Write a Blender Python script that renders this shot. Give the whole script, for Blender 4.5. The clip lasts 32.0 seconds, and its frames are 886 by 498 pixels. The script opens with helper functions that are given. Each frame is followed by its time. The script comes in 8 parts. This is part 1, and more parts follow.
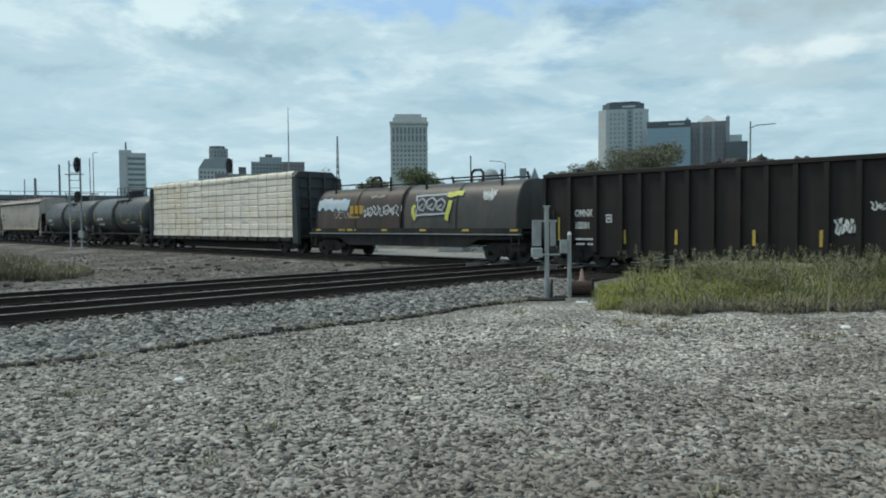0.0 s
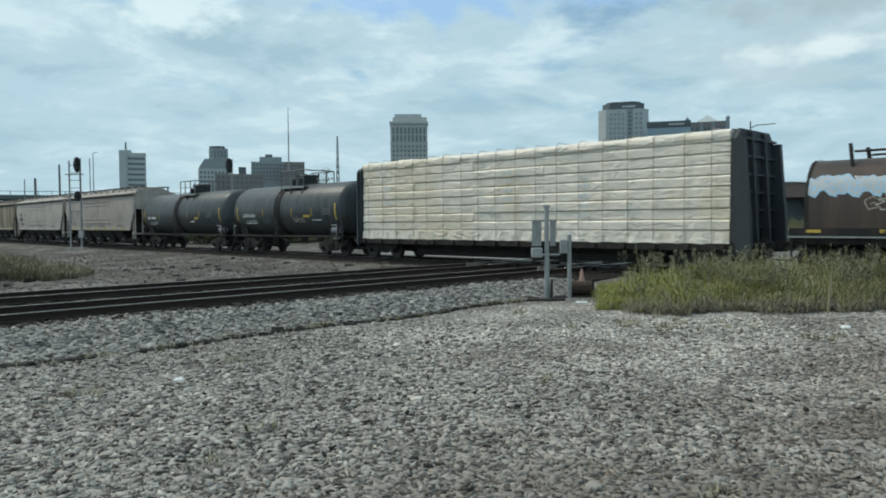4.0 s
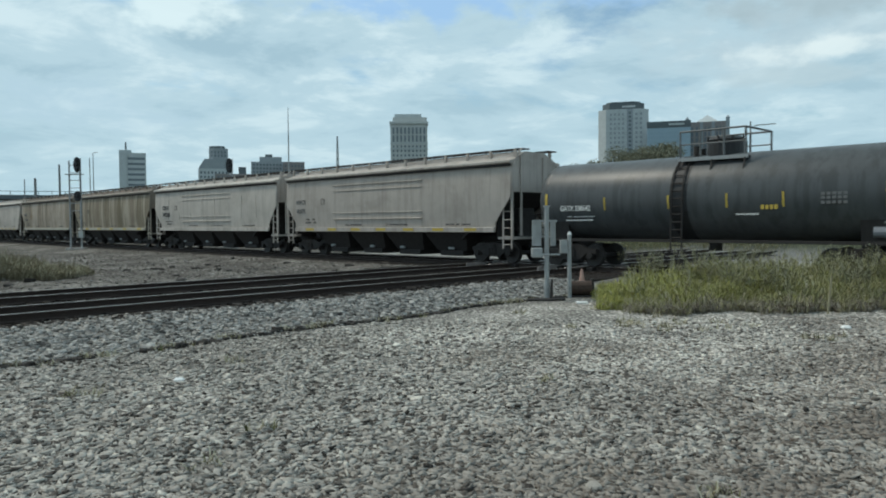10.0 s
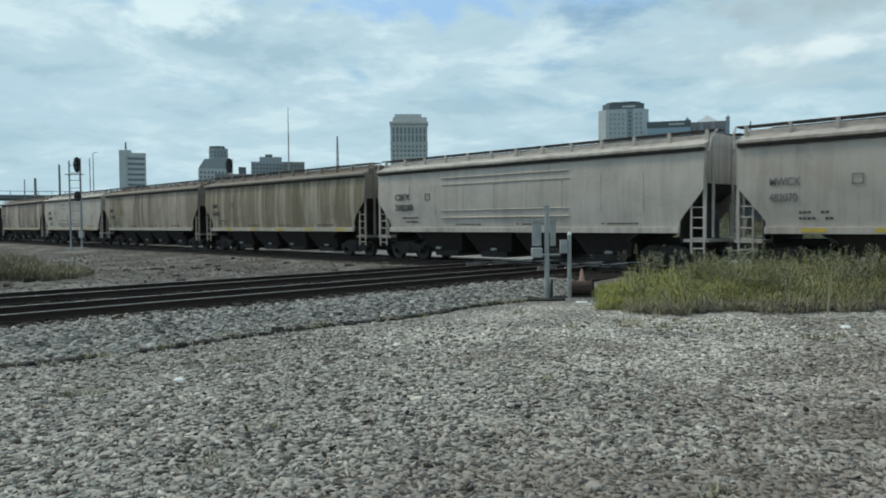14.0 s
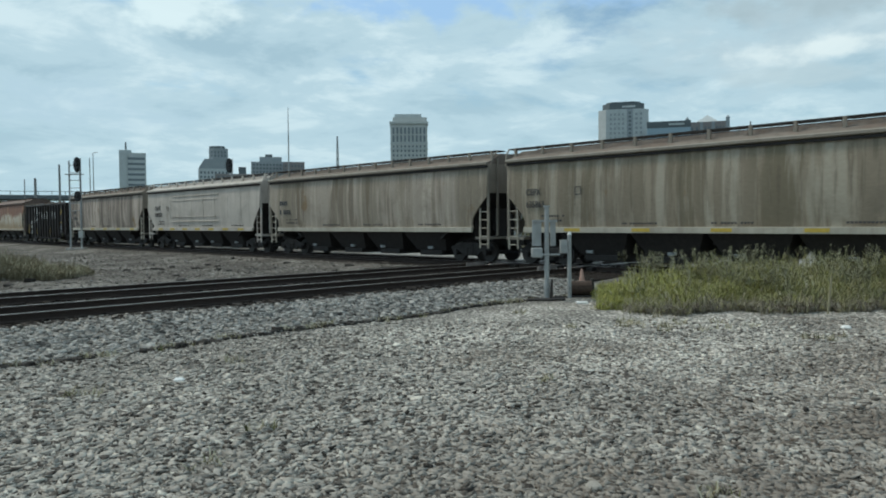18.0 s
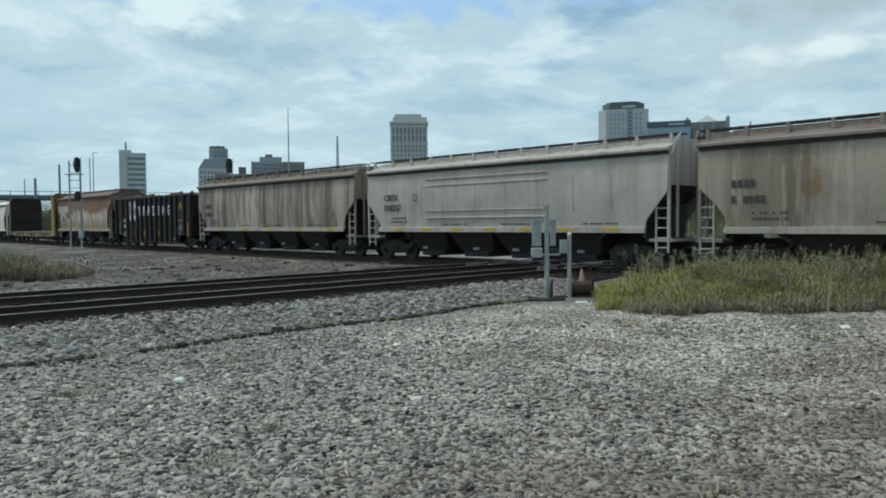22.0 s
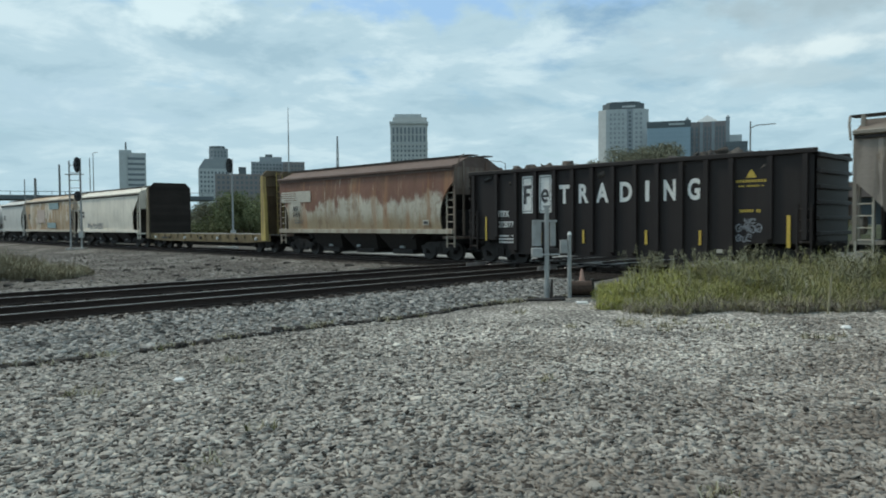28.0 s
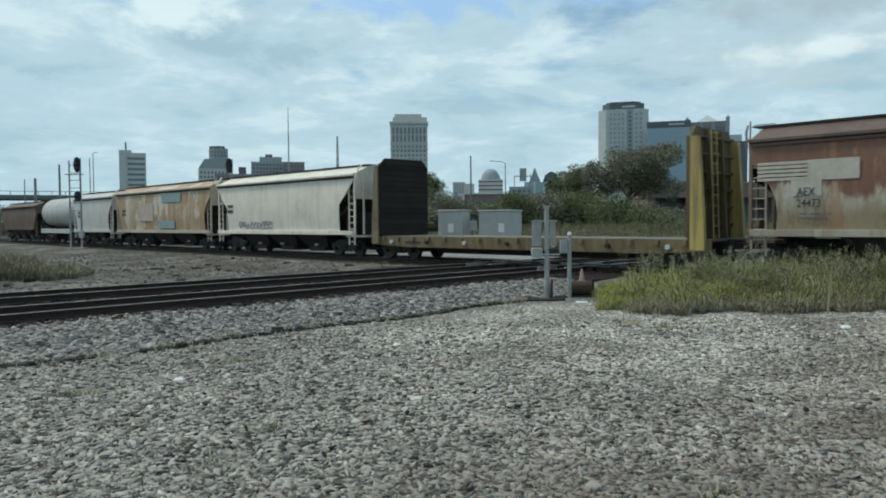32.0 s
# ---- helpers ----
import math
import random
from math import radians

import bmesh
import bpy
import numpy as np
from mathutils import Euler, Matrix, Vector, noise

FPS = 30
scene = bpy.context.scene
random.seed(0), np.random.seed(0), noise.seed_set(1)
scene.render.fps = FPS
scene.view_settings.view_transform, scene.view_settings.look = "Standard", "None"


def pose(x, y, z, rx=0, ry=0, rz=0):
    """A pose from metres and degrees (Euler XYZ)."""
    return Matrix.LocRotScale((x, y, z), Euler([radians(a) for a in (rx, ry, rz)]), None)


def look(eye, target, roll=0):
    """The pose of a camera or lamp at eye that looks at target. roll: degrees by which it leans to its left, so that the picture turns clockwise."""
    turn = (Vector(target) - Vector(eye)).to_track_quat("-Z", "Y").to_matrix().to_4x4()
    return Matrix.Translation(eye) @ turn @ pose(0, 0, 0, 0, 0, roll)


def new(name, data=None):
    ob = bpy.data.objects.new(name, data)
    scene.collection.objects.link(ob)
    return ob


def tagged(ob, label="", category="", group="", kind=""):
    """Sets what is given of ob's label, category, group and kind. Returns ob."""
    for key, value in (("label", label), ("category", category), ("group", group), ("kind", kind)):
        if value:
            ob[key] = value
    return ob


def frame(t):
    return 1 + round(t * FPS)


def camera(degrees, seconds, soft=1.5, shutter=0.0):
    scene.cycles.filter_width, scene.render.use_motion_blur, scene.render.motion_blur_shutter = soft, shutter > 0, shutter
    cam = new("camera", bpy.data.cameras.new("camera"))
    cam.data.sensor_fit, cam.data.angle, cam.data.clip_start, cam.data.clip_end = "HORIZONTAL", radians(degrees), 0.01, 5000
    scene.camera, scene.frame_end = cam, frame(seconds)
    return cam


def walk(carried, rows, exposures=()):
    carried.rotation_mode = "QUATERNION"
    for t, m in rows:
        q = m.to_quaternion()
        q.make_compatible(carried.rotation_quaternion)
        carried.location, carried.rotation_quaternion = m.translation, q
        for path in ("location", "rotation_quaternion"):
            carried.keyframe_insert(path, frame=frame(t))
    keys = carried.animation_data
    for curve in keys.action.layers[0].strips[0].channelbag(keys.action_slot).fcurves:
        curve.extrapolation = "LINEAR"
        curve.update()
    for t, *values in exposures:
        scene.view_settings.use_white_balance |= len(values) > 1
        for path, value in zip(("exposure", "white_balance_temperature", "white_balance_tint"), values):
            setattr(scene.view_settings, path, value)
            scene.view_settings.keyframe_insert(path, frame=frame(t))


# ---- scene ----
cam = camera(62.2, 32.0, soft=1.88, shutter=0.2)
EYE = (0.0, 0.0, 1.7)
VIEW = look(EYE, (70.71, 70.71, -1.86), -0.42)
walk(cam, [(0.0, VIEW), (32.0, VIEW)], exposures=[(0.0, 0.04, 6210, 6), (32.0, 0.04, 6210, 6)])

# ---- world and sun ----
SUN_EL, SUN_AZ = 52.0, 338.0


def make_world():
    world = bpy.data.worlds.new("overcast_sky")
    scene.world = world
    world.use_nodes = True
    nt = world.node_tree
    nt.nodes.clear()
    N, L = nt.nodes.new, nt.links.new
    out, bg = N("ShaderNodeOutputWorld"), N("ShaderNodeBackground")
    bg.inputs["Strength"].default_value = 0.1
    sky = N("ShaderNodeTexSky")
    sky.sky_type, sky.sun_disc = "NISHITA", False
    sky.sun_elevation, sky.sun_rotation = radians(SUN_EL), radians(SUN_AZ)
    co, sep = N("ShaderNodeTexCoord"), N("ShaderNodeSeparateXYZ")
    L(co.outputs["Generated"], sep.inputs[0])
    # cloud layer: directions laid out on a flat sheet overhead
    up = N("ShaderNodeMath"); up.operation = "MAXIMUM"; up.inputs[1].default_value = 0.0
    L(sep.outputs["Z"], up.inputs[0])
    lift = N("ShaderNodeMath"); lift.operation = "ADD"; lift.inputs[1].default_value = 0.16
    L(up.outputs[0], lift.inputs[0])
    flat = N("ShaderNodeCombineXYZ")
    for i, axis in enumerate("XY"):
        d = N("ShaderNodeMath"); d.operation = "DIVIDE"
        L(sep.outputs[axis], d.inputs[0]); L(lift.outputs[0], d.inputs[1]); L(d.outputs[0], flat.inputs[i])

    def fog(scale, detail, rough, seed, warp):
        m = N("ShaderNodeMapping"); m.inputs["Location"].default_value = (seed, seed * 0.7, seed * 0.3)
        L(flat.outputs[0], m.inputs["Vector"])
        n = N("ShaderNodeTexNoise")
        n.inputs["Scale"].default_value, n.inputs["Detail"].default_value = scale, detail
        n.inputs["Roughness"].default_value, n.inputs["Distortion"].default_value = rough, warp
        L(m.outputs[0], n.inputs["Vector"])
        return n.outputs["Fac"]

    def ramp(fac, *stops):
        r = N("ShaderNodeValToRGB")
        r.color_ramp.interpolation = "EASE"
        for i, (p, c) in enumerate(stops):
            e = r.color_ramp.elements[i] if i < 2 else r.color_ramp.elements.new(p)
            e.position, e.color = p, (*c, 1) if isinstance(c, tuple) else (c, c, c, 1)
        L(fac, r.inputs[0])
        return r.outputs[0]

    # the cover thins out overhead, where blue shows between the clouds
    thin = N("ShaderNodeMapRange")
    for k, v in (("From Min", 0.2), ("From Max", 0.4), ("To Min", 0.0), ("To Max", -0.10)):
        thin.inputs[k].default_value = v
    L(sep.outputs["Z"], thin.inputs["Value"])
    gap = N("ShaderNodeMath"); gap.operation = "ADD"
    L(fog(1.5, 9, 0.58, 12.1, 0.2), gap.inputs[0]); L(thin.outputs[0], gap.inputs[1])
    cover = ramp(gap.outputs[0], (0.26, 0.15), (0.42, 1.0))
    tone = ramp(fog(2.0, 11, 0.6, 2.2, 0.3), (0.36, (3.9, 5.4, 6.2)), (0.5, (4.9, 6.4, 7.1)), (0.64, (6.5, 7.8, 8.2)))

    def heap_of_cloud(base, yaw, rise, wide, high, colour, amount, ragged=1.1, hard=0.35):
        """One cloud of its own: a ragged oval about the direction (yaw to the right of the view, rise)."""
        a = radians(45 - yaw)
        cr, r = Vector((math.cos(a), math.sin(a), 0)), Vector((math.sin(a), -math.cos(a), 0))
        dot = N("ShaderNodeVectorMath"); dot.operation = "DOT_PRODUCT"; dot.inputs[1].default_value = r / wide
        L(co.outputs["Generated"], dot.inputs[0])
        v = N("ShaderNodeMath"); v.operation = "MULTIPLY_ADD"; v.inputs[1].default_value, v.inputs[2].default_value = 1 / high, -math.sin(radians(rise)) / high
        L(sep.outputs["Z"], v.inputs[0])
        q = N("ShaderNodeCombineXYZ"); L(dot.outputs["Value"], q.inputs[0]); L(v.outputs[0], q.inputs[1])
        ln = N("ShaderNodeVectorMath"); ln.operation = "LENGTH"; L(q.outputs[0], ln.inputs[0])
        n = N("ShaderNodeTexNoise")
        n.inputs["Scale"].default_value, n.inputs["Detail"].default_value, n.inputs["Roughness"].default_value = 17.0, 7, 0.55
        mp = N("ShaderNodeMapping"); mp.inputs["Scale"].default_value = (1, 1, 2.0); mp.inputs["Location"].default_value = (rise, yaw, 0)
        L(co.outputs["Generated"], mp.inputs["Vector"]); L(mp.outputs[0], n.inputs["Vector"])
        e = N("ShaderNodeMath"); e.operation = "MULTIPLY_ADD"; e.inputs[1].default_value = -ragged * 2
        L(n.outputs["Fac"], e.inputs[0]); L(ln.outputs["Value"], e.inputs[2])
        m = N("ShaderNodeMapRange"); m.interpolation_type = "SMOOTHSTEP"
        for key, val in (("From Min", 0.95 - ragged), ("From Max", 0.95 - ragged - hard), ("To Min", 0.0), ("To Max", amount)):
            m.inputs[key].default_value = val
        L(e.outputs[0], m.inputs["Value"])
        x = N("ShaderNodeMix"); x.data_type = "RGBA"
        L(m.outputs[0], x.inputs["Factor"]); L(base, x.inputs["A"]); x.inputs["B"].default_value = (*colour, 1)
        return x.outputs["Result"]
    mix = N("ShaderNodeMix"); mix.data_type = "RGBA"
    tint = N("ShaderNodeMix"); tint.data_type, tint.blend_type = "RGBA", "MULTIPLY"
    tint.inputs["Factor"].default_value, tint.inputs["B"].default_value = 1.0, (0.95, 1.12, 1.1, 1)
    L(sky.outputs[0], tint.inputs["A"])
    L(cover, mix.inputs["Factor"]); L(tint.outputs["Result"], mix.inputs["A"]); L(tone, mix.inputs["B"])
    shown = heap_of_cloud(mix.outputs["Result"], 1, 16.5, 0.30, 0.030, (3.5, 5.5, 8.2), 0.85, 1.4, 0.9)
    shown = heap_of_cloud(shown, 27.5, 15.0, 0.16, 0.036, (4.1, 5.1, 5.5), 0.95, 1.0, 0.7)
    shown = heap_of_cloud(shown, 24.0, 12.5, 0.24, 0.075, (4.9, 6.0, 6.5), 0.65, 1.2, 1.0)
    shown = heap_of_cloud(shown, 26.3, 9.9, 0.14, 0.020, (4.9, 6.0, 6.4), 0.7, 0.9, 0.6)
    shown = heap_of_cloud(shown, 27.2, 11.7, 0.115, 0.021, (8.0, 8.8, 8.7), 0.8, 1.2, 0.8)
    shown = heap_of_cloud(shown, -19.5, 15.2, 0.10, 0.034, (7.7, 8.9, 9.0), 0.85, 1.2, 0.8)
    shown = heap_of_cloud(shown, -25.0, 8.5, 0.16, 0.045, (4.7, 6.2, 7.2), 0.6, 1.2, 0.9)
    # thin veil that joins the clouds near the horizon
    veil = N("ShaderNodeMapRange"); veil.inputs["From Min"].default_value, veil.inputs["From Max"].default_value = 0.0, 0.22
    veil.inputs["To Min"].default_value, veil.inputs["To Max"].default_value = 0.55, 0.0
    L(sep.outputs["Z"], veil.inputs["Value"])
    mix2 = N("ShaderNodeMix"); mix2.data_type = "RGBA"
    L(veil.outputs[0], mix2.inputs["Factor"]); L(shown, mix2.inputs["A"])
    mix2.inputs["B"].default_value = (5.0, 6.6, 7.2, 1)
    L(mix2.outputs["Result"], bg.inputs["Color"]); L(bg.outputs[0], out.inputs["Surface"])


make_world()
sun = new("sun", bpy.data.lights.new("sun", "SUN"))
sun.data.energy, sun.data.angle, sun.data.color = 1.9, radians(10), (1.0, 0.89, 0.74)
sun.matrix_world = look((60 * math.sin(radians(SUN_AZ)), 60 * math.cos(radians(SUN_AZ)), 60 * math.tan(radians(SUN_EL))), (0, 0, 0))


# ---- materials ----
class Mat:
    """A small builder round one Principled material."""

    def __init__(self, name, colour, rough=0.6, metal=0.0, spec=None):
        self.m = bpy.data.materials.new(name)
        self.m.use_nodes = True
        self.nt = self.m.node_tree
        self.p = self.nt.nodes["Principled BSDF"]
        self.p.inputs["Roughness"].default_value, self.p.inputs["Metallic"].default_value = rough, metal
        if spec is not None:
            self.p.inputs["Specular IOR Level"].default_value = spec
        rgb = self.N("ShaderNodeRGB")
        rgb.outputs[0].default_value = (*colour, 1)
        self.col = rgb.outputs[0]
        self.link(self.col, self.p.inputs["Base Color"])
        self.co = self.N("ShaderNodeTexCoord")

    def N(self, kind):
        return self.nt.nodes.new(kind)

    def link(self, a, b):
        self.nt.links.new(a, b)

    def noise(self, scale, stretch=(1, 1, 1), detail=4, rough=0.6, seed=0.0, warp=0.0, object_space=True):
        mp = self.N("ShaderNodeMapping")
        mp.inputs["Scale"].default_value = stretch
        mp.inputs["Location"].default_value = (seed, seed * 1.7, seed * 0.6)
        if object_space:
            self.link(self.co.outputs["Object"], mp.inputs["Vector"])
        else:
            geo = self.N("ShaderNodeNewGeometry")
            self.link(geo.outputs["Position"], mp.inputs["Vector"])
        n = self.N("ShaderNodeTexNoise")
        n.inputs["Scale"].default_value, n.inputs["Detail"].default_value = scale, detail
        n.inputs["Roughness"].default_value, n.inputs["Distortion"].default_value = rough, warp
        self.link(mp.outputs[0], n.inputs["Vector"])
        return n.outputs["Fac"]

    def span(self, fac, lo, hi, a=0.0, b=1.0):
        r = self.N("ShaderNodeMapRange")
        r.interpolation_type = "SMOOTHSTEP"
        for k, v in (("From Min", lo), ("From Max", hi), ("To Min", a), ("To Max", b)):
            r.inputs[k].default_value = v
        self.link(fac, r.inputs["Value"])
        return r.outputs[0]

    def times(self, a, b):
        m = self.N("ShaderNodeMath")
        m.operation = "MULTIPLY"
        self.link(a, m.inputs[0])
        if isinstance(b, (int, float)):
            m.inputs[1].default_value = b
        else:
            self.link(b, m.inputs[1])
        return m.outputs[0]

    def blend(self, fac, colour):
        x = self.N("ShaderNodeMix")
        x.data_type = "RGBA"
        self.link(fac, x.inputs["Factor"])
        self.link(self.col, x.inputs["A"])
        x.inputs["B"].default_value = (*colour, 1)
        self.col = x.outputs["Result"]
        self.link(self.col, self.p.inputs["Base Color"])
        return self

    def vary(self, fac, lo, hi):
        """Scale the colour between lo and hi by fac."""
        h = self.N("ShaderNodeHueSaturation")
        self.link(self.col, h.inputs["Color"])
        self.link(self.span(fac, 0.0, 1.0, lo, hi), h.inputs["Value"])
        self.col = h.outputs[0]
        self.link(self.col, self.p.inputs["Base Color"])
        return self

    def rnd(self):
        return self.N("ShaderNodeObjectInfo").outputs["Random"]

    def island(self):
        return self.N("ShaderNodeNewGeometry").outputs["Random Per Island"]

    def local(self, axis):
        s = self.N("ShaderNodeSeparateXYZ")
        self.link(self.co.outputs["Object"], s.inputs[0])
        return s.outputs[axis]

    def bump(self, height, strength=0.3, dist=0.02):
        b = self.N("ShaderNodeBump")
        b.inputs["Strength"].default_value, b.inputs["Distance"].default_value = strength, dist
        self.link(height, b.inputs["Height"])
        self.link(b.outputs[0], self.p.inputs["Normal"])
        return self


def paint(name, colour, rough=0.55, grime=(0.05, 0.045, 0.04), dirt=0.35, streaks=0.3, streak=(0.10, 0.07, 0.045), seed=0.0, metal=0.0, broad=2.6, spec=0.3):
    """Railcar paint: cloudy dirt, vertical run-down streaks and a dusty lower edge."""
    k = Mat(name, colour, rough, metal, spec=spec)
    k.vary(k.noise(0.9, detail=7, rough=0.7, seed=seed), 0.86, 1.12)
    s = k.noise(1.0, (broad, broad, 0.14), 8, 0.68, seed + 3)
    k.blend(k.times(k.span(s, 0.47, 0.61), streaks * 0.9), streak)
    s2 = k.noise(1.0, (broad * 1.7, broad * 1.7, 0.22), 9, 0.72, seed + 13)
    k.blend(k.times(k.span(s2, 0.5, 0.62), streaks * 0.6), grime)
    d = k.noise(0.55, (1, 1, 1.3), 6, 0.65, seed + 7, 0.5)
    k.blend(k.times(k.span(d, 0.42, 0.78), dirt), grime)
    k.bump(k.noise(14, (1, 1, 0.6), seed=seed), 0.05, 0.01)
    return k.m


def plain(name, colour, rough=0.6, metal=0.0, lo=0.75, hi=1.25, scale=12, bumpy=0.15):
    k = Mat(name, colour, rough, metal)
    k.vary(k.noise(scale, detail=5), lo, hi)
    k.bump(k.noise(scale * 4), bumpy, 0.01)
    return k.m


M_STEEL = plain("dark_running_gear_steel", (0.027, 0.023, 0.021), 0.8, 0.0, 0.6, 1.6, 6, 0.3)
M_WHEEL = plain("worn_wheel_steel", (0.042, 0.037, 0.034), 0.6, 0.2)
M_BLACK = plain("black_paint", (0.02, 0.02, 0.021), 0.6)
M_YELLOW = plain("yellow_reflector", (0.75, 0.48, 0.03), 0.5)
M_WHITE = plain("white_stencil_paint", (0.75, 0.75, 0.72), 0.6, bumpy=0.05)
M_STENCIL = plain("black_stencil_paint", (0.05, 0.05, 0.052), 0.6, bumpy=0.05)
M_GALV = plain("galvanised_steel", (0.33, 0.34, 0.34), 0.55, 0.2, 0.7, 1.2)
M_RAILTOP = plain("polished_rail_head", (0.42, 0.385, 0.365), 0.4, 0.4, 0.35, 1.35, 1.1)
M_RAIL = plain("rusty_rail_side", (0.034, 0.022, 0.017), 0.85)
M_GLASSY = plain("black_lens", (0.01, 0.01, 0.012), 0.25)


def tie_wood():
    k = Mat("creosoted_timber", (0.028, 0.023, 0.02), 0.9)
    k.vary(k.rnd(), 0.6, 1.5)
    k.bump(k.noise(6, (1, 12, 1)), 0.5, 0.02)
    return k.m


def gravel(name, colours, dark=1.0, scale=16.0, green=0.0):
    """Crushed stone: cells of several greys with shade painted into the gaps, stains at a larger scale."""
    k = Mat(name, colours[0], 0.95, spec=0.2)
    geo = k.N("ShaderNodeNewGeometry")
    vor = k.N("ShaderNodeTexVoronoi")
    vor.inputs["Scale"].default_value = scale
    k.link(geo.outputs["Position"], vor.inputs["Vector"])
    sep = k.N("ShaderNodeSeparateColor")
    k.link(vor.outputs["Color"], sep.inputs[0])
    k.blend(k.span(sep.outputs[0], 0.35, 0.75), colours[1])
    k.blend(k.times(k.span(sep.outputs[1], 0.72, 0.95), 0.9), colours[2])
    k.vary(sep.outputs[2], 0.65, 1.35)
    k.blend(k.times(k.span(k.noise(0.22, detail=6, rough=0.7, object_space=False), 0.48, 0.7), 0.5), colours[3])
    k.vary(k.noise(1.1, detail=6, rough=0.7, seed=4, object_space=False), 0.7, 1.3)
    if green:
        k.blend(k.times(k.span(k.noise(0.35, detail=6, rough=0.7, seed=9, object_space=False), 0.5, 0.66), green), (0.07, 0.09, 0.03))
    # shade between the stones, put into the colour towards each cell's edge
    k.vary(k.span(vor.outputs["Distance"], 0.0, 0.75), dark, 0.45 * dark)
    k.bump(vor.outputs["Distance"], 0.9, 0.03)
    return k.m


GREYS = ((0.285, 0.265, 0.236), (0.385, 0.363, 0.325), (0.56, 0.53, 0.475), (0.17, 0.14, 0.112))
M_DARKBED = gravel("oily_dark_ballast", ((0.022, 0.0172, 0.0148), (0.034, 0.027, 0.023), (0.065, 0.054, 0.047), (0.014, 0.0115, 0.010)), 1.0, 14)
M_TIE = tie_wood()


def stone_mat():
    k = Mat("loose_limestone", (0.325, 0.304, 0.272), 0.95, spec=0.2)
    r = k.island()
    k.blend(k.span(r, 0.45, 0.8), (0.42, 0.395, 0.355))
    k.blend(k.span(r, 0.9, 0.99), (0.56, 0.53, 0.47))
    k.blend(k.span(r, 0.30, 0.12), (0.075, 0.066, 0.058))
    k.blend(k.times(k.span(k.noise(0.22, detail=6, rough=0.7, object_space=False), 0.48, 0.7), 0.4), (0.19, 0.16, 0.13))
    k.vary(k.noise(0.8, detail=6, rough=0.75, seed=4, object_space=False), 0.66, 1.42)
    pos = k.N("ShaderNodeSeparateXYZ")
    geo = k.N("ShaderNodeNewGeometry")
    k.link(geo.outputs["Position"], pos.inputs[0])
    wear = k.times(k.span(k.noise(0.6, detail=6, rough=0.75, seed=2, object_space=False), 0.3, 0.6), k.span(pos.outputs["Y"], 6.5, 1.0))
    k.blend(k.times(wear, 0.9), (0.14, 0.116, 0.096))
    fresh = k.times(k.times(k.span(pos.outputs["X"], 4.5, 11.0), k.span(pos.outputs["Y"], 11.8, 10.5)), k.span(k.noise(0.5, detail=5, rough=0.7, seed=14, object_space=False), 0.3, 0.6))
    k.vary(fresh, 1.0, 1.45)
    k.bump(k.noise(60), 0.4, 0.01)
    return k.m


M_STONE = stone_mat()


# ---- mesh helpers ----
def part(name, bm, material, parent=None, label="", smooth=False):
    """Link a bmesh as one mesh object, under a thing or a part."""
    me = bpy.data.meshes.new(name)
    if smooth:
        for f in bm.faces:
            f.smooth = True
    bm.to_mesh(me)
    bm.free()
    me.materials.append(material)
    ob = new(name, me)
    if parent is not None:
        ob.parent = parent
    if label:
        ob["label"] = label
    return ob


def twin(ob, m, name=None):
    """Another object on the same mesh, beside the first one under the same parent."""
    o = new(name or ob.name.split(".")[0], ob.data)
    o.parent = ob.parent
    o.matrix_basis = m
    if "label" in ob:
        o["label"] = ob["label"]
    return o


def thing(name, label, category, group="", kind="", at=None):
    ob = tagged(new(name), label, category, group, kind)
    if at is not None:
        ob.matrix_world = at
    return ob


def box(bm, x0, x1, y0, y1, z0, z1, bevel=0.0):
    v = [bm.verts.new((x, y, z)) for z in (z0, z1) for y in (y0, y1) for x in (x0, x1)]
    fs = [bm.faces.new([v[i] for i in q]) for q in ((0, 2, 3, 1), (4, 5, 7, 6), (0, 1, 5, 4), (2, 6, 7, 3), (0, 4, 6, 2), (1, 3, 7, 5))]
    if bevel:
        edges = list({e for f in fs for e in f.edges})
        bmesh.ops.bevel(bm, geom=edges, offset=bevel, segments=1, affect="EDGES")
    return bm


def rod(bm, a, b, r0, r1=None, seg=8):
    a, b = Vector(a), Vector(b)
    r1 = r0 if r1 is None else r1
    q = (b - a).to_track_quat("Z", "Y")
    rings = []
    for p, r in ((a, r0), (b, r1)):
        rings.append([bm.verts.new(p + q @ Vector((r * math.cos(t), r * math.sin(t), 0))) for t in (2 * math.pi * i / seg for i in range(seg))])
    for i in range(seg):
        j = (i + 1) % seg
        bm.faces.new((rings[0][i], rings[0][j], rings[1][j], rings[1][i]))
    bm.faces.new(rings[0][::-1])
    bm.faces.new(rings[1])
    return bm


def pipe(bm, pts, r, seg=6):
    for a, b in zip(pts, pts[1:]):
        rod(bm, a, b, r, seg=seg)
    return bm


def prism(bm, poly, place):
    """Extrude a polygon: place(u, v, k) gives the corner for the two ends k = 0, 1."""
    a = [bm.verts.new(place(u, v, 0)) for u, v in poly]
    b = [bm.verts.new(place(u, v, 1)) for u, v in poly]
    n = len(poly)
    bm.faces.new(a[::-1])
    bm.faces.new(b)
    for i in range(n):
        bm.faces.new((a[i], a[(i + 1) % n], b[(i + 1) % n], b[i]))
    bmesh.ops.recalc_face_normals(bm, faces=bm.faces)
    return bm


def along_y(bm, poly, y0, y1):
    return prism(bm, poly, lambda u, v, k: (u, (y0, y1)[k], v))


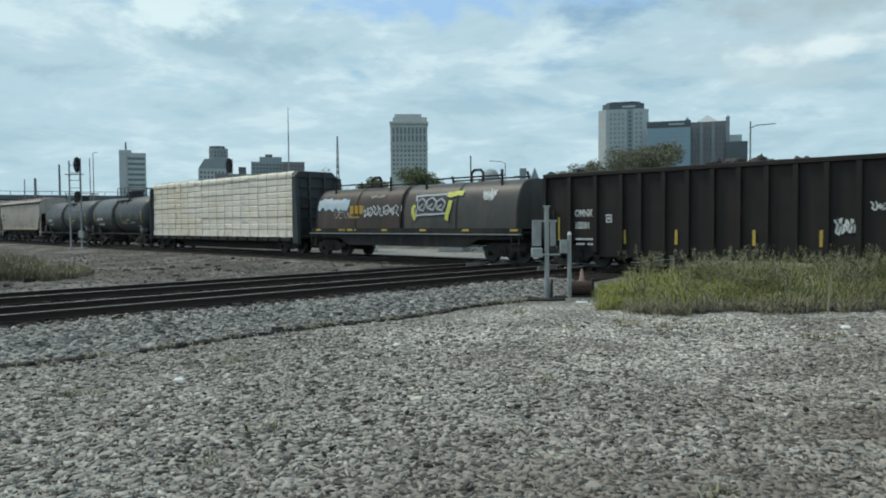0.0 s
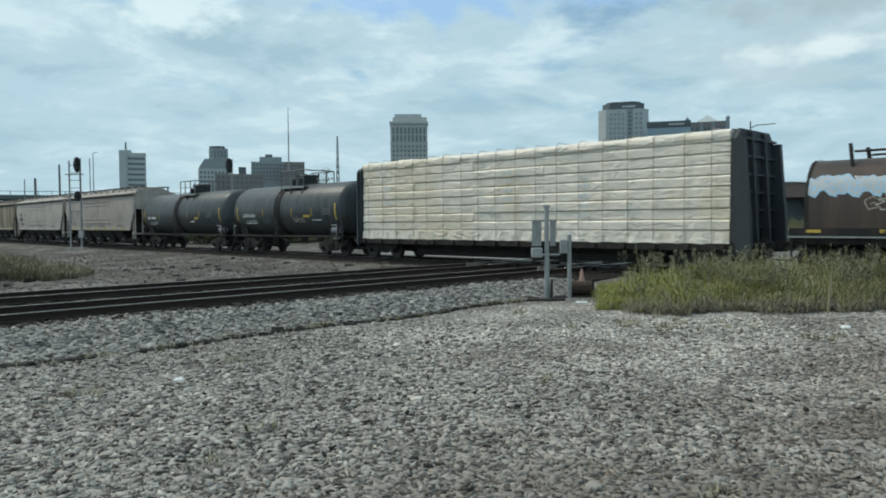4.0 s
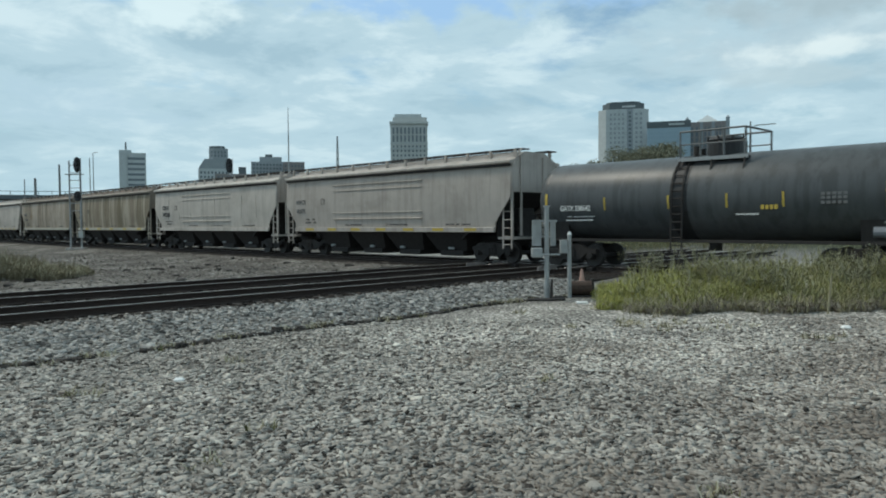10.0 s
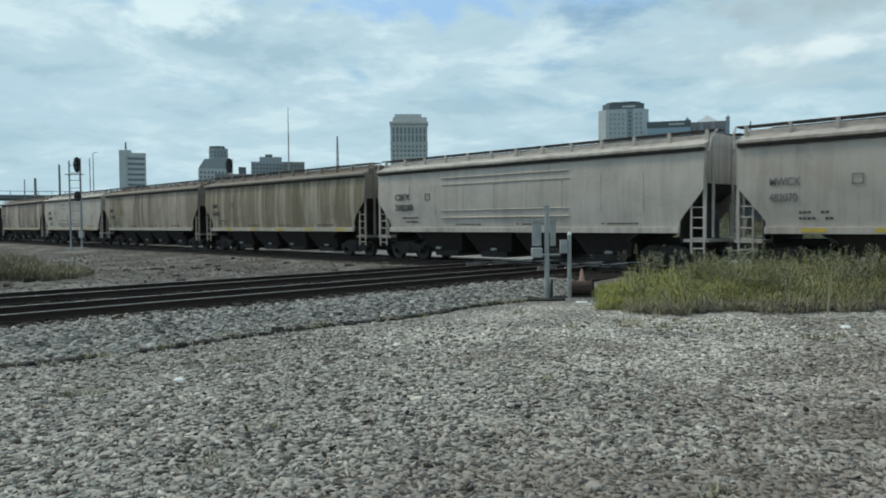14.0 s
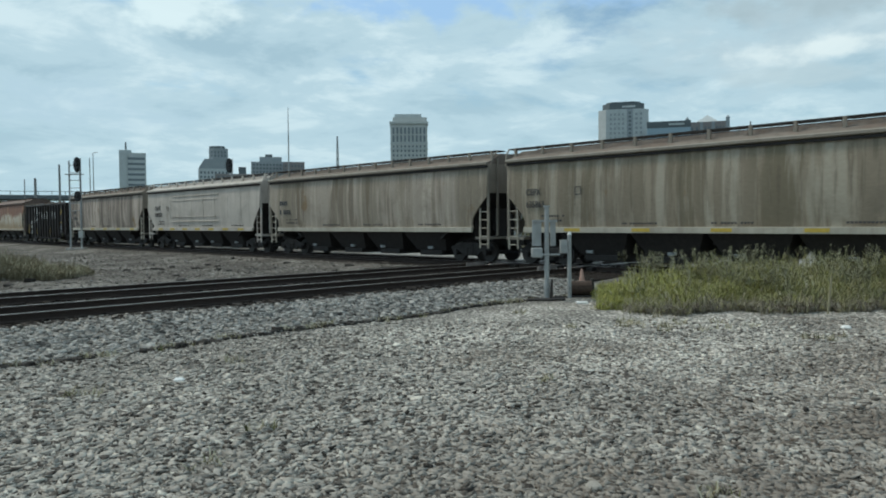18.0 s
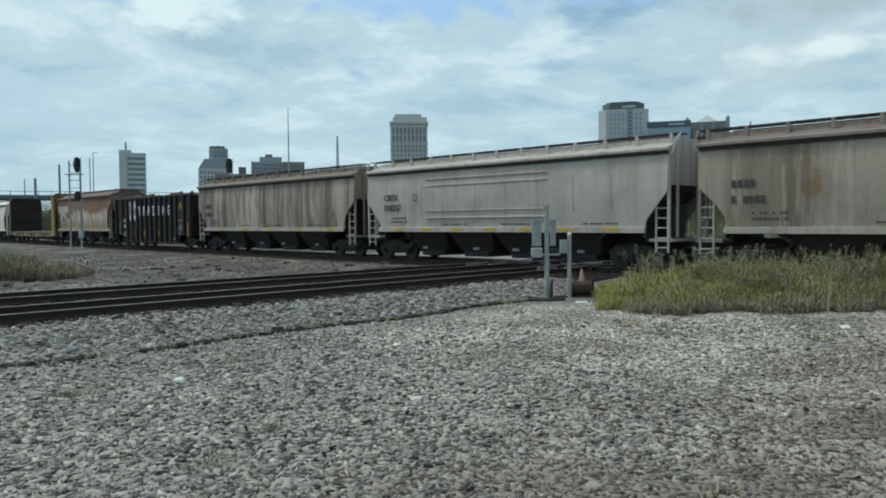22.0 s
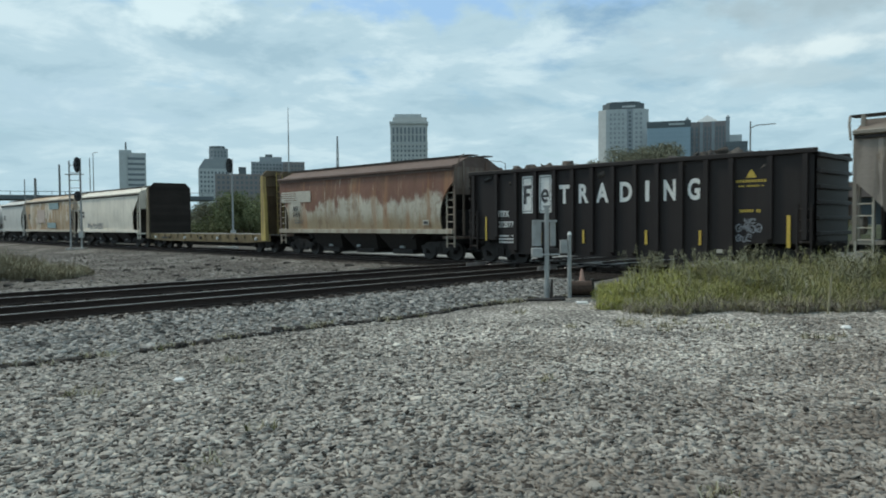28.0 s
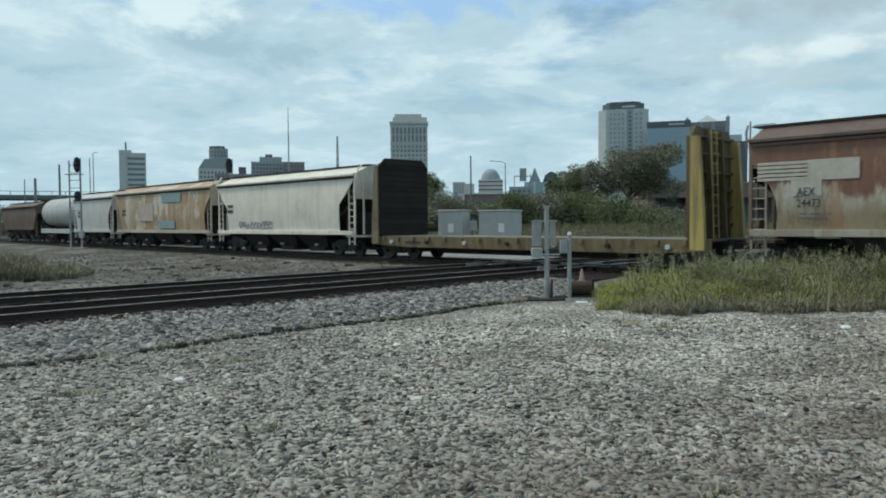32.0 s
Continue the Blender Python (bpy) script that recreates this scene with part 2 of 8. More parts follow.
def along_x(bm, poly, x0, x1):
    return prism(bm, poly, lambda u, v, k: ((x0, x1)[k], u, v))


def B():
    return bmesh.new()


def lettering(name, body, size, material, parent, m, label="", bold=0.009):
    """Words in the built-in font, turned into a thin mesh."""
    cu = bpy.data.curves.new(name, "FONT")
    cu.body, cu.size, cu.extrude, cu.resolution_u, cu.offset = body, size, 0.004, 3, size * bold
    tmp = new(name, cu)
    me = bpy.data.meshes.new_from_object(tmp.evaluated_get(bpy.context.evaluated_depsgraph_get()))
    bpy.data.objects.remove(tmp)
    me.materials.clear()
    me.materials.append(material)
    ob = new(name, me)
    ob.parent = parent
    ob.matrix_basis = m
    if label:
        ob["label"] = label
    return ob


def on_side(x, y, z):
    """Pose for writing on a car's side that faces the yard: reads from +y to -y, upright."""
    return Matrix.Translation((x, y, z)) @ Matrix(((0, 0, -1), (-1, 0, 0), (0, 1, 0))).to_4x4()


def bars(name, material, parent, x, y, z, w, h, n, thick=0.006, label=""):
    """A line of unreadable writing: n short upright bars on the side at x, running from y towards -y."""
    rng = random.Random(int((abs(y) + z) * 1000))
    step, first = w / n, None
    for i in range(n):
        if n > 5 and rng.random() < 0.12:
            continue
        m = Matrix.Translation((x, y - i * step, z))
        if first is None:
            bm = B()
            box(bm, -thick, 0, -step * 0.72, 0, 0, h)
            first = part(name, bm, material, parent, label)
            first.matrix_basis = m
        else:
            twin(first, m)
    return first


def stuff_mesh(name, verts, faces, material):
    me = bpy.data.meshes.new(name)
    verts, faces = np.asarray(verts, np.float32), np.asarray(faces, np.int32)
    me.vertices.add(len(verts))
    me.vertices.foreach_set("co", verts.ravel())
    k = faces.shape[1]
    me.loops.add(faces.size)
    me.loops.foreach_set("vertex_index", faces.ravel())
    me.polygons.add(len(faces))
    me.polygons.foreach_set("loop_start", np.arange(0, faces.size, k, dtype=np.int32))
    me.update(calc_edges=True)
    me.materials.append(material)
    return new(name, me)


# ---- plan ----
# x runs along the double track, y along the train's track, towards which the train comes from +y; rail heads at z = 0.
TRAIN_X, TRACK_B, TRACK_A = 24.6, 16.65, 20.4
GAUGE, GROUND = 1.5, -0.36


def line_x(y):
    """Where the train's track lies: straight past the crossing, then a gentle bend."""
    if y < 25:
        return TRAIN_X
    d = min(y, 120) - 25
    return TRAIN_X + 0.00028 * d * d + max(y - 120, 0) * 0.00056 * 95


def ground_z(x, y):
    """The yard: level, with the ballast shoulder of the double track and slow unevenness."""
    z = GROUND
    if 11.6 < y < 24:
        z = GROUND + (0.16 * min(1.0, max(0.0, (y - 11.9) / 2.2)) if y < 20 else 0.16 * min(1.0, (24 - y) / 1.5))
    if abs(x - line_x(y)) < 6:
        z = max(z, GROUND + 0.16 * min(1.0, (6 - abs(x - line_x(y))) / 3))
    if x > 41 and y < 62:
        z += 1.4 * min(1.0, (x - 41) / 13, max(0.0, (62 - y) / 10)) * max(0.0, min(1.0, (100 - x) / 15))
    near = max(0.0, 1 - math.hypot(x, y) / 60)
    if y > 24.5 and x < 20:
        z += 0.10 * noise.noise(Vector((x * 0.5, y * 0.3, 5.0))) + 0.06 * noise.noise(Vector((x * 1.3, y * 0.9, 9.0)))
    return z + near * 0.05 * noise.noise(Vector((x * 0.35, y * 0.35, 2.0))) + near * 0.02 * noise.noise(Vector((x * 1.6, y * 1.6, 7.0)))


def make_ground():
    def ticks(lo, hi, step):
        far = [3000, 1500, 700, 350, 180, 110]
        return [-v for v in far if -v < lo] + list(np.arange(lo, hi + 0.01, step)) + [v for v in far[::-1] if v > hi]
    xs, ys = ticks(-10, 92, 0.5), ticks(-10, 90, 0.5)
    verts = [(x, y, ground_z(x, y)) for y in ys for x in xs]
    nx = len(xs)
    faces = [(j * nx + i, j * nx + i + 1, (j + 1) * nx + i + 1, (j + 1) * nx + i) for j in range(len(ys) - 1) for i in range(nx - 1)]
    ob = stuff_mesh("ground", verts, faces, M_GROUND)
    for p in ob.data.polygons:
        p.use_smooth = True
    tagged(ob, "grey crushed-stone yard with brown worn patches", "ground", kind="structure")


def ground_mat():
    """Yard gravel near by, brown ballast past the double track, grass and soil far off."""
    k = Mat("yard_gravel", GREYS[0], 0.95, spec=0.2)
    geo = k.N("ShaderNodeNewGeometry")
    vor = k.N("ShaderNodeTexVoronoi")
    vor.inputs["Scale"].default_value = 15
    k.link(geo.outputs["Position"], vor.inputs["Vector"])
    sep, pos = k.N("ShaderNodeSeparateColor"), k.N("ShaderNodeSeparateXYZ")
    k.link(vor.outputs["Color"], sep.inputs[0]); k.link(geo.outputs["Position"], pos.inputs[0])
    k.blend(k.span(sep.outputs[0], 0.35, 0.75), GREYS[1])
    k.blend(k.times(k.span(sep.outputs[1], 0.72, 0.95), 0.9), GREYS[2])
    shoulder = k.times(k.span(pos.outputs["Y"], 11.6, 12.4), k.span(pos.outputs["Y"], 25.5, 24.5))
    k.blend(k.times(shoulder, 0.85), (0.32, 0.314, 0.298))
    k.vary(sep.outputs[2], 0.65, 1.35)
    k.blend(k.times(k.span(k.noise(0.22, detail=6, rough=0.7, object_space=False), 0.48, 0.7), 0.5), GREYS[3])
    k.vary(k.noise(0.8, detail=6, rough=0.75, seed=4, object_space=False), 0.66, 1.42)
    # brown soil shows through nearest to the street side
    wear = k.times(k.span(k.noise(0.6, detail=6, rough=0.75, seed=2, object_space=False), 0.35, 0.65), k.span(pos.outputs["Y"], 6.5, 1.0))
    k.blend(k.times(wear, 0.85), (0.13, 0.108, 0.09))
    far = k.times(k.span(pos.outputs["Y"], 23.5, 27), k.span(k.noise(0.5, detail=5, seed=5, object_space=False), 0.3, 0.6))
    k.blend(k.times(far, 0.9), (0.14, 0.123, 0.108))
    fresh = k.times(k.span(pos.outputs["X"], 4.5, 11.0), k.times(k.span(pos.outputs["Y"], 11.8, 10.5), k.span(k.noise(0.5, detail=5, rough=0.7, seed=14, object_space=False), 0.3, 0.6)))
    k.vary(fresh, 1.0, 1.55)
    grass = k.times(k.span(pos.outputs["X"], 40, 46), k.span(k.noise(0.12, detail=6, seed=6, object_space=False), 0.3, 0.5))
    k.blend(grass, (0.085, 0.095, 0.045))
    # gaps between stones are coloured darker to stand for their shade
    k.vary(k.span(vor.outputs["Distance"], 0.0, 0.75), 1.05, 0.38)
    k.bump(vor.outputs["Distance"], 0.9, 0.03)
    return k.m


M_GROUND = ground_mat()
make_ground()


def rail_profile():
    return [(-0.065, -0.17), (0.065, -0.17), (0.065, -0.155), (0.012, -0.13), (0.012, -0.05), (0.037, -0.038), (0.037, -0.002), (-0.037, -0.002), (-0.037, -0.038), (-0.012, -0.05), (-0.012, -0.13), (-0.065, -0.155)]


def make_tracks():
    tie = B()
    box(tie, -0.115, 0.115, -1.3, 1.3, -0.36, -0.172, 0.012)
    tie_mesh = None
    for name, yc in (("double_track_near", TRACK_B), ("double_track_far", TRACK_A)):
        t = thing("railway_track", "straight rusty rails on dark timber sleepers in oily ballast", "track", "tracks", "structure")
        for s in (-1, 1):
            bm = B()
            along_x(bm, [(yc + s * GAUGE / 2 + u, v) for u, v in rail_profile()], -140, 160)
            rail = part("rail", bm, M_RAIL, t)
            bm = B()
            box(bm, -140, 160, yc + s * GAUGE / 2 - 0.034, yc + s * GAUGE / 2 + 0.034, -0.002, 0.001)
            part("rail_head", bm, M_RAILTOP, rail, "rail head polished by wheels")
        if tie_mesh is None:
            first = part("sleeper", tie, M_TIE, t)
            tie_mesh = first.data
            first.matrix_basis = pose(0, yc, 0)
            k0 = 1
        else:
            k0 = 0
        for k in range(k0, 75):
            o = new("sleeper", tie_mesh)
            o.parent = t
            o.matrix_basis = pose(-8 + k * 0.56 if k else 0 if k0 else -8, yc + random.uniform(-0.03, 0.03), random.uniform(-0.012, 0.008), 0, 0, random.uniform(-1, 1))
        bm = B()
        along_x(bm, [(yc - 1.5, -0.36), (yc - 1.35, -0.185), (yc + 1.9, -0.185), (yc + 2.1, -0.36)], -140, 160)
        tagged(part("ballast_bed", bm, M_DARKBED), "dark oil-stained ballast under the sleepers", "ballast", kind="structure")
    # the train's own track, bending away
    t = thing("railway_track", "train-worn rails of the main track curving gently away", "track", "tracks", "structure")
    ys = list(np.arange(-140, 320, 4.0))

    def sweep(name, poly, material, parent, z=0.0):
        vs, fs, n = [], [], len(poly)
        for y in ys:
            vs += [(line_x(y) + u, y, v + z) for u, v in poly]
        for j in range(len(ys) - 1):
            fs += [(j * n + i, j * n + (i + 1) % n, (j + 1) * n + (i + 1) % n, (j + 1) * n + i) for i in range(n)]
        ob = stuff_mesh(name, vs, fs, material)
        ob.parent = parent
        return ob
    for s in (-1, 1):
        rail = sweep("rail", [(s * GAUGE / 2 + u, v) for u, v in rail_profile()], M_RAIL, t)
        sweep("rail_head", [(s * GAUGE / 2 + u, v) for u, v in ((-0.034, -0.002), (0.034, -0.002), (0.034, 0.001), (-0.034, 0.001))], M_RAILTOP, rail)["label"] = "rail head polished by wheels"
    for k in range(110):
        y = -4 + k * 0.62
        if min(abs(y - TRACK_A), abs(y - TRACK_B)) < 1.0:
            continue
        o = new("sleeper", tie_mesh)
        o.parent = t
        o.matrix_basis = pose(line_x(y), y, random.uniform(-0.012, 0.006), 0, 0, 90 + random.uniform(-1, 1))
    bed = sweep("ballast_bed", [(-3.2, -0.36), (-2.3, -0.19), (4.4, -0.19), (5.2, -0.36)], M_DARKBED, None)
    tagged(bed, "dark brown ballast of the train's track", "ballast", kind="structure")
    bm = B()
    box(bm, 19.5, 29.3, 13.4, 24.2, -0.42, -0.195)
    tagged(part("crossing_bed", bm, M_DARKBED), "dark oily ballast round the crossing", "ballast", kind="structure")
    # crossing frogs: short heavy guard rails beside each crossing of rails
    d = thing("rail_crossing", "heavy cast diamond crossing where the tracks meet", "rail crossing", kind="structure")
    for yc in (TRACK_A, TRACK_B):
        for s in (-1, 1):
            bm = B()
            box(bm, TRAIN_X - 2.2, TRAIN_X + 2.2, yc + s * (GAUGE / 2 - 0.13) - 0.03, yc + s * (GAUGE / 2 - 0.13) + 0.03, -0.17, 0.012, 0.01)
            part("guard_rail", bm, M_RAILTOP, d, "worn bright guard rail")
            bm = B()
            box(bm, TRAIN_X + s * (GAUGE / 2 - 0.13) - 0.03, TRAIN_X + s * (GAUGE / 2 - 0.13) + 0.03, yc - 1.6, yc + 1.6, -0.17, 0.012, 0.01)
            part("guard_rail", bm, M_RAILTOP, d, "worn bright guard rail")
        for sx in (-1, 1):
            for sy in (-1, 1):
                bm = B()
                box(bm, TRAIN_X + sx * GAUGE / 2 - 0.3, TRAIN_X + sx * GAUGE / 2 + 0.3, yc + sy * GAUGE / 2 - 0.3, yc + sy * GAUGE / 2 + 0.3, -0.17, -0.03, 0.02)
                part("casting", bm, M_STEEL, d)


make_tracks()

# ---- railcars: local x across (-x faces the yard), y along (+y is the trailing end), z from the rail head ----
TRAIN, WHEELS = [], []


def wheelset_mesh():
    bm = B()
    rod(bm, (-1.0, 0, 0), (1.0, 0, 0), 0.09, seg=10)
    for s in (-1, 1):
        rod(bm, (s * 0.70, 0, 0), (s * 0.83, 0, 0), 0.42, 0.41, 24)
        rod(bm, (s * 0.665, 0, 0), (s * 0.70, 0, 0), 0.445, 0.445, 24)
        rod(bm, (s * 0.83, 0, 0), (s * 0.86, 0, 0), 0.14, 0.13, 12)
        for k in range(3):
            a = k * 2.094
            rod(bm, (s * 0.84, 0.06 * math.cos(a) * 3, 0.06 * math.sin(a) * 3), (s * 0.85, 0.06 * math.cos(a) * 3, 0.06 * math.sin(a) * 3), 0.03, seg=6)
    me = bpy.data.meshes.new("wheelset")
    bm.to_mesh(me)
    bm.free()
    me.materials.append(M_WHEEL)
    return me


def sideframe_mesh():
    bm = B()
    poly = [(-1.15, 0.50), (-1.15, 0.66), (-0.75, 0.70), (-0.45, 0.84), (0.45, 0.84), (0.75, 0.70), (1.15, 0.66), (1.15, 0.50), (0.72, 0.50), (0.42, 0.26), (-0.42, 0.26), (-0.72, 0.50)]
    along_x(bm, poly, -0.07, 0.07)
    for y in (-0.16, 0, 0.16):
        rod(bm, (-0.09, y, 0.34), (-0.09, y, 0.62), 0.07, seg=8)
    for y in (-0.88, 0.88):
        rod(bm, (-0.14, y, 0.42), (0.1, y, 0.42), 0.13, seg=10)
    me = bpy.data.meshes.new("side_frame")
    bm.to_mesh(me)
    bm.free()
    me.materials.append(M_STEEL)
    return me


ME_WHEEL, ME_FRAME = wheelset_mesh(), sideframe_mesh()
bm = B()
box(bm, -1.1, 1.1, -0.17, 0.17, 0.5, 0.86, 0.03)
ME_BOLSTER = bpy.data.meshes.new("bolster")
bm.to_mesh(ME_BOLSTER)
bm.free()
ME_BOLSTER.materials.append(M_STEEL)


def bogie(car, y):
    b = new("bogie", ME_BOLSTER)
    b.parent = car
    b.matrix_basis = pose(0, y, 0)
    b["label"] = "dark three-piece bogie"
    for s in (-1, 1):
        o = new("side_frame", ME_FRAME)
        o.parent = b
        o.matrix_basis = pose(s * 1.0, 0, 0, 0, 0, 0 if s < 0 else 180)
    for dy in (-0.88, 0.88):
        w = new("wheelset", ME_WHEEL)
        w.parent = b
        w.location = (0, dy, 0.42)
        WHEELS.append((w, dy))


def couplers(car, half):
    for s in (-1, 1):
        bm = B()
        box(bm, -0.16, 0.16, s * (half - 1.9), s * (half - 0.62), 0.72, 1.08) if s > 0 else box(bm, -0.16, 0.16, s * (half - 0.62), s * (half - 1.9), 0.72, 1.08)
        y0, y1 = sorted((s * (half - 0.62), s * (half - 0.02)))
        box(bm, -0.07, 0.07, y0, y1, 0.80, 0.96)
        y0, y1 = sorted((s * (half - 0.25), s * half * 0.9995))
        box(bm, -0.13, 0.16, y0, y1, 0.72, 1.02, 0.02)
        part("coupler", bm, M_STEEL, car)
        bm = B()
        pipe(bm, [(-0.35, s * (half - 0.6), 0.75), (-0.4, s * (half - 0.35), 0.45), (-0.2, s * (half - 0.02), 0.42)], 0.03)
        part("air_hose", bm, M_BLACK, car)


def ladder(car, x, y0, y1, z0, z1, n, material, r=0.022):
    bm = B()
    for y in (y0, y1):
        box(bm, x - 0.03, x + 0.03, y - 0.025, y + 0.025, z0, z1)
    for i in range(n):
        z = z0 + (z1 - z0) * (i + 0.5) / n
        rod(bm, (x, y0, z), (x, y1, z), r, seg=6)
    return part("ladder", bm, material, car)


def brake_gear(car, half):
    bm = B()
    rod(bm, (-0.5, -1.4, 0.86), (-0.5, 0.1, 0.86), 0.22, seg=12)
    part("air_reservoir", bm, M_STEEL, car)
    bm = B()
    rod(bm, (0.3, -half + 3, 0.62), (0.3, half - 3, 0.62), 0.03, seg=6)
    part("brake_rod", bm, M_STEEL, car)


def finish(car, a, b, truck):
    """Register a car that fills the stretch a..b of the train."""
    half = (b - a) / 2
    couplers(car, half)
    for s in (-1, 1):
        bogie(car, s * (half - truck))
    TRAIN.append((car, (a + b) / 2, half - truck))


def curved_side(s, e, w, sill, eaves, cut):
    """A side sheet that bulges between sill and eaves; cut: how far the ends are drawn in at which height."""
    heights = sorted({v for u, v in cut} | {float(z) for z in np.linspace(sill, eaves, 13)})
    us, vs = [u for u, v in cut][::-1], [v for u, v in cut][::-1]

    def row(bm, z, inner):
        y = e - float(np.interp(z, vs, us))
        x = s * (w + 0.08 * math.sin(math.pi * (z - sill) / (eaves - sill)) - 0.02 - 0.05 * inner)
        return bm.verts.new((x, -y, z)), bm.verts.new((x, y, z))
    bm = B()
    for inner in (0, 1):
        rows = [row(bm, z, inner) for z in heights]
        for a, b in zip(rows, rows[1:]):
            f = bm.faces.new((a[0], a[1], b[1], b[0]) if (s < 0) == (inner == 1) else (a[1], a[0], b[0], b[1]))
            f.smooth = True
    out, back = [row(bm, z, 0) for z in heights], [row(bm, z, 1) for z in heights]
    for k in range(len(heights) - 1):
        for q in (0, 1):
            bm.faces.new((out[k][q], out[k + 1][q], back[k + 1][q], back[k][q]))
    bm.faces.new((out[0][0], out[0][1], back[0][1], back[0][0]))
    bm.faces.new((out[-1][0], out[-1][1], back[-1][1], back[-1][0]))
    return bm


def covered_hopper(a, b, body_mat, trim_mat, label, top=4.72, bays=3, posts=True, chamfer=1.0, ribs=0, long_frame=True, dark=None, rounded=False, roof_mat=None, sill_mat=None, chord_mat=None, sill=1.44, cut=None):
    car = thing("covered_hopper", label, "hopper railcar", "railcars of the train")
    # dark steel on slope sheets and bays includes the shade under the body
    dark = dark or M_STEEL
    h = (b - a) / 2
    e = h - 0.55                      # end of the side sheet
    eaves, w = top - 0.55, 1.55
    # side sheets with the slanted lower corners, slightly bulged
    c = chamfer
    if cut is None:
        cut = [(0.0, 2.76), (0.12 * c, 2.60), (0.42 * c, 2.24), (0.74 * c, 1.86), (0.86 * c, 1.68), (0.88 * c, sill)]
        if rounded:
            cut = [(0.0, 3.5), (0.3, 3.2), (0.62, 2.75), (0.79, 2.35), (0.84, 1.9), (0.80, 1.55), (0.80, sill)]
    for s in (-1, 1):
        side = part("side_panel", curved_side(s, e, w, sill, eaves, cut), body_mat, car)
        if s < 0 and ribs:
            for i in range(ribs):
                y = -e + 2.2 + (2 * e - 4.4) * i / (ribs - 1)
                bm = B()
                box(bm, -w - 0.066, -w - 0.03, y - 0.008, y + 0.008, 2.1, 3.4)
                part("seam", bm, body_mat, side)
        bm = B()
        along_y(bm, [(s * w, eaves - 0.10), (s * (w + 0.15), eaves - 0.05), (s * (w + 0.15), eaves + 0.03), (s * (w + 0.01), eaves + 0.08)], -e - 0.03, e + 0.03)
        part("top_chord", bm, chord_mat or trim_mat, car)
        # added strip: dark steel draws the shadow line below the top chord
        bm = B()
        box(bm, s * (w + 0.03) - 0.045, s * (w + 0.03) + 0.045, -e, e, eaves - 0.18, eaves - 0.10)
        part("drip_rail", bm, chord_mat or M_STEEL, car)
        bm = B()
        y1 = e - (0.02 if rounded else 0.86 * c)
        box(bm, s * (w + 0.04) - 0.06, s * (w + 0.04) + 0.06, -y1, y1, sill - 0.15, sill + 0.06, 0.01)
        part("side_sill", bm, sill_mat or trim_mat, car)
    # roof: two slopes and a flat crown
    bm = B()
    along_y(bm, [(-w, eaves), (-w * 0.97, eaves + 0.06), (-0.62, top - 0.09), (0.62, top - 0.09), (w * 0.97, eaves + 0.06), (w, eaves)], -e, e)
    part("roof", bm, roof_mat or (trim_mat if posts else body_mat), car)
    bm = B()
    box(bm, -0.42, 0.42, -e + 0.6, e - 0.6, top - 0.095, top - 0.03, 0.02)
    part("trough_hatch", bm, M_STEEL, car, "long dark loading hatch")
    rx = 0.92 if posts else 0.5
    for s in (-1, 1):
        bm = B()
        for k in range(6):
            u = s * rx - 0.245 + k * 0.098
            box(bm, u - 0.014, u + 0.014, -e - 0.25, e + 0.25, top - 0.045, top)
        for i in range(int(2 * e / 0.35)):
            box(bm, s * rx - 0.26, s * rx + 0.26, -e - 0.1 + i * 0.35, -e - 0.075 + i * 0.35, top - 0.03, top + 0.006)
        part("running_board", bm, M_STEEL, car, "dark steel grating walkway on the roof")
    n = int(2 * e / 1.28)
    first = None
    if posts:
        bm = B()
        box(bm, -1.20, -1.11, -0.055, 0.055, top - 0.36, top - 0.0)
    for i in range(n + 1 if posts else 0):
        y = -e + 0.1 + (2 * e - 0.2) * i / n
        for s in (1, -1):
            if first is None:
                first = part("walkway_post", bm, trim_mat, car)
                first.matrix_basis = pose(0, y, 0)
            else:
                twin(first, pose(0, y, 0, 0, 0, 0 if s > 0 else 180))
    for s in (-1, 1):
        # end wall, slope sheet, platform and corner posts
        bm = B()
        y0, y1 = sorted((s * (e - 0.06), s * (e - 0.01)))
        box(bm, -w + 0.05, w - 0.05, y0, y1, 2.95, eaves + 0.02)
        along_y(bm, [(-w + 0.05, eaves), (-0.62, top - 0.11), (0.62, top - 0.11), (w - 0.05, eaves)], y0, y1)
        end = part("end_wall", bm, trim_mat, car)
        for x in (-0.95, 0.55):
            bm = B()
            yy = sorted((s * e, s * (e + 0.06)))
            box(bm, x - 0.05, x + 0.05, yy[0], yy[1], 1.15, top - 0.3)
            part("end_post", bm, trim_mat, end)
        bm = B()
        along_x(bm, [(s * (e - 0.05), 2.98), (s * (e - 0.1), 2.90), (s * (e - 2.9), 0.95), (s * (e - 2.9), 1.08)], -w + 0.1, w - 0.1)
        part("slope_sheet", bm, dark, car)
        bm = B()
        y0, y1 = sorted((s * (h - 0.42), s * (e - 0.75)))
        box(bm, -1.5, 1.5, y0, y1, 1.0, 1.1)
        part("end_platform", bm, trim_mat, car)
        bm = B()
        yy = sorted((s * (e - 0.5), s * (e - 0.42)))
        box(bm, -0.5, 0.5, yy[0], yy[1], 1.1, 2.3)
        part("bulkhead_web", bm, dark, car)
        # added plate; its dark colour fills the open end with shade
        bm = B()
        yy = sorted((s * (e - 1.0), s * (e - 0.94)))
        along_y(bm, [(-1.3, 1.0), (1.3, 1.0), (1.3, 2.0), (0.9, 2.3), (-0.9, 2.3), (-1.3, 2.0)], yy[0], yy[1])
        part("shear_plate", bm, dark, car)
        bm = B()
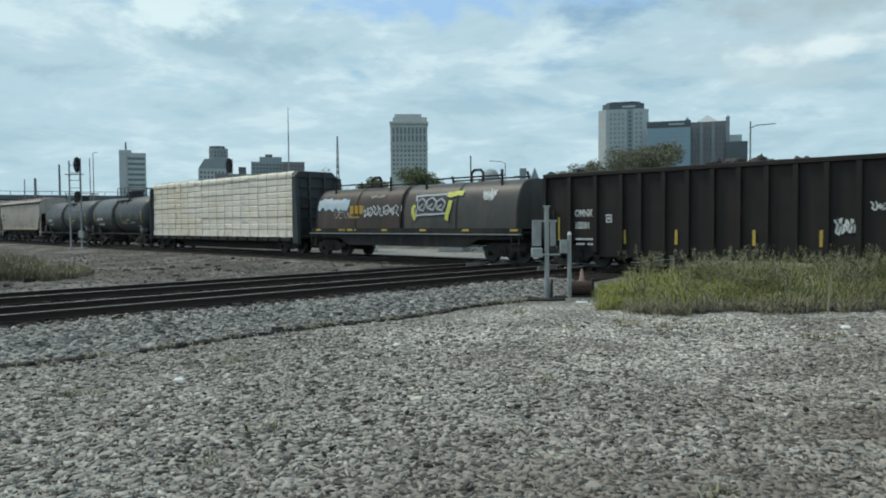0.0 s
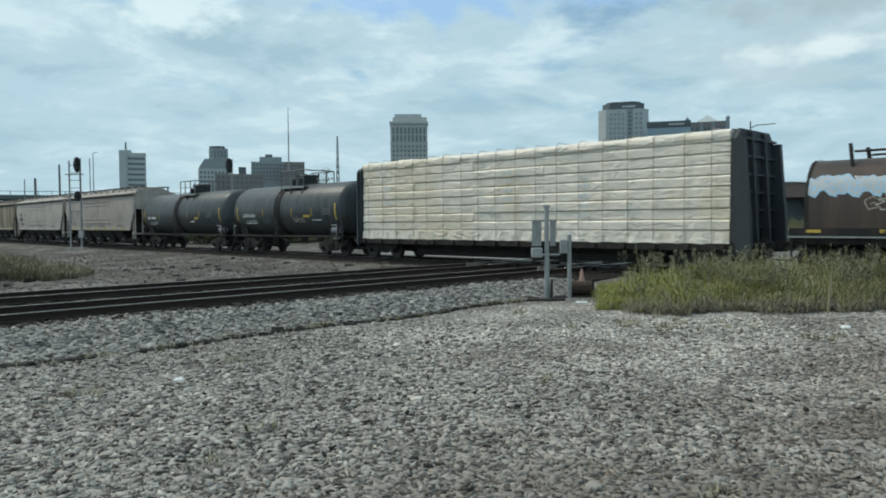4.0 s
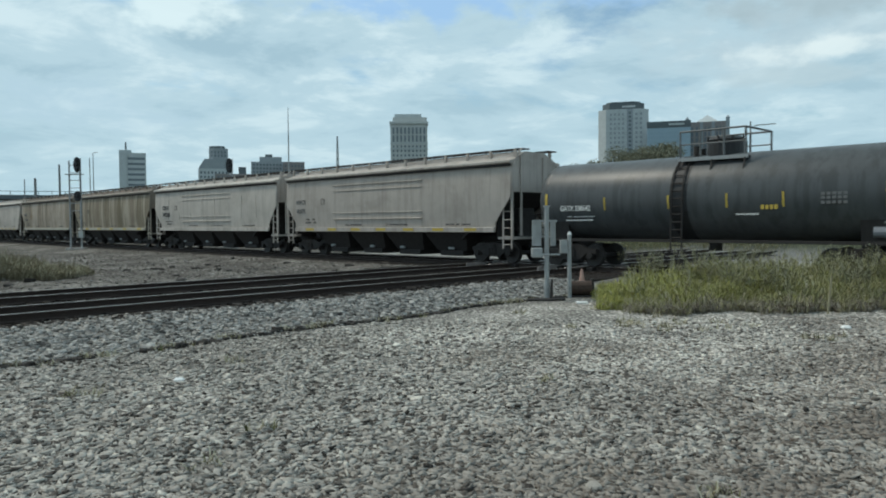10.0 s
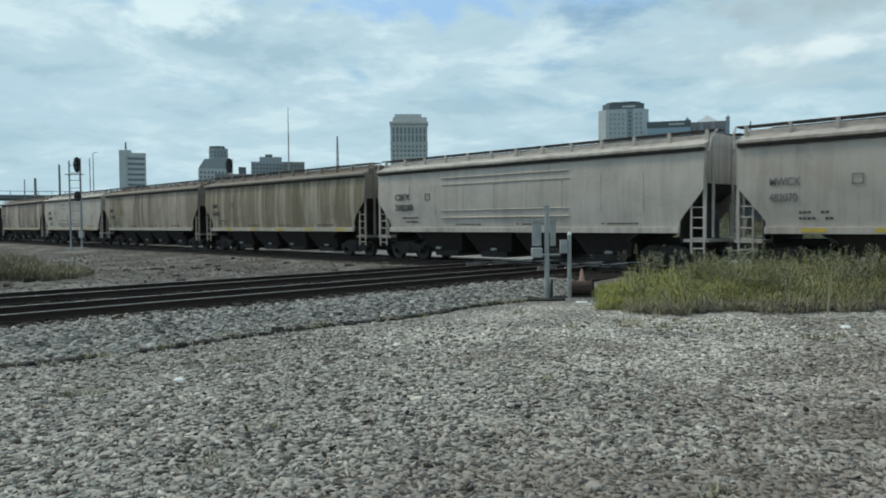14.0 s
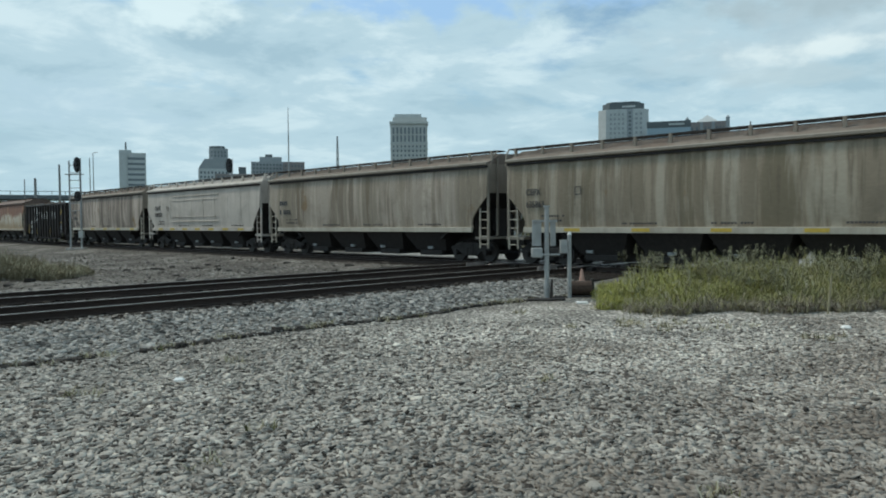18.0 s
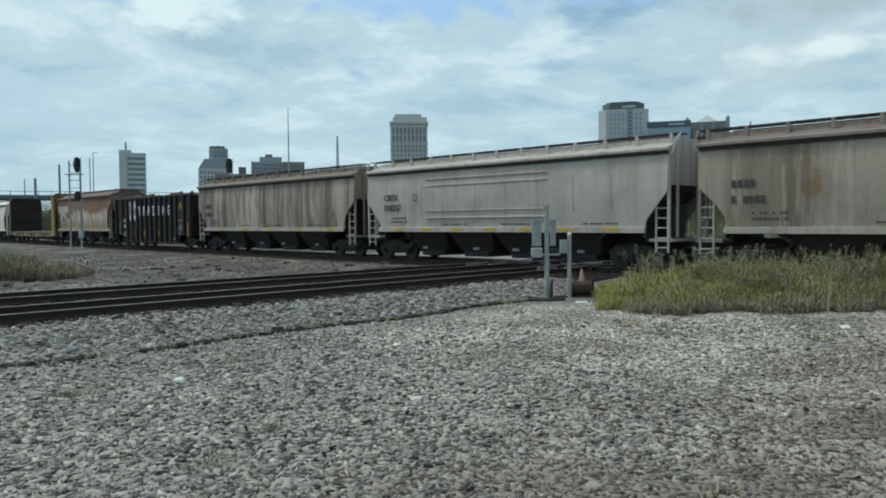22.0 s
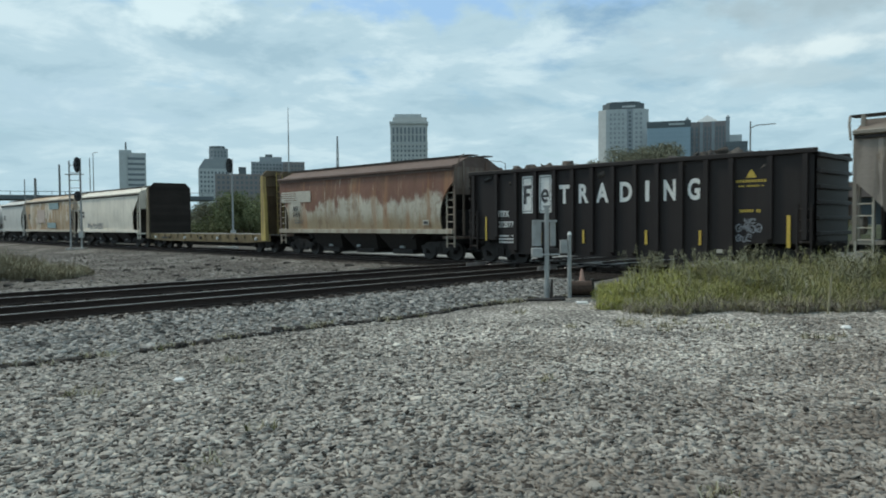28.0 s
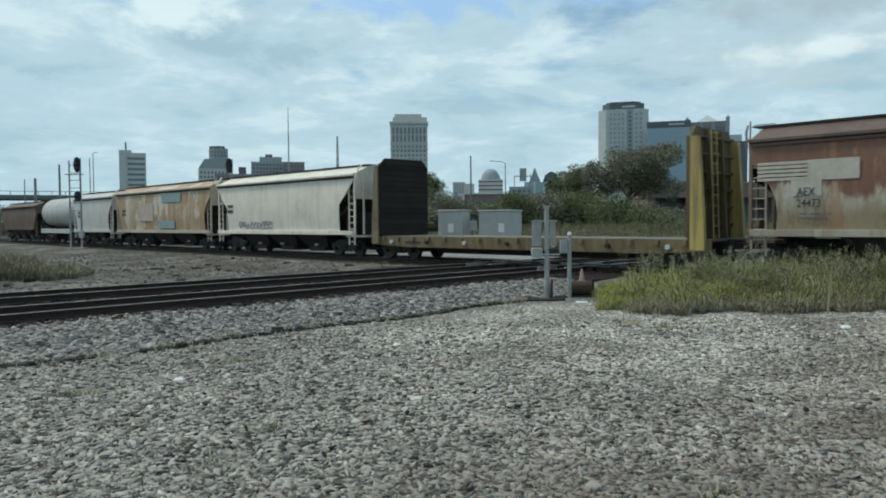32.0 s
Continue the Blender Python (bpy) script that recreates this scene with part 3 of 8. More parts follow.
        rod(bm, (-0.2, s * (e - 0.75), 1.5), (0.75, s * (e - 0.75), 1.5), 0.2, seg=12)
        part("brake_cylinder", bm, M_STEEL, car)
        for x in (-1.5, 1.5):
            ladder(car, x, s * (e - 0.02), s * (e - 0.47), 0.62 if x < 0 else 1.1, 3.5 if rounded else 2.32, 9 if rounded else 5, sill_mat or trim_mat)
            bm = B()
            box(bm, x - 0.04, x + 0.04, s * (e + 0.0) - 0.05, s * (e + 0.0) + 0.05, 1.1, eaves)
            part("corner_post", bm, trim_mat, car)
        bm = B()
        pipe(bm, [(-1.16, s * (e + 0.24), top - 0.02), (-1.4, s * (e + 0.2), top - 0.25), (-1.52, s * (e + 0.12), eaves - 0.2)], 0.035)
        part("grab_rail", bm, trim_mat, car)
        bm = B()
        rod(bm, (-0.75, s * (h - 0.62), 1.55), (-0.75, s * (h - 0.55), 1.55), 0.28, seg=14)
        if s > 0:
            part("hand_brake", bm, trim_mat, car)
        else:
            bm.free()
    # discharge bays under the body
    y_lo, y_hi = -e + 2.6, e - 2.6
    step = (y_hi - y_lo) / bays
    for i in range(bays):
        yc = y_lo + step * (i + 0.5)
        bm = B()
        q = step / 2 - 0.03
        lo, hi = 0.44, sill - 0.12
        low_w, low_l = 0.9, q * 0.66
        vs = [bm.verts.new(p) for p in ((-w + 0.12, yc - q, hi), (w - 0.12, yc - q, hi), (w - 0.12, yc + q, hi), (-w + 0.12, yc + q, hi), (-low_w, yc - low_l, lo), (low_w, yc - low_l, lo), (low_w, yc + low_l, lo), (-low_w, yc + low_l, lo))]
        for ring in ((3, 2, 1, 0), (4, 5, 6, 7), (0, 1, 5, 4), (1, 2, 6, 5), (2, 3, 7, 6), (3, 0, 4, 7)):
            bm.faces.new([vs[k] for k in ring])
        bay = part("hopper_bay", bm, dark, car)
        bm = B()
        box(bm, -0.97, 0.97, yc - 0.72, yc + 0.72, 0.22, 0.46, 0.02)
        part("outlet_gate", bm, M_STEEL, bay)
        bm = B()
        box(bm, -1.08, -0.96, yc - 0.22 + 0.5 * (i % 2), yc + 0.1 + 0.5 * (i % 2), 0.5, 0.62, 0.02)
        part("gate_handle", bm, M_GALV, bay, "pale gate opening socket")
    bm = B()
    box(bm, -0.3, 0.3, -e, e, 0.86, 1.12)
    part("centre_sill", bm, dark, car)
    finish(car, a, b, 2.0)
    return car, e, w


def gondola(a, b, body_mat, label, top, ribs, scrap=True, gap=0.5):
    """ribs: where the upright ribs stand along the sides."""
    car = thing("gondola", label, "gondola railcar", "railcars of the train")
    h = (b - a) / 2
    e, w = h - gap, 1.5
    low, belly = 1.0, 0.42
    drop = 2.0
    for s in (-1, 1):
        bm = B()
        outline = [(-e, top), (-e, low), (-e + drop, low - 0.02), (-e + drop + 0.25, belly), (e - drop - 0.25, belly), (e - drop, low - 0.02), (e, low), (e, top)]
        prism(bm, outline, lambda u, v, k, s=s: (s * (w - 0.05 * k), u, v))
        wall = part("side_wall", bm, body_mat, car)
        for y in ribs:
            z0 = low if abs(y) > e - drop else belly + 0.05
            bm = B()
            along_y(bm, [(s * w, z0), (s * (w + 0.13), z0 + 0.12), (s * (w + 0.13), top - 0.06), (s * w, top - 0.02)], y - 0.075, y + 0.075)
            part("rib", bm, body_mat, wall)
        bm = B()
        box(bm, s * (w + 0.03) - 0.1, s * (w + 0.03) + 0.1, -e - 0.02, e + 0.02, top - 0.05, top + 0.1, 0.015)
        part("top_chord", bm, body_mat, car)
        bm = B()
        y0, y1 = sorted((s * e, s * (e - 0.06)))
        box(bm, -w, w, y0, y1, low, top)
        end = part("end_wall", bm, body_mat, car)
        for z in np.linspace(low + 0.3, top - 0.1, 6):
            bm = B()
            y0, y1 = sorted((s * e, s * (e + 0.1)))
            box(bm, -w, w, y0, y1, z - 0.06, z + 0.06, 0.01)
            part("end_rib", bm, body_mat, end)
        ladder(car, -w - 0.1, s * (e - 0.1), s * (e - 0.5), 0.55, 2.2, 5, body_mat)
        ladder(car, w + 0.1, s * (e - 0.1), s * (e - 0.5), 0.55, 2.2, 5, body_mat)
        bm = B()
        y0, y1 = sorted((s * (e - 0.1), s * (h - 0.35)))
        box(bm, -1.4, 1.4, y0, y1, 0.95, 1.05)
        part("end_platform", bm, M_STEEL, car)
    bm = B()
    box(bm, -w + 0.06, w - 0.06, -e + 0.1, e - 0.1, low, low + 0.1)
    box(bm, -w + 0.06, w - 0.06, -e + drop + 0.3, e - drop - 0.3, belly, belly + 0.1)
    part("floor", bm, body_mat, car)
    if scrap:
        rng = np.random.RandomState(int(a))
        vs, fs = [], []
        base = np.array([(x, y, z) for z in (-1, 1) for y in (-1, 1) for x in (-1, 1)], float)
        quad = np.array([(0, 2, 3, 1), (4, 5, 7, 6), (0, 1, 5, 4), (2, 6, 7, 3), (0, 4, 6, 2), (1, 3, 7, 5)])
        for i in range(900):
            sz = rng.uniform(0.03, 0.34, 3) * np.array([1, 1.2, 0.5])
            R = np.array(Euler(rng.uniform(-0.7, 0.7, 3)).to_matrix()) @ np.array(Euler((0, 0, rng.uniform(0, 6.28))).to_matrix())
            p = np.array([rng.uniform(-1.2, 1.2), rng.uniform(-e + 0.5, e - 0.5), top - 0.1 + rng.uniform(-0.3, 0.10)])
            p[2] += 0.12 * math.sin(p[1] * 0.9 + a) 
            vs.append((base * sz * rng.uniform(0.6, 1.1, (8, 3))) @ R.T + p)
            fs.append(quad + i * 8)
        bm = B()
        box(bm, -1.4, 1.4, -e + 0.2, e - 0.2, low + 0.2, top - 0.2)
        load = stuff_mesh("scrap_load", np.concatenate(vs), np.concatenate(fs), M_SCRAP)
        load.parent = car
        load["label"] = "heap of dark rusty scrap metal"
        load["kind"] = "stuff"
        part("scrap_bed", bm, M_SCRAP, load)
    finish(car, a, b, 1.75)
    return car, e, w


def scrap_mat():
    k = Mat("scrap_metal", (0.035, 0.033, 0.032), 0.7, 0.2)
    k.blend(k.span(k.island(), 0.5, 0.9), (0.07, 0.058, 0.048))
    k.vary(k.noise(8), 0.5, 1.6)
    return k.m


M_SCRAP = scrap_mat()


def shell(bm, r, half, head, z, seg=40, x=0.0):
    """A lying vessel with dished heads."""
    rows = [(-half - head, 0.0)]
    for k in range(1, 7):
        t = k / 6 * math.pi / 2
        rows.append((-half - head * math.cos(t), r * math.sin(t) ** 0.8))
    rows += [(-y, q) for y, q in rows[::-1]]
    rings = []
    for y, q in rows:
        if q == 0.0:
            rings.append([bm.verts.new((x, y, z))])
        else:
            rings.append([bm.verts.new((x + q * math.cos(a), y, z + q * math.sin(a))) for a in (2 * math.pi * i / seg for i in range(seg))])
    for a, b in zip(rings, rings[1:]):
        for i in range(seg):
            j = (i + 1) % seg
            if len(a) == 1:
                bm.faces.new((a[0], b[i], b[j]))
            elif len(b) == 1:
                bm.faces.new((a[i], b[0], a[j]))
            else:
                bm.faces.new((a[i], b[i], b[j], a[j]))
    bmesh.ops.recalc_face_normals(bm, faces=bm.faces)
    return bm


def tank_car(a, b, body_mat, label, r=1.45, zc=2.5, fittings=True, sill_mat=None):
    car = thing("tank_car", label, "tank railcar", "railcars of the train")
    h = (b - a) / 2
    half, head = h - 0.92, 0.58
    bm = shell(B(), r, half, head, zc)
    part("tank_shell", bm, body_mat, car, smooth=True)
    for y in (-half * 0.98, -0.55, 0.55, half * 0.98):
        bm = B()
        seg = 40
        for i in range(seg):
            a0, a1 = 2 * math.pi * i / seg, 2 * math.pi * (i + 1) / seg
            q = [bm.verts.new((rr * math.cos(t), yy, zc + rr * math.sin(t))) for t, rr, yy in ((a0, r + 0.006, y - 0.03), (a1, r + 0.006, y - 0.03), (a1, r + 0.006, y + 0.03), (a0, r + 0.006, y + 0.03))]
            bm.faces.new(q)
        part("weld_band", bm, body_mat, car)
    if fittings:
        bm = B()
        seg = 40
        for i in range(seg):
            a0, a1 = 2 * math.pi * i / seg, 2 * math.pi * (i + 1) / seg
            bm.faces.new([bm.verts.new(((r + 0.012) * math.cos(t), yy, zc + (r + 0.012) * math.sin(t))) for t, yy in ((a0, 0.12), (a1, 0.12), (a1, 0.74), (a0, 0.74))])
        part("spill_band", bm, M_BLACK, car, "black spill-stained band under the dome")
    for s in (-1, 1):
        bm = B()
        box(bm, s * 1.42 - 0.05, s * 1.42 + 0.05, -h + 0.6, h - 0.6, 0.98, 1.08)
        part("side_walkway", bm, sill_mat or M_STEEL, car)
        if sill_mat:
            bm = B()
            box(bm, s * 1.40 - 0.04, s * 1.40 + 0.04, -h + 0.7, h - 0.7, 1.08, 1.42, 0.01)
            part("side_sill", bm, sill_mat, car)
        bm = B()
        pipe(bm, [(s * 1.5, -half - 0.1, 1.08), (s * 1.5, -half - 0.1, 1.62), (s * 1.55, -half + 0.3, 1.62)], 0.025)
        part("handrail", bm, M_GALV, car)
        bm = B()
        pipe(bm, [(s * 1.55, half - 0.3, 1.62), (s * 1.5, half + 0.1, 1.62), (s * 1.5, half + 0.1, 1.08)], 0.025)
        part("handrail", bm, M_GALV, car)
        bm = B()
        y0, y1 = sorted((s * (half - 1.0), s * (half - 0.2)))
        along_y(bm, [(-1.1, 1.0), (1.1, 1.0), (1.25, 1.75), (-1.25, 1.75)], y0, y1)
        part("saddle", bm, M_STEEL, car)
        bm = B()
        y0, y1 = sorted((s * (half - 1.2), s * (h - 0.5)))
        box(bm, -0.35, 0.35, y0, y1, 0.8, 1.15)
        part("stub_sill", bm, M_STEEL, car)
        bm = B()
        y0, y1 = sorted((s * (h - 1.0), s * (h - 0.45)))
        box(bm, -1.45, 1.45, y0, y1, 0.98, 1.06)
        part("end_platform", bm, M_STEEL, car)
        for x in (-1.35, 1.35):
            ladder(car, x, s * (h - 0.95), s * (h - 0.55), 0.5, 1.9 if x < 0 else 1.3, 5, M_STEEL)
        bm = B()
        pipe(bm, [(-1.35, s * (h - 0.5), 1.06), (-1.35, s * (h - 0.5), 2.0), (1.35, s * (h - 0.5), 2.0), (1.35, s * (h - 0.5), 1.06)], 0.022)
        part("end_rail", bm, M_STEEL, car)
    if fittings:
        top, yc = zc + r, -0.55
        bm = B()
        rod(bm, (0, yc, top - 0.1), (0, yc, top + 0.46), 0.58, seg=20)
        rod(bm, (0, yc, top + 0.46), (0, yc, top + 0.54), 0.62, 0.54, 20)
        dome = part("manway_dome", bm, M_BLACK, car)
        for k in range(8):
            bm = B()
            bx, by = 0.6 * math.cos(k * math.pi / 4), yc + 0.6 * math.sin(k * math.pi / 4)
            rod(bm, (bx, by, top + 0.40), (bx, by, top + 0.58), 0.03, seg=6)
            part("bolt", bm, M_STEEL, dome)
        for s in (-1, 1):
            bm = B()
            box(bm, s * 0.85 - 0.22, s * 0.85 + 0.22, yc - 1.15, yc + 1.15, top - 0.22, top - 0.18)
            deck = part("top_platform", bm, M_STEEL, car)
            bm = B()
            box(bm, s * 1.07 - 0.015, s * 1.07 + 0.015, yc - 1.2, yc + 1.2, top - 0.26, top - 0.14)
            part("platform_edge", bm, M_GALV, deck, "pale steel edge")
            for y in (yc - 1.1, yc, yc + 1.1):
                bm = B()
                rod(bm, (s * 1.05, y, top - 0.2), (s * 1.22, y, top - 0.75), 0.03, seg=6)
                part("platform_strut", bm, M_STEEL, deck)
        bm = B()
        for x in (-1.05, 1.05):
            for y in (yc - 1.12, yc - 0.4, yc + 0.4, yc + 1.12):
                rod(bm, (x, y, top - 0.2), (x, y, top + 0.74), 0.035, seg=6)
            rod(bm, (x, yc - 1.12, top + 0.74), (x, yc + 1.12, top + 0.74), 0.035, seg=6)
            rod(bm, (x, yc - 1.12, top + 0.3), (x, yc + 1.12, top + 0.3), 0.025, seg=6)
        rod(bm, (-1.05, yc - 1.12, top + 0.74), (1.05, yc - 1.12, top + 0.74), 0.035, seg=6)
        part("platform_railing", bm, M_RAILING, car, "dull grey pipe railing round the dome")
        bm = B()
        rod(bm, (-0.35, yc + 0.85, top - 0.05), (-0.35, yc + 0.85, top + 0.3), 0.12, seg=10)
        rod(bm, (0.2, yc + 0.9, top - 0.05), (0.2, yc + 0.9, top + 0.24), 0.1, seg=10)
        part("top_valve", bm, M_STEEL, car)
        for sx in (-1, 1):
            bm, arc = B(), []
            for k in range(13):
                z = 0.62 + (zc + r * 0.86 - 0.62) * k / 12
                arc.append((sx * ((r + 0.06) if z < zc else math.sqrt((r + 0.06) ** 2 - (z - zc) ** 2)), z))
            for y in (0.26, 0.66):
                pipe(bm, [(x, y, z) for x, z in arc], 0.025)
            for x, z in arc[:-1]:
                rod(bm, (x, 0.26, z), (x, 0.66, z), 0.02, seg=6)
            part("ladder", bm, M_STEEL, car)
        bm = B()
        rod(bm, (0, -0.2, zc - r - 0.35), (0, -0.2, zc - r + 0.1), 0.2, seg=12)
        part("bottom_valve", bm, M_STEEL, car)
        bm = B()
        rod(bm, (-1.15, -half - 0.05, 1.35), (-1.15, -half + 0.65, 1.35), 0.17, seg=12)
        part("air_reservoir", bm, M_GREYTAG, car, "grey air reservoir")
    finish(car, a, b, 1.9)
    return car, half, r


def reflectors(car, x, ys, z, h=0.46, w=0.09, material=None):
    for y in ys:
        bm = B()
        box(bm, x - 0.008, x, y - w / 2, y + w / 2, z, z + h)
        part("reflector", bm, material or M_YELLOW, car, "yellow reflective strip")


def tank_strip(car, y, w, z0, z1, r, zc, material):
    """A reflective strip that follows the curve of a tank's side."""
    bm, last = B(), None
    for k in range(9):
        z = z0 + (z1 - z0) * k / 8
        x = -math.sqrt(r * r - (z - zc) ** 2) - 0.012
        pair = (bm.verts.new((x, y + w / 2, z)), bm.verts.new((x, y - w / 2, z)))
        if last:
            bm.faces.new((last[0], last[1], pair[1], pair[0]))
        last = pair
    part("reflector", bm, material, car, "yellow reflective strip")


def lumber_mat():
    k = Mat("lumber_wrap", (0.88, 0.795, 0.675), 0.4)
    k.vary(k.rnd(), 0.96, 1.03)
    k.blend(k.times(k.span(k.noise(0.3, (1, 1, 1), 5, 0.6), 0.47, 0.56), 0.6), (0.80, 0.68, 0.49))
    k.vary(k.noise(3.0, (1, 1, 2.5), 6, 0.7), 0.88, 1.08)
    k.bump(k.noise(1.1, (1, 1.0, 2.0), 5, 0.55, warp=1.6), 0.7, 0.13)
    return k.m


def flatcar_frame(car, h, e, w, deck_z, sill_mat, deck_mat, pockets=True, side_h=0.42):
    """Sills, planks and pockets of a flat car of half length e."""
    bm = B()
    along_x(bm, [(-e, deck_z), (-e, deck_z - side_h * 0.8), (-e + 2.6, deck_z - side_h), (e - 2.6, deck_z - side_h), (e, deck_z - side_h * 0.8), (e, deck_z)], -w, -w + 0.06)
    part("side_sill", bm, sill_mat, car)
    bm = B()
    along_x(bm, [(-e, deck_z), (-e, deck_z - side_h * 0.8), (-e + 2.6, deck_z - side_h), (e - 2.6, deck_z - side_h), (e, deck_z - side_h * 0.8), (e, deck_z)], w - 0.06, w)
    part("side_sill", bm, sill_mat, car)
    n = int(2 * e / 0.28)
    plank = B()
    box(plank, -w + 0.02, w - 0.02, -0.134, 0.134, deck_z - 0.07, deck_z + 0.012, 0.006)
    first = part("deck_plank", plank, deck_mat, car)
    for i in range(n):
        y = -e + 0.14 + (2 * e - 0.28) * i / (n - 1)
        if i == 0:
            first.matrix_basis = pose(0, y, 0)
        else:
            twin(first, pose(0, y, 0.004 * math.sin(i * 7.3)))
    bm = B()
    box(bm, -0.35, 0.35, -e, e, deck_z - 0.5, deck_z - 0.08)
    box(bm, -0.45, 0.45, -e + 3.6, e - 3.6, deck_z - 0.78, deck_z - 0.5)
    for y in np.linspace(-e + 1, e - 1, 14):
        box(bm, -w + 0.07, w - 0.07, y - 0.06, y + 0.06, deck_z - 0.3, deck_z - 0.08)
    part("centre_sill", bm, M_STEEL, car)
    if pockets:
        for s in (-1, 1):
            first = None
            for i in range(16):
                y = -e + 0.9 + (2 * e - 1.8) * i / 15
                if first is None:
                    bm = B()
                    box(bm, s * (w + 0.045) - 0.045, s * (w + 0.045) + 0.045, -0.075, 0.075, deck_z - 0.21, deck_z - 0.02, 0.01)
                    first = part("stake_pocket", bm, sill_mat, car)
                    first.matrix_basis = pose(0, y, 0)
                else:
                    twin(first, pose(0, y, 0))


def bulkhead(car, y, s, w, z0, z1, frame_mat, face_mat, ladder_on=True, inner_mat=None, deep=1.0):
    """An end wall on a flat car; s: which way is outward along y."""
    bm = B()
    y0, y1 = sorted((y, y - s * 0.12))
    poly = [(-w, z0), (w, z0), (w, z1 - 0.35), (w - 0.35, z1), (-w + 0.35, z1), (-w, z1 - 0.35)]
    along_y(bm, poly, y0, y1)
    wall = part("bulkhead", bm, face_mat, car)
    # planked inner face
    n = 14
    for i in range(n):
        z = z0 + 0.05 + (z1 - z0 - 0.1) * i / n
        dz = (z1 - z0 - 0.1) / n - 0.012
        half = w - 0.005 if z < z1 - 0.5 else w - 0.30
        bm = B()
        y0, y1 = sorted((y - s * 0.12, y - s * 0.18))
        box(bm, -half, half, y0, y1, z, z + dz, 0.006)
        part("bulkhead_plank", bm, face_mat, wall)
    for x in (-w + 0.02, -w * 0.34, w * 0.34, w - 0.02):
        bm = B()
        wide = 0.10 if abs(x) > 1 else 0.06
        along_x(bm, [(y, z0 - 0.35), (y + s * 0.5 * deep, z0 - 0.35), (y + s * 0.46 * deep, z0 + 0.8), (y + s * 0.26 * deep, z1 - 0.36), (y, z1 - 0.36)] if abs(x) > 1 else [(y, z0), (y + s * 0.32 * deep, z0), (y + s * 0.12 * deep, z1 - 0.05), (y, z1 - 0.05)], x - wide, x + wide)
        part("bulkhead_post", bm, frame_mat if abs(x) > 1 else inner_mat or frame_mat, wall)
    for z in np.linspace(z0 + 0.5, z1 - 0.3, 6):
        bm = B()
        y0, y1 = sorted((y, y + s * 0.12))
        box(bm, -w + 0.05, w - 0.05, y0, y1, z - 0.04, z + 0.04)
        part("bulkhead_stringer", bm, inner_mat or frame_mat, wall)
    if ladder_on:
        bm = B()
        for x in (-0.75, -0.35):
            rod(bm, (x, y + s * 0.42, z0 - 0.1), (x, y + s * 0.3, z1 - 0.1), 0.025, seg=6)
        for i in range(11):
            z = z0 + 0.1 + i * (z1 - z0 - 0.3) / 10
            rod(bm, (-0.75, y + s * 0.38, z), (-0.35, y + s * 0.38, z), 0.02, seg=6)
        part("bulkhead_ladder", bm, frame_mat, wall)


def weathered_side(base, streak, seed, stain, amount):
    """Old hopper sides: soft upright bands of several widths, thin runs, a stain or two and a dusty film."""
    k = Mat("weathered_hopper_paint", base, 0.8, spec=0.08)
    k.blend(k.times(k.span(k.noise(1.0, (0.5, 0.5, 0.05), 3, 0.55, seed), 0.4, 0.62), amount), stain)
    k.blend(k.times(k.span(k.noise(1.0, (1.5, 1.5, 0.09), 5, 0.62, seed + 3), 0.48, 0.6), amount), streak)
    k.blend(k.times(k.span(k.noise(1.0, (3.6, 3.6, 0.16), 7, 0.68, seed + 9), 0.52, 0.62), 0.5), [c * 1.35 for c in base])
    k.blend(k.times(k.span(k.noise(1.0, (4.4, 4.4, 0.2), 8, 0.7, seed + 13), 0.54, 0.63), 0.5), [c * 0.5 for c in base])
    k.blend(k.times(k.span(k.noise(0.45, (1, 1, 1.2), 6, 0.65, seed + 17, 0.5), 0.5, 0.72), 0.5), (0.17, 0.145, 0.115))
    k.blend(k.times(k.span(k.noise(0.8, (1, 1, 0.7), 5, 0.6, seed + 21), 0.62, 0.72), 0.6), (0.21, 0.13, 0.055))
    k.vary(k.noise(5, (1, 1, 2.5), 6, 0.7, seed), 0.85, 1.15)
    k.bump(k.noise(14, (1, 1, 0.6), seed=seed), 0.05, 0.01)
    return k.m


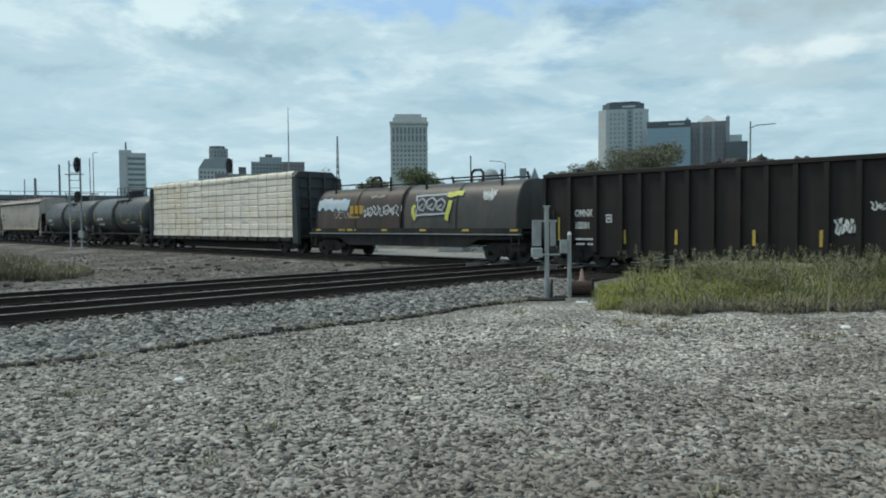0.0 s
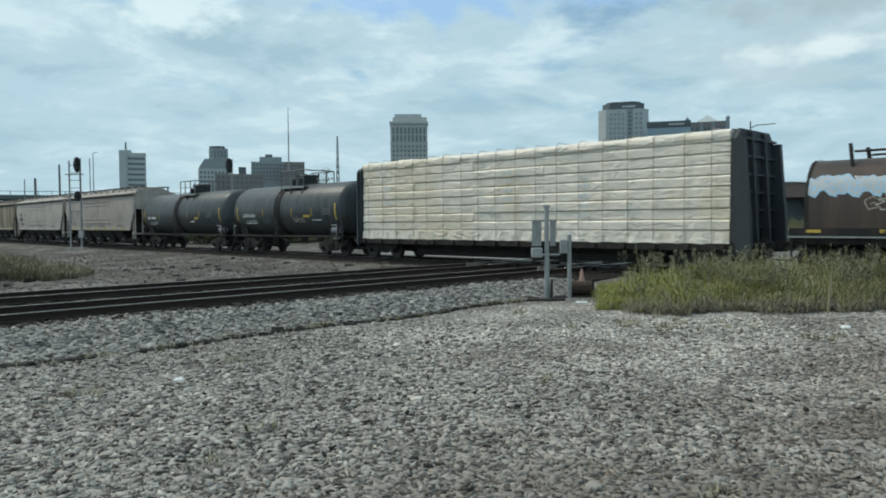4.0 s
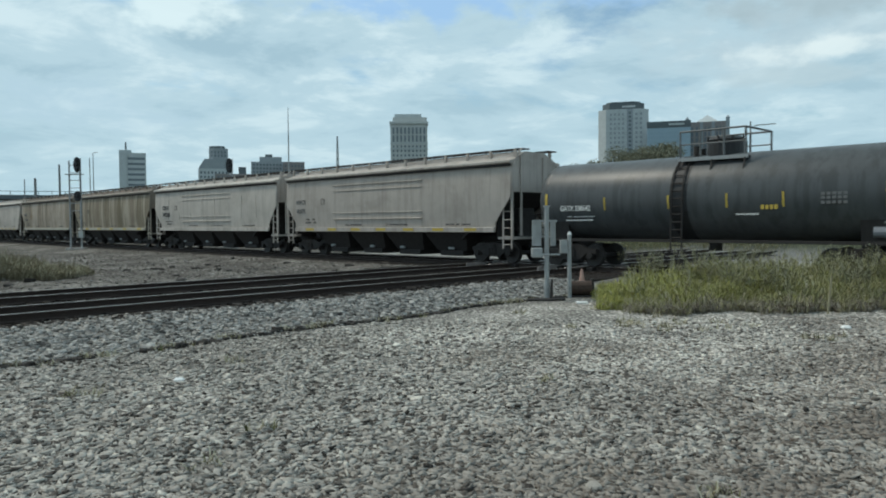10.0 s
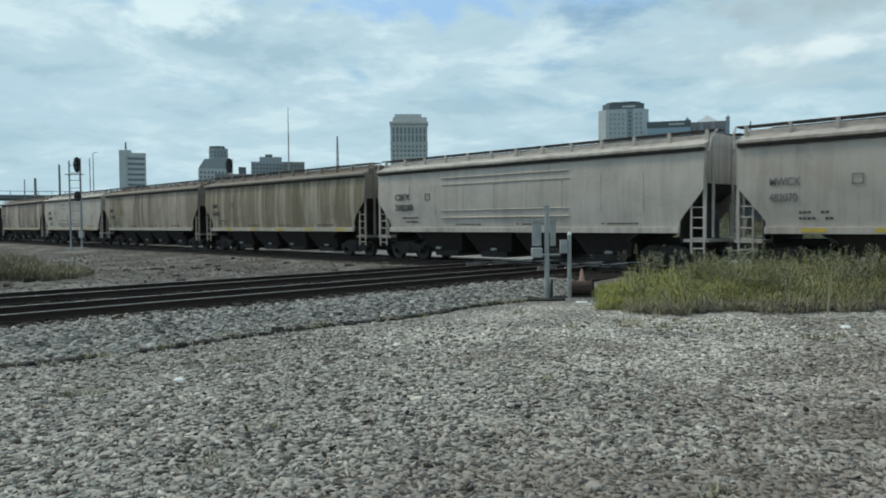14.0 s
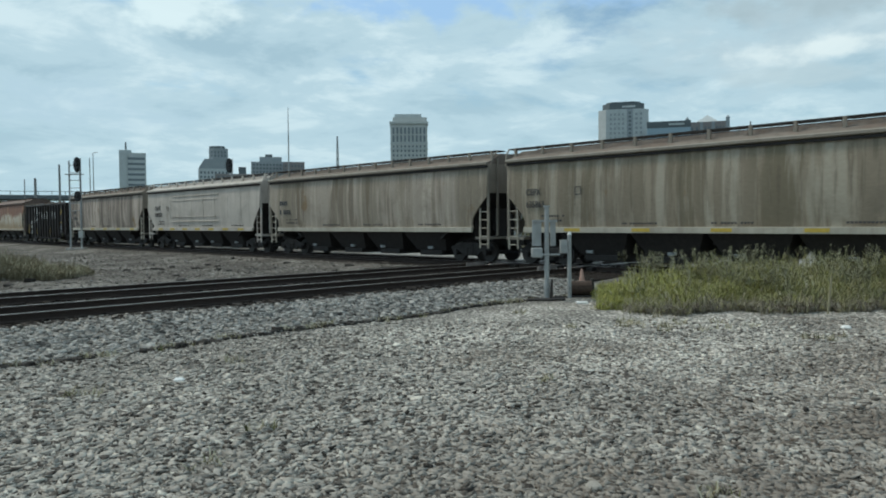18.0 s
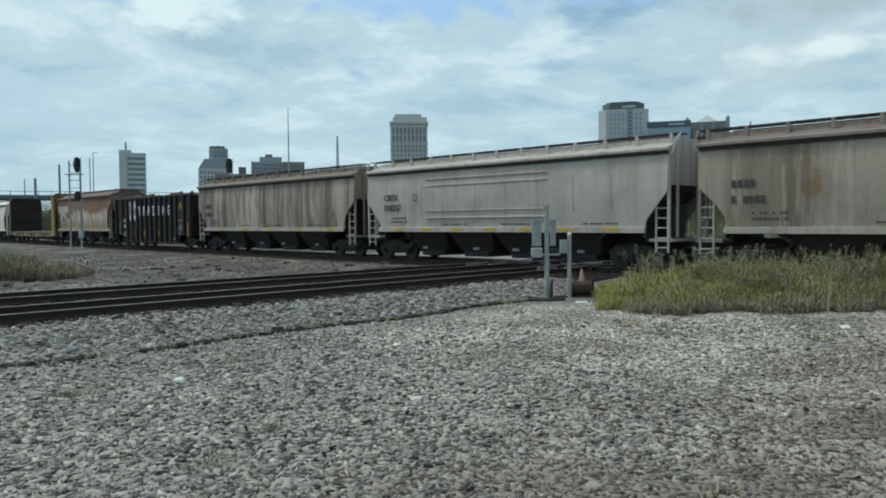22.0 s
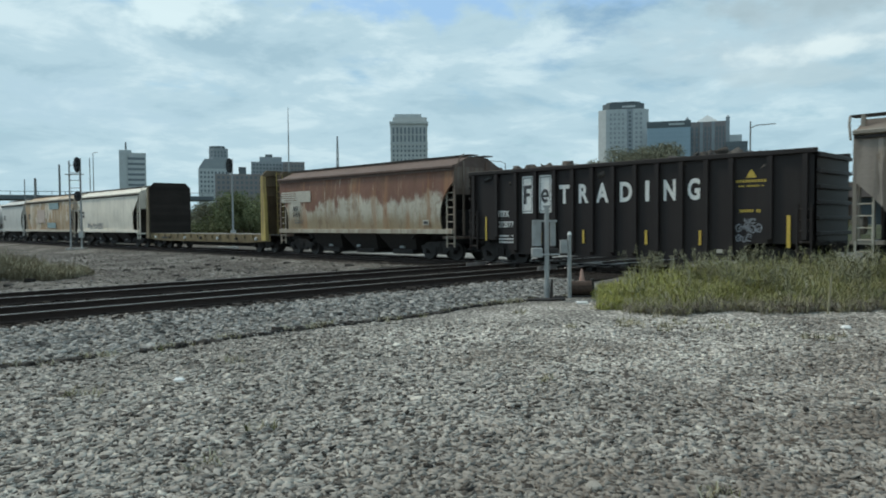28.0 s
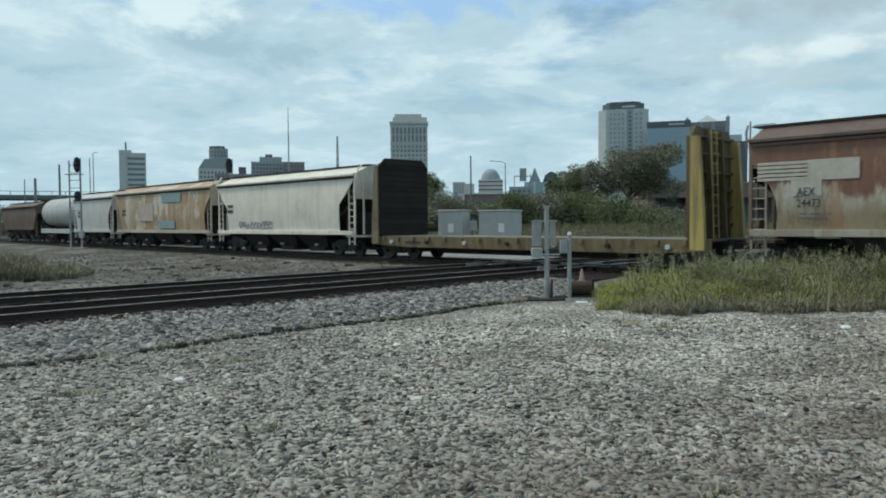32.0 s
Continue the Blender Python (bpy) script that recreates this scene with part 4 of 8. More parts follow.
# ---- the train, from its head to its tail ----
def make_train():
    # black gondola ahead
    m = paint("black_gondola_paint", (0.023, 0.0178, 0.0165), 0.6, (0.045, 0.035, 0.028), 0.4, 0.3, (0.05, 0.035, 0.028), 1.0)
    mid = 9.675
    ribs = [17.4, 16.25, 15.1, 14.03, 13.29] + [12.39 - 0.86 * k for k in range(10)] + [3.7, 2.7, 2.15]
    car, e, w = gondola(1.4, 17.95, m, "black gondola car with yellow reflectors and white tags", 3.44, [y - mid for y in ribs])
    S = -w - 0.004
    lettering("stencil", "OMNX", 0.37, M_WHITE, car, on_side(S - 0.01, 16.05 - mid, 1.9) @ Matrix.Diagonal((0.68, 1, 1, 1)), "", 0.02)
    lettering("car_number", "102081", 0.35, M_WHITE, car, on_side(S - 0.01, 16.05 - mid, 1.45) @ Matrix.Diagonal((0.64, 1, 1, 1)), "", 0.02)
    for z in (1.02, 0.84):
        bars("stencil", M_WHITE, car, S, 16.0 - mid, z, 0.9, 0.07, 7)
    bm = B()
    for q in ((0.0, 0.04, 0.0, 0.29), (0.2, 0.24, 0.0, 0.29), (0.04, 0.2, 0.0, 0.04), (0.04, 0.2, 0.25, 0.29), (0.08, 0.16, 0.1, 0.19)):
        box(bm, S - 0.008, S, 14.46 - mid + q[0], 14.46 - mid + q[1], 1.67 + q[2], 1.67 + q[3])
    part("stencil_box", bm, M_WHITE, car)
    reflectors(car, S - 0.02, (16.77 - mid,), 1.0, 0.88, 0.08, M_OLDYEL)
    reflectors(car, S - 0.02, [y - mid for y in (13.92, 11.95, 9.34, 7.38)], 0.91, 0.49, 0.09, M_OLDYEL)
    scrawl(car, lambda yy, zz, up=0.0: (S - 0.02 - up, yy, zz), 7.02 - mid, 1.3, 0.6, 0.45, 4, M_WHITE, 3, 0.05)
    scrawl(car, lambda yy, zz, up=0.0: (S - 0.02 - up, yy, zz), 6.1 - mid, 1.95, 0.9, 0.28, 5, M_WHITE, 4, 0.04)
    # coil car
    coil_car(18.05, 33.85)
    # lumber on a centre-beam flat
    lumber_car(33.85, 55.0)
    # two tank cars
    m = paint("dark_tank_paint", (0.088, 0.093, 0.096), 0.42, (0.06, 0.06, 0.058), 0.5, 0.45, (0.03, 0.03, 0.029), 5.0)
    for a, b, mark, strips, words in (
            (55.0, 67.3, "GATX 219163", (66.1, 63.14, 60.1, 58.16, 56.0), (65.43, 1.76, 58.89, 0.62, 57.1)),
            (67.3, 81.25, "GATX 230642", (80.2, 77.58, 75.07, 73.04, 71.28, 68.45), (79.55, 1.72, 71.95, 0.55, 70.2))):
        car, half, r = tank_car(a, b, m, "dirty black tank car with yellow strips and top railing", r=1.48, zc=2.5)
        mid, S = (a + b) / 2, -r - 0.012
        for k, y in enumerate(strips):
            ends = k in (0, len(strips) - 1)
            tank_strip(car, y - mid, 0.11 if ends else 0.07, 1.92 if ends else 2.12, 2.78 if ends else 2.58, r, 2.5, M_OLDYEL if ends else M_DULLYEL)
        x0, wide, bar, bar_w, panel = words
        lettering("car_number", mark, 0.27, M_WHITE, car, on_side(S + 0.02, x0 - mid, 2.12) @ Matrix.Diagonal((wide / 2.05, 1, 1, 1)), "", 0.016)
        for z in (1.88, 1.74):
            bars("stencil", M_WHITE, car, -r * 0.87 - 0.06, x0 - 0.2 - mid, z, 1.3, 0.05, 14)
        bars("stencil", M_DULLYEL, car, S + 0.015, bar - mid, 2.05, bar_w, 0.14, 4)
        for z in (2.18, 2.32, 2.44):
            bars("stencil", M_FADED, car, S, panel - mid, z, 0.75, 0.09, 5)
        bars("stencil", M_WHITE, car, -r * 0.9 - 0.05, bar + 0.9 - mid if a > 60 else 58.2 - mid, 1.88, 0.9, 0.05, 11)
        if a < 60:
            lift = lambda yy, zz, up=0.0: (-math.sqrt(r * r - (zz - 2.5) ** 2) - 0.014 - up, yy, zz)
            scrawl(car, lift, 63.35 - mid, 1.75, 0.95, 0.3, 4, M_GREYTAG, 21, 0.03)
            scrawl(car, lift, 60.05 - mid, 1.78, 1.1, 0.3, 4, M_PALETAG, 22, 0.03)
    # covered hoppers in a row
    hop = [
        (81.35, 98.75, (0.46, 0.412, 0.37), 0.3, 0.25, (0.24, 0.21, 0.175), "MWCX", "482070", True, "light grey covered hopper with yellow and white sill strips", 0),
        (98.75, 116.3, (0.52, 0.476, 0.428), 0.3, 0.2, (0.22, 0.19, 0.16), "CBFX", "398288", True, "pale grey covered hopper with streaked roof edge", 8),
        (116.3, 134.0, (0.262, 0.222, 0.17), 0.5, 0.9, (0.44, 0.395, 0.32), "CEFX", "635863", False, "brown weathered covered hopper with pale rain streaks", 0),
        (134.0, 151.9, (0.385, 0.335, 0.28), 0.6, 0.85, (0.15, 0.12, 0.088), "", "", False, "dusty tan covered hopper with dark run-down stains", 0),
        (151.9, 169.0, (0.52, 0.476, 0.428), 0.3, 0.2, (0.22, 0.19, 0.16), "CBFX", "398237", True, "clean pale grey covered hopper with pressed panels", 8),
        (169.0, 186.85, (0.465, 0.40, 0.345), 0.6, 0.95, (0.085, 0.072, 0.06), "", "", False, "sooty grey covered hopper with black streaks", 0),
    ]
    for n, (a, b, col, dirt, streaks, sc, mark, num, fresh, label, seams) in enumerate(hop):
        if fresh:
            body = paint("hopper_paint", col, 0.75, (0.13, 0.11, 0.085), dirt, streaks, sc, 10.0 * n + 3, 0.0, 2.2, 0.08)
        else:
            body = weathered_side(col, sc, 10.0 * n + 3, {2: (0.175, 0.15, 0.105), 3: (0.175, 0.15, 0.105), 5: (0.075, 0.068, 0.062)}[n], 0.75 if n == 2 else 0.6)
        trim = paint("hopper_trim", [c * 1.02 for c in col] if fresh else (0.27, 0.24, 0.20), 0.6, (0.12, 0.10, 0.08), 0.4, 0.3, (0.15, 0.12, 0.09), 10.0 * n + 8)
        roof = trim if fresh else paint("hopper_roof", (0.235, 0.20, 0.17), 0.75, (0.11, 0.085, 0.07), 0.5, 0.5, (0.17, 0.11, 0.08), 10.0 * n + 6, 0.0, 1.2, 0.1)
        sills = trim if fresh else paint("hopper_sill", (0.46, 0.43, 0.36), 0.6, (0.2, 0.17, 0.13), 0.5, 0.3, (0.2, 0.16, 0.12), 10.0 * n + 5)
        car, e, w = covered_hopper(a, b, body, trim, label, bays=4, ribs=seams, roof_mat=roof, sill_mat=sills, cut=None if fresh else [(0.0, 2.78), (0.2, 2.6), (0.5, 2.3), (0.74, 2.02), (0.86, 1.8), (0.88, 1.64), (0.84, 1.52), (0.84, 1.44)])
        ink = M_FADED if n == 0 else M_STENCIL
        S = -w - 0.075
        if mark:
            size, wide, at = {0: (0.33, 0.84, 1.0), 2: (0.35, 0.86, 1.0)}.get(n, (0.41, 1.02, 1.25))
            lettering("stencil", mark, size, ink, car, on_side(S - 0.01, e - at, 2.76) @ Matrix.Diagonal((wide, 1, 1, 1)), "", 0.016)
            lettering("car_number", num, size, ink, car, on_side(S - 0.01, e - at, 2.28) @ Matrix.Diagonal((wide, 1, 1, 1)), "", 0.016)
        else:
            bars("stencil", M_STENCIL, car, S, e - 1.1, 2.74, 0.8, 0.24, 4)
            bars("stencil", M_STENCIL, car, S, e - 1.1, 2.24, 1.1, 0.24, 6)
        if mark:
            bm = B()
            for q in ((0.0, 0.03, 0.0, 0.3), (0.27, 0.3, 0.0, 0.3), (0.0, 0.3, 0.0, 0.03), (0.0, 0.3, 0.27, 0.3)):
                box(bm, S - 0.014, S - 0.006, e - 3.6 + q[0], e - 3.6 + q[1], 2.72 + q[2], 2.72 + q[3])
            part("stencil_box", bm, ink, car)
        for z in (1.9, 1.72):
            bars("stencil", M_STENCIL, car, -w - 0.06, e - 1.75, z, 1.1, 0.07, 9)
        for y in (e - 5.2, e - 8.6, e - 12.6):
            bars("stencil", M_STENCIL, car, -w - 0.05, y, 1.6, 1.5, 0.06, 14)
        for y in np.linspace(e - 2.3, -e + 2.2, 7) if n in (0, 4) else (np.linspace(e - 3.2, -e + 1.9, 5) if n in (2, 5) else ()):
            bm = B()
            box(bm, -w - 0.108, -w - 0.101, y - 0.35, y + 0.35, 1.34, 1.46)
            part("reflector", bm, M_DULLYEL, car, "yellow reflective strip on the sill")
        if n in (0, 1, 4):
            ya, yb = (-2.9, 3.9) if n else (-2.9, 3.8)
            for z in (1.93, 2.24, 3.37, 3.66):
                bm = B()
                along_y(bm, [(-w, z - 0.03), (-w - 0.078, z - 0.012), (-w - 0.078, z + 0.01), (-w, z + 0.04)], ya, yb)
                part("pressed_rib", bm, body, car)
    # black gondola with big white lettering
    m = paint("black_scrap_gondola_paint", (0.023, 0.0178, 0.0168), 0.55, (0.035, 0.03, 0.027), 0.3, 0.2, (0.04, 0.034, 0.03), 21.0)
    mid = 194.275
    ribs = [200.95, 199.69, 198.66, 197.68, 196.75, 195.92, 195.06, 194.17, 193.28, 192.43, 191.55, 190.68, 189.85, 188.64, 187.62]
    car, e, w = gondola(186.95, 201.6, m, "black scrap gondola with large white lettering and heaped scrap", 3.74, [y - mid for y in ribs], True, 0.38)
    S = -w - 0.004
    for ch, y, wide in (("T", 196.56, 0.8), ("R", 195.70, 0.72), ("A", 194.88, 0.72), ("D", 193.95, 0.74), ("I", 192.95, 0.95), ("N", 192.24, 0.66), ("G", 191.36, 0.66)):
        lettering("letter", ch, 0.95, M_WHITE, car, on_side(S - 0.004, y - mid, 2.43) @ Matrix.Diagonal((wide, 1, 1, 1)), "large white painted letter", 0.035)
    for i, (y0, y1) in enumerate(((197.83, 198.37), (196.94, 197.53))):
        y0, y1, c = y0 - mid, y1 - mid, (y0 + y1) / 2 - mid
        bm = B()
        along_x(bm, [(y0 + 0.05, 2.06), (y1 - 0.05, 2.06), (y1, 2.12), (y1, 3.47), (y1 - 0.05, 3.53), (y0 + 0.05, 3.53), (y0, 3.47), (y0, 2.12)], S - 0.006, S)
        part("emblem_panel", bm, M_WHITE, car, "white painted emblem panel")
        bm = B()
        for q in ((y0 + 0.05, y0 + 0.075, 2.12, 3.47), (y1 - 0.075, y1 - 0.05, 2.12, 3.47), (y0 + 0.075, y1 - 0.075, 2.12, 2.15), (y0 + 0.075, y1 - 0.075, 3.44, 3.47)):
            box(bm, S - 0.010, S - 0.006, *q)
        part("emblem_line", bm, M_STENCIL, car)
        bm = B()
        if i == 0:
            box(bm, S - 0.014, S - 0.006, c + 0.05, c + 0.18, 2.42, 3.16)
            box(bm, S - 0.014, S - 0.006, c - 0.17, c + 0.05, 3.02, 3.16)
            box(bm, S - 0.014, S - 0.006, c - 0.12, c + 0.05, 2.72, 2.85)
        else:
            ring = [(0.19 * math.cos(t), 0.27 * math.sin(t)) for t in np.linspace(0.0, 5.5, 16)]
            for (u0, v0), (u1, v1) in zip(ring, ring[1:]):
                q = [bm.verts.new((S - 0.014, c - k * u, 2.72 + k * v)) for u, v, k in ((u0, v0, 1), (u1, v1, 1), (u1, v1, 0.5), (u0, v0, 0.5))]
                bm.faces.new(q)
            box(bm, S - 0.014, S - 0.006, c - 0.18, c + 0.14, 2.67, 2.76)
        part("emblem", bm, M_STENCIL, car, "black emblem shape")
    lettering("stencil", "ITFX", 0.34, M_WHITE, car, on_side(S - 0.01, 199.63 - mid, 1.93) @ Matrix.Diagonal((0.8, 1, 1, 1)), "", 0.02)
    lettering("car_number", "212077", 0.34, M_WHITE, car, on_side(S - 0.01, 199.63 - mid, 1.5) @ Matrix.Diagonal((0.78, 1, 1, 1)), "", 0.02)
    for z in (1.12, 0.99, 0.86):
        bars("stencil", M_WHITE, car, S, 199.6 - mid, z, 0.8, 0.06, 6)
    bars("stencil", M_DULLYEL, car, S, 189.72 - mid, 2.90, 0.96, 0.08, 10)
    bars("stencil", M_DULLYEL, car, S, 189.64 - mid, 2.76, 0.8, 0.05, 12)
    bars("stencil", M_DULLYEL, car, S, 189.6 - mid, 1.96, 0.67, 0.09, 9)
    bm = B()
    along_x(bm, [(189.08 - mid, 3.04), (189.40 - mid, 3.04), (189.33 - mid, 3.2), (189.24 - mid, 3.3), (189.15 - mid, 3.2)], S - 0.006, S)
    part("emblem", bm, M_DULLYEL, car, "yellow triangle emblem")
    reflectors(car, S - 0.02, (200.3 - mid,), 0.95, 0.99, 0.075, M_OLDYEL)
    reflectors(car, S - 0.02, [y - mid for y in (197.45, 195.46, 192.87, 190.9)], 0.9, 0.49, 0.09, M_OLDYEL)
    reflectors(car, S - 0.02, (188.1 - mid,), 0.86, 0.99, 0.11, M_OLDYEL)
    for y in (196.25, 190.25):
        bm = B()
        box(bm, S - 0.008, S, y - mid - 0.1, y - mid + 0.1, 0.66, 0.78)
        part("stencil_patch", bm, M_OFFWHITE, car, "small pale repainted patch")
    scrawl(car, lambda yy, zz, up=0.0: (S - 0.02 - up, yy, zz), 189.72 - mid, 1.32, 0.85, 0.3, 4, M_GREYTAG, 31, 0.045)
    scrawl(car, lambda yy, zz, up=0.0: (S - 0.02 - up, yy, zz), 189.72 - mid, 1.05, 0.5, 0.22, 3, M_GREYTAG, 32, 0.04)
    scrawl(car, lambda yy, zz, up=0.0: (S - 0.02 - up, yy, zz), 189.45 - mid, 1.62, 0.35, 0.16, 2, M_GREYTAG, 33, 0.04)
    # rusted covered hopper
    k = Mat("rusted_hopper_paint", (0.55, 0.51, 0.42), 0.7)
    k.vary(k.noise(8), 0.8, 1.15)
    z = k.local("Z")
    edge = k.N("ShaderNodeMath"); edge.operation = "MULTIPLY_ADD"; edge.inputs[1].default_value, edge.inputs[2].default_value = 1.3, -0.65
    k.link(k.noise(1.0, (1, 0.9, 0.06), 7, 0.62, 4), edge.inputs[0])
    blot = k.N("ShaderNodeMath"); blot.operation = "MULTIPLY_ADD"; blot.inputs[1].default_value = 2.4
    k.link(k.noise(0.9, (1, 1, 0.7), 6, 0.65, 44, 0.6), blot.inputs[0]); k.link(edge.outputs[0], blot.inputs[2])
    add = k.N("ShaderNodeMath"); add.operation = "ADD"
    k.link(z, add.inputs[0]); k.link(blot.outputs[0], add.inputs[1])
    low = k.N("ShaderNodeMath"); low.operation = "SUBTRACT"
    k.link(edge.outputs[0], low.inputs[0]); k.link(z, low.inputs[1])
    k.blend(k.times(k.span(low.outputs[0], -2.5, -1.6), 0.8), (0.29, 0.215, 0.115))
    k.blend(k.times(k.span(k.noise(1.0, (1.7, 1.7, 0.5), 10, 0.75, 11), 0.5, 0.6), 0.45), (0.30, 0.21, 0.115))
    k.blend(k.times(k.span(k.noise(1.0, (2.6, 2.6, 0.25), 10, 0.75, 15), 0.54, 0.64), 0.5), (0.30, 0.14, 0.065))
    k.blend(k.times(k.span(add.outputs[0], 3.72, 4.12), 0.9), (0.165, 0.058, 0.034))
    k.blend(k.times(k.span(k.noise(1.0, (1.6, 1.6, 0.12), 8, 0.7, 71), 0.52, 0.62), 0.6), (0.34, 0.175, 0.085))
    k.blend(k.times(k.span(k.noise(1.0, (3.2, 3.2, 0.35), 9, 0.7, 75), 0.6, 0.66), 0.75), (0.50, 0.42, 0.33))
    k.blend(k.times(k.span(k.noise(1.0, (2.0, 2.0, 0.3), 10, 0.75, 6), 0.56, 0.64), 0.5), (0.40, 0.29, 0.19))
    k.blend(k.times(k.span(k.noise(2.2, (1, 1, 0.4), 8, 0.75, 51), 0.5, 0.64), 0.5), (0.17, 0.095, 0.055))
    k.vary(k.noise(1.3, (1, 1, 0.5), 8, 0.75, 21), 0.75, 1.2)
    k.bump(k.noise(30), 0.1, 0.01)
    trim = paint("rusted_hopper_trim", (0.22, 0.175, 0.14), 0.7, (0.09, 0.05, 0.033), 0.7, 0.6, (0.13, 0.06, 0.04), 33.0)
    crust = paint("rusted_hopper_roof", (0.165, 0.118, 0.10), 0.75, (0.07, 0.05, 0.04), 0.6, 0.5, (0.16, 0.10, 0.075), 35.0)
    pale = paint("rusted_hopper_sill", (0.46, 0.42, 0.34), 0.7, (0.14, 0.08, 0.05), 0.5, 0.4, (0.18, 0.09, 0.05), 36.0)
    car, e, w = covered_hopper(201.6, 216.5, k.m, trim, "rust-stained covered hopper, red-brown above and cream below", posts=False, bays=3, rounded=True, roof_mat=crust, sill_mat=pale, chord_mat=crust, sill=1.36)
    S = -w - 0.075
    for i in range(5):
        bm = B()
        box(bm, S - 0.012, S - 0.004, e - 1.75, e - 0.25, 2.90 + i * 0.12, 2.985 + i * 0.12)
        part("emblem_stripe", bm, M_OFFWHITE, car)
    bm = B()
    box(bm, S - 0.010, S - 0.003, e - 3.1, e - 1.72, 2.88, 3.48)
    part("emblem", bm, M_OFFWHITE, car, "faded white emblem block")
    bm = B()
    box(bm, S - 0.006, S - 0.002, e - 2.1, e - 1.25, 2.42, 2.9)
    part("stencil_patch", bm, M_OFFWHITE, car, "pale repainted patch")
    lettering("stencil", "AEX", 0.34, M_STENCIL, car, on_side(S - 0.018, e - 1.42, 2.43) @ Matrix.Diagonal((0.8, 1, 1, 1)))
    lettering("car_number", "24473", 0.34, M_STENCIL, car, on_side(S - 0.018, e - 1.42, 2.09) @ Matrix.Diagonal((0.8, 1, 1, 1)))
    for z in (1.86, 1.74):
        bars("stencil", M_FADED, car, -w - 0.06, e - 1.5, z, 0.9, 0.05, 9)
    bm = B()
    box(bm, -w - 0.075, -w - 0.065, -e + 1.5, -e + 1.9, 1.6, 1.84)
    patch = part("stencil_patch", bm, M_OFFWHITE, car, "small white notice patch")
    bm = B()
    box(bm, -w - 0.085, -w - 0.075, -e + 1.56, -e + 1.84, 1.66, 1.78)
    part("stencil", bm, M_STENCIL, patch)
    # empty bulkhead flat
    empty_flat(216.5, 235.3)
    # tail of the visible train
    tail = [
        (235.3, 250.45, (0.80, 0.745, 0.64), 0.2, 0.15, (0.3, 0.27, 0.22), "cream-white covered hopper with grey scrawl", 3, 4.72),
        (250.45, 267.6, (0.50, 0.44, 0.36), 0.4, 0.6, (0.30, 0.18, 0.09), "multicoloured covered hopper covered in faded paint", 3, 4.72),
        (267.6, 278.2, (0.58, 0.575, 0.54), 0.2, 0.2, (0.3, 0.27, 0.22), "white covered hopper with clean sides", 2, 4.6),
    ]
    for n, (a, b, col, dirt, streaks, sc, label, bays, top) in enumerate(tail):
        body = paint("hopper_paint", col, 0.55, (0.2, 0.17, 0.13), dirt, streaks, sc, 50.0 + 9 * n)
        trim = paint("hopper_trim", [c * 1.05 for c in col], 0.6, (0.2, 0.17, 0.13), 0.3, 0.2, (0.2, 0.17, 0.13), 54.0 + 9 * n)
        if n == 1:
            k = Mat("mottled_hopper_paint", (0.60, 0.53, 0.43), 0.6)
            k.blend(k.times(k.span(k.noise(0.5, (1, 1, 0.7), 8, 0.65, 31), 0.43, 0.52), 0.9), (0.37, 0.235, 0.115))
            k.blend(k.times(k.span(k.noise(1.0, (1.6, 1.6, 0.25), 8, 0.7, 35), 0.5, 0.62), 0.8), (0.46, 0.37, 0.26))
            k.blend(k.times(k.span(k.noise(1.0, (2.2, 2.2, 0.3), 8, 0.7, 38), 0.58, 0.66), 0.8), (0.13, 0.08, 0.045))
            k.vary(k.noise(6), 0.8, 1.15)
            body = k.m
        car, e, w = covered_hopper(a, b, body, trim, label, top=top, bays=bays, posts=False, chamfer=0.9, rounded=True, sill=1.27, cut=[(0.0, 3.95), (0.55, 3.3), (1.2, 2.66), (1.26, 1.55), (1.26, 1.27)] if n == 0 else None)
        S = -w - 0.075
        bars("stencil", M_STENCIL, car, S, e - 1.3, 2.7, 0.7, 0.2, 4)
        bars("stencil", M_STENCIL, car, S, e - 1.3, 2.4, 0.7, 0.2, 5)
        if n == 0:
            for y, wide, seed in ((e - 2.7, 1.1, 41), (e - 4.0, 2.4, 42)):
                scrawl(car, lambda yy, zz, up=0.0: (-w - 0.05 - up, yy, zz), y, 1.42, wide, 0.42, 3 if wide < 2 else 6, M_GREYTAG, seed, 0.07)
        if n == 1:
            for y, z0, dy, dz, mm in ((-0.7, 3.3, 3.1, 0.6, M_TEAL), (-0.1, 1.45, 2.7, 0.55, M_TEAL), (3.4, 2.0, 2.6, 1.3, M_PINKTAG)):
                bm = B()
                box(bm, S - 0.016, S - 0.008, y - dy, y, z0, z0 + dz, 0.003)
                part("graffiti_patch", bm, mm, car, "faded painted patch")
    m = paint("white_round_hopper", (0.50, 0.50, 0.485), 0.5, (0.2, 0.18, 0.15), 0.3, 0.25, (0.2, 0.18, 0.15), 71.0)
    tank_car(278.2, 289.2, m, "short white round-bodied hopper car with dark ends", r=1.42, zc=2.98, fittings=False, sill_mat=m)
    m = paint("brown_hopper_paint", (0.12, 0.085, 0.062), 0.7, (0.08, 0.06, 0.045), 0.5, 0.5, (0.26, 0.2, 0.15), 81.0)
    covered_hopper(289.2, 304.7, m, m, "rusty brown covered hopper with dark ladder", top=4.3, bays=3, posts=False)


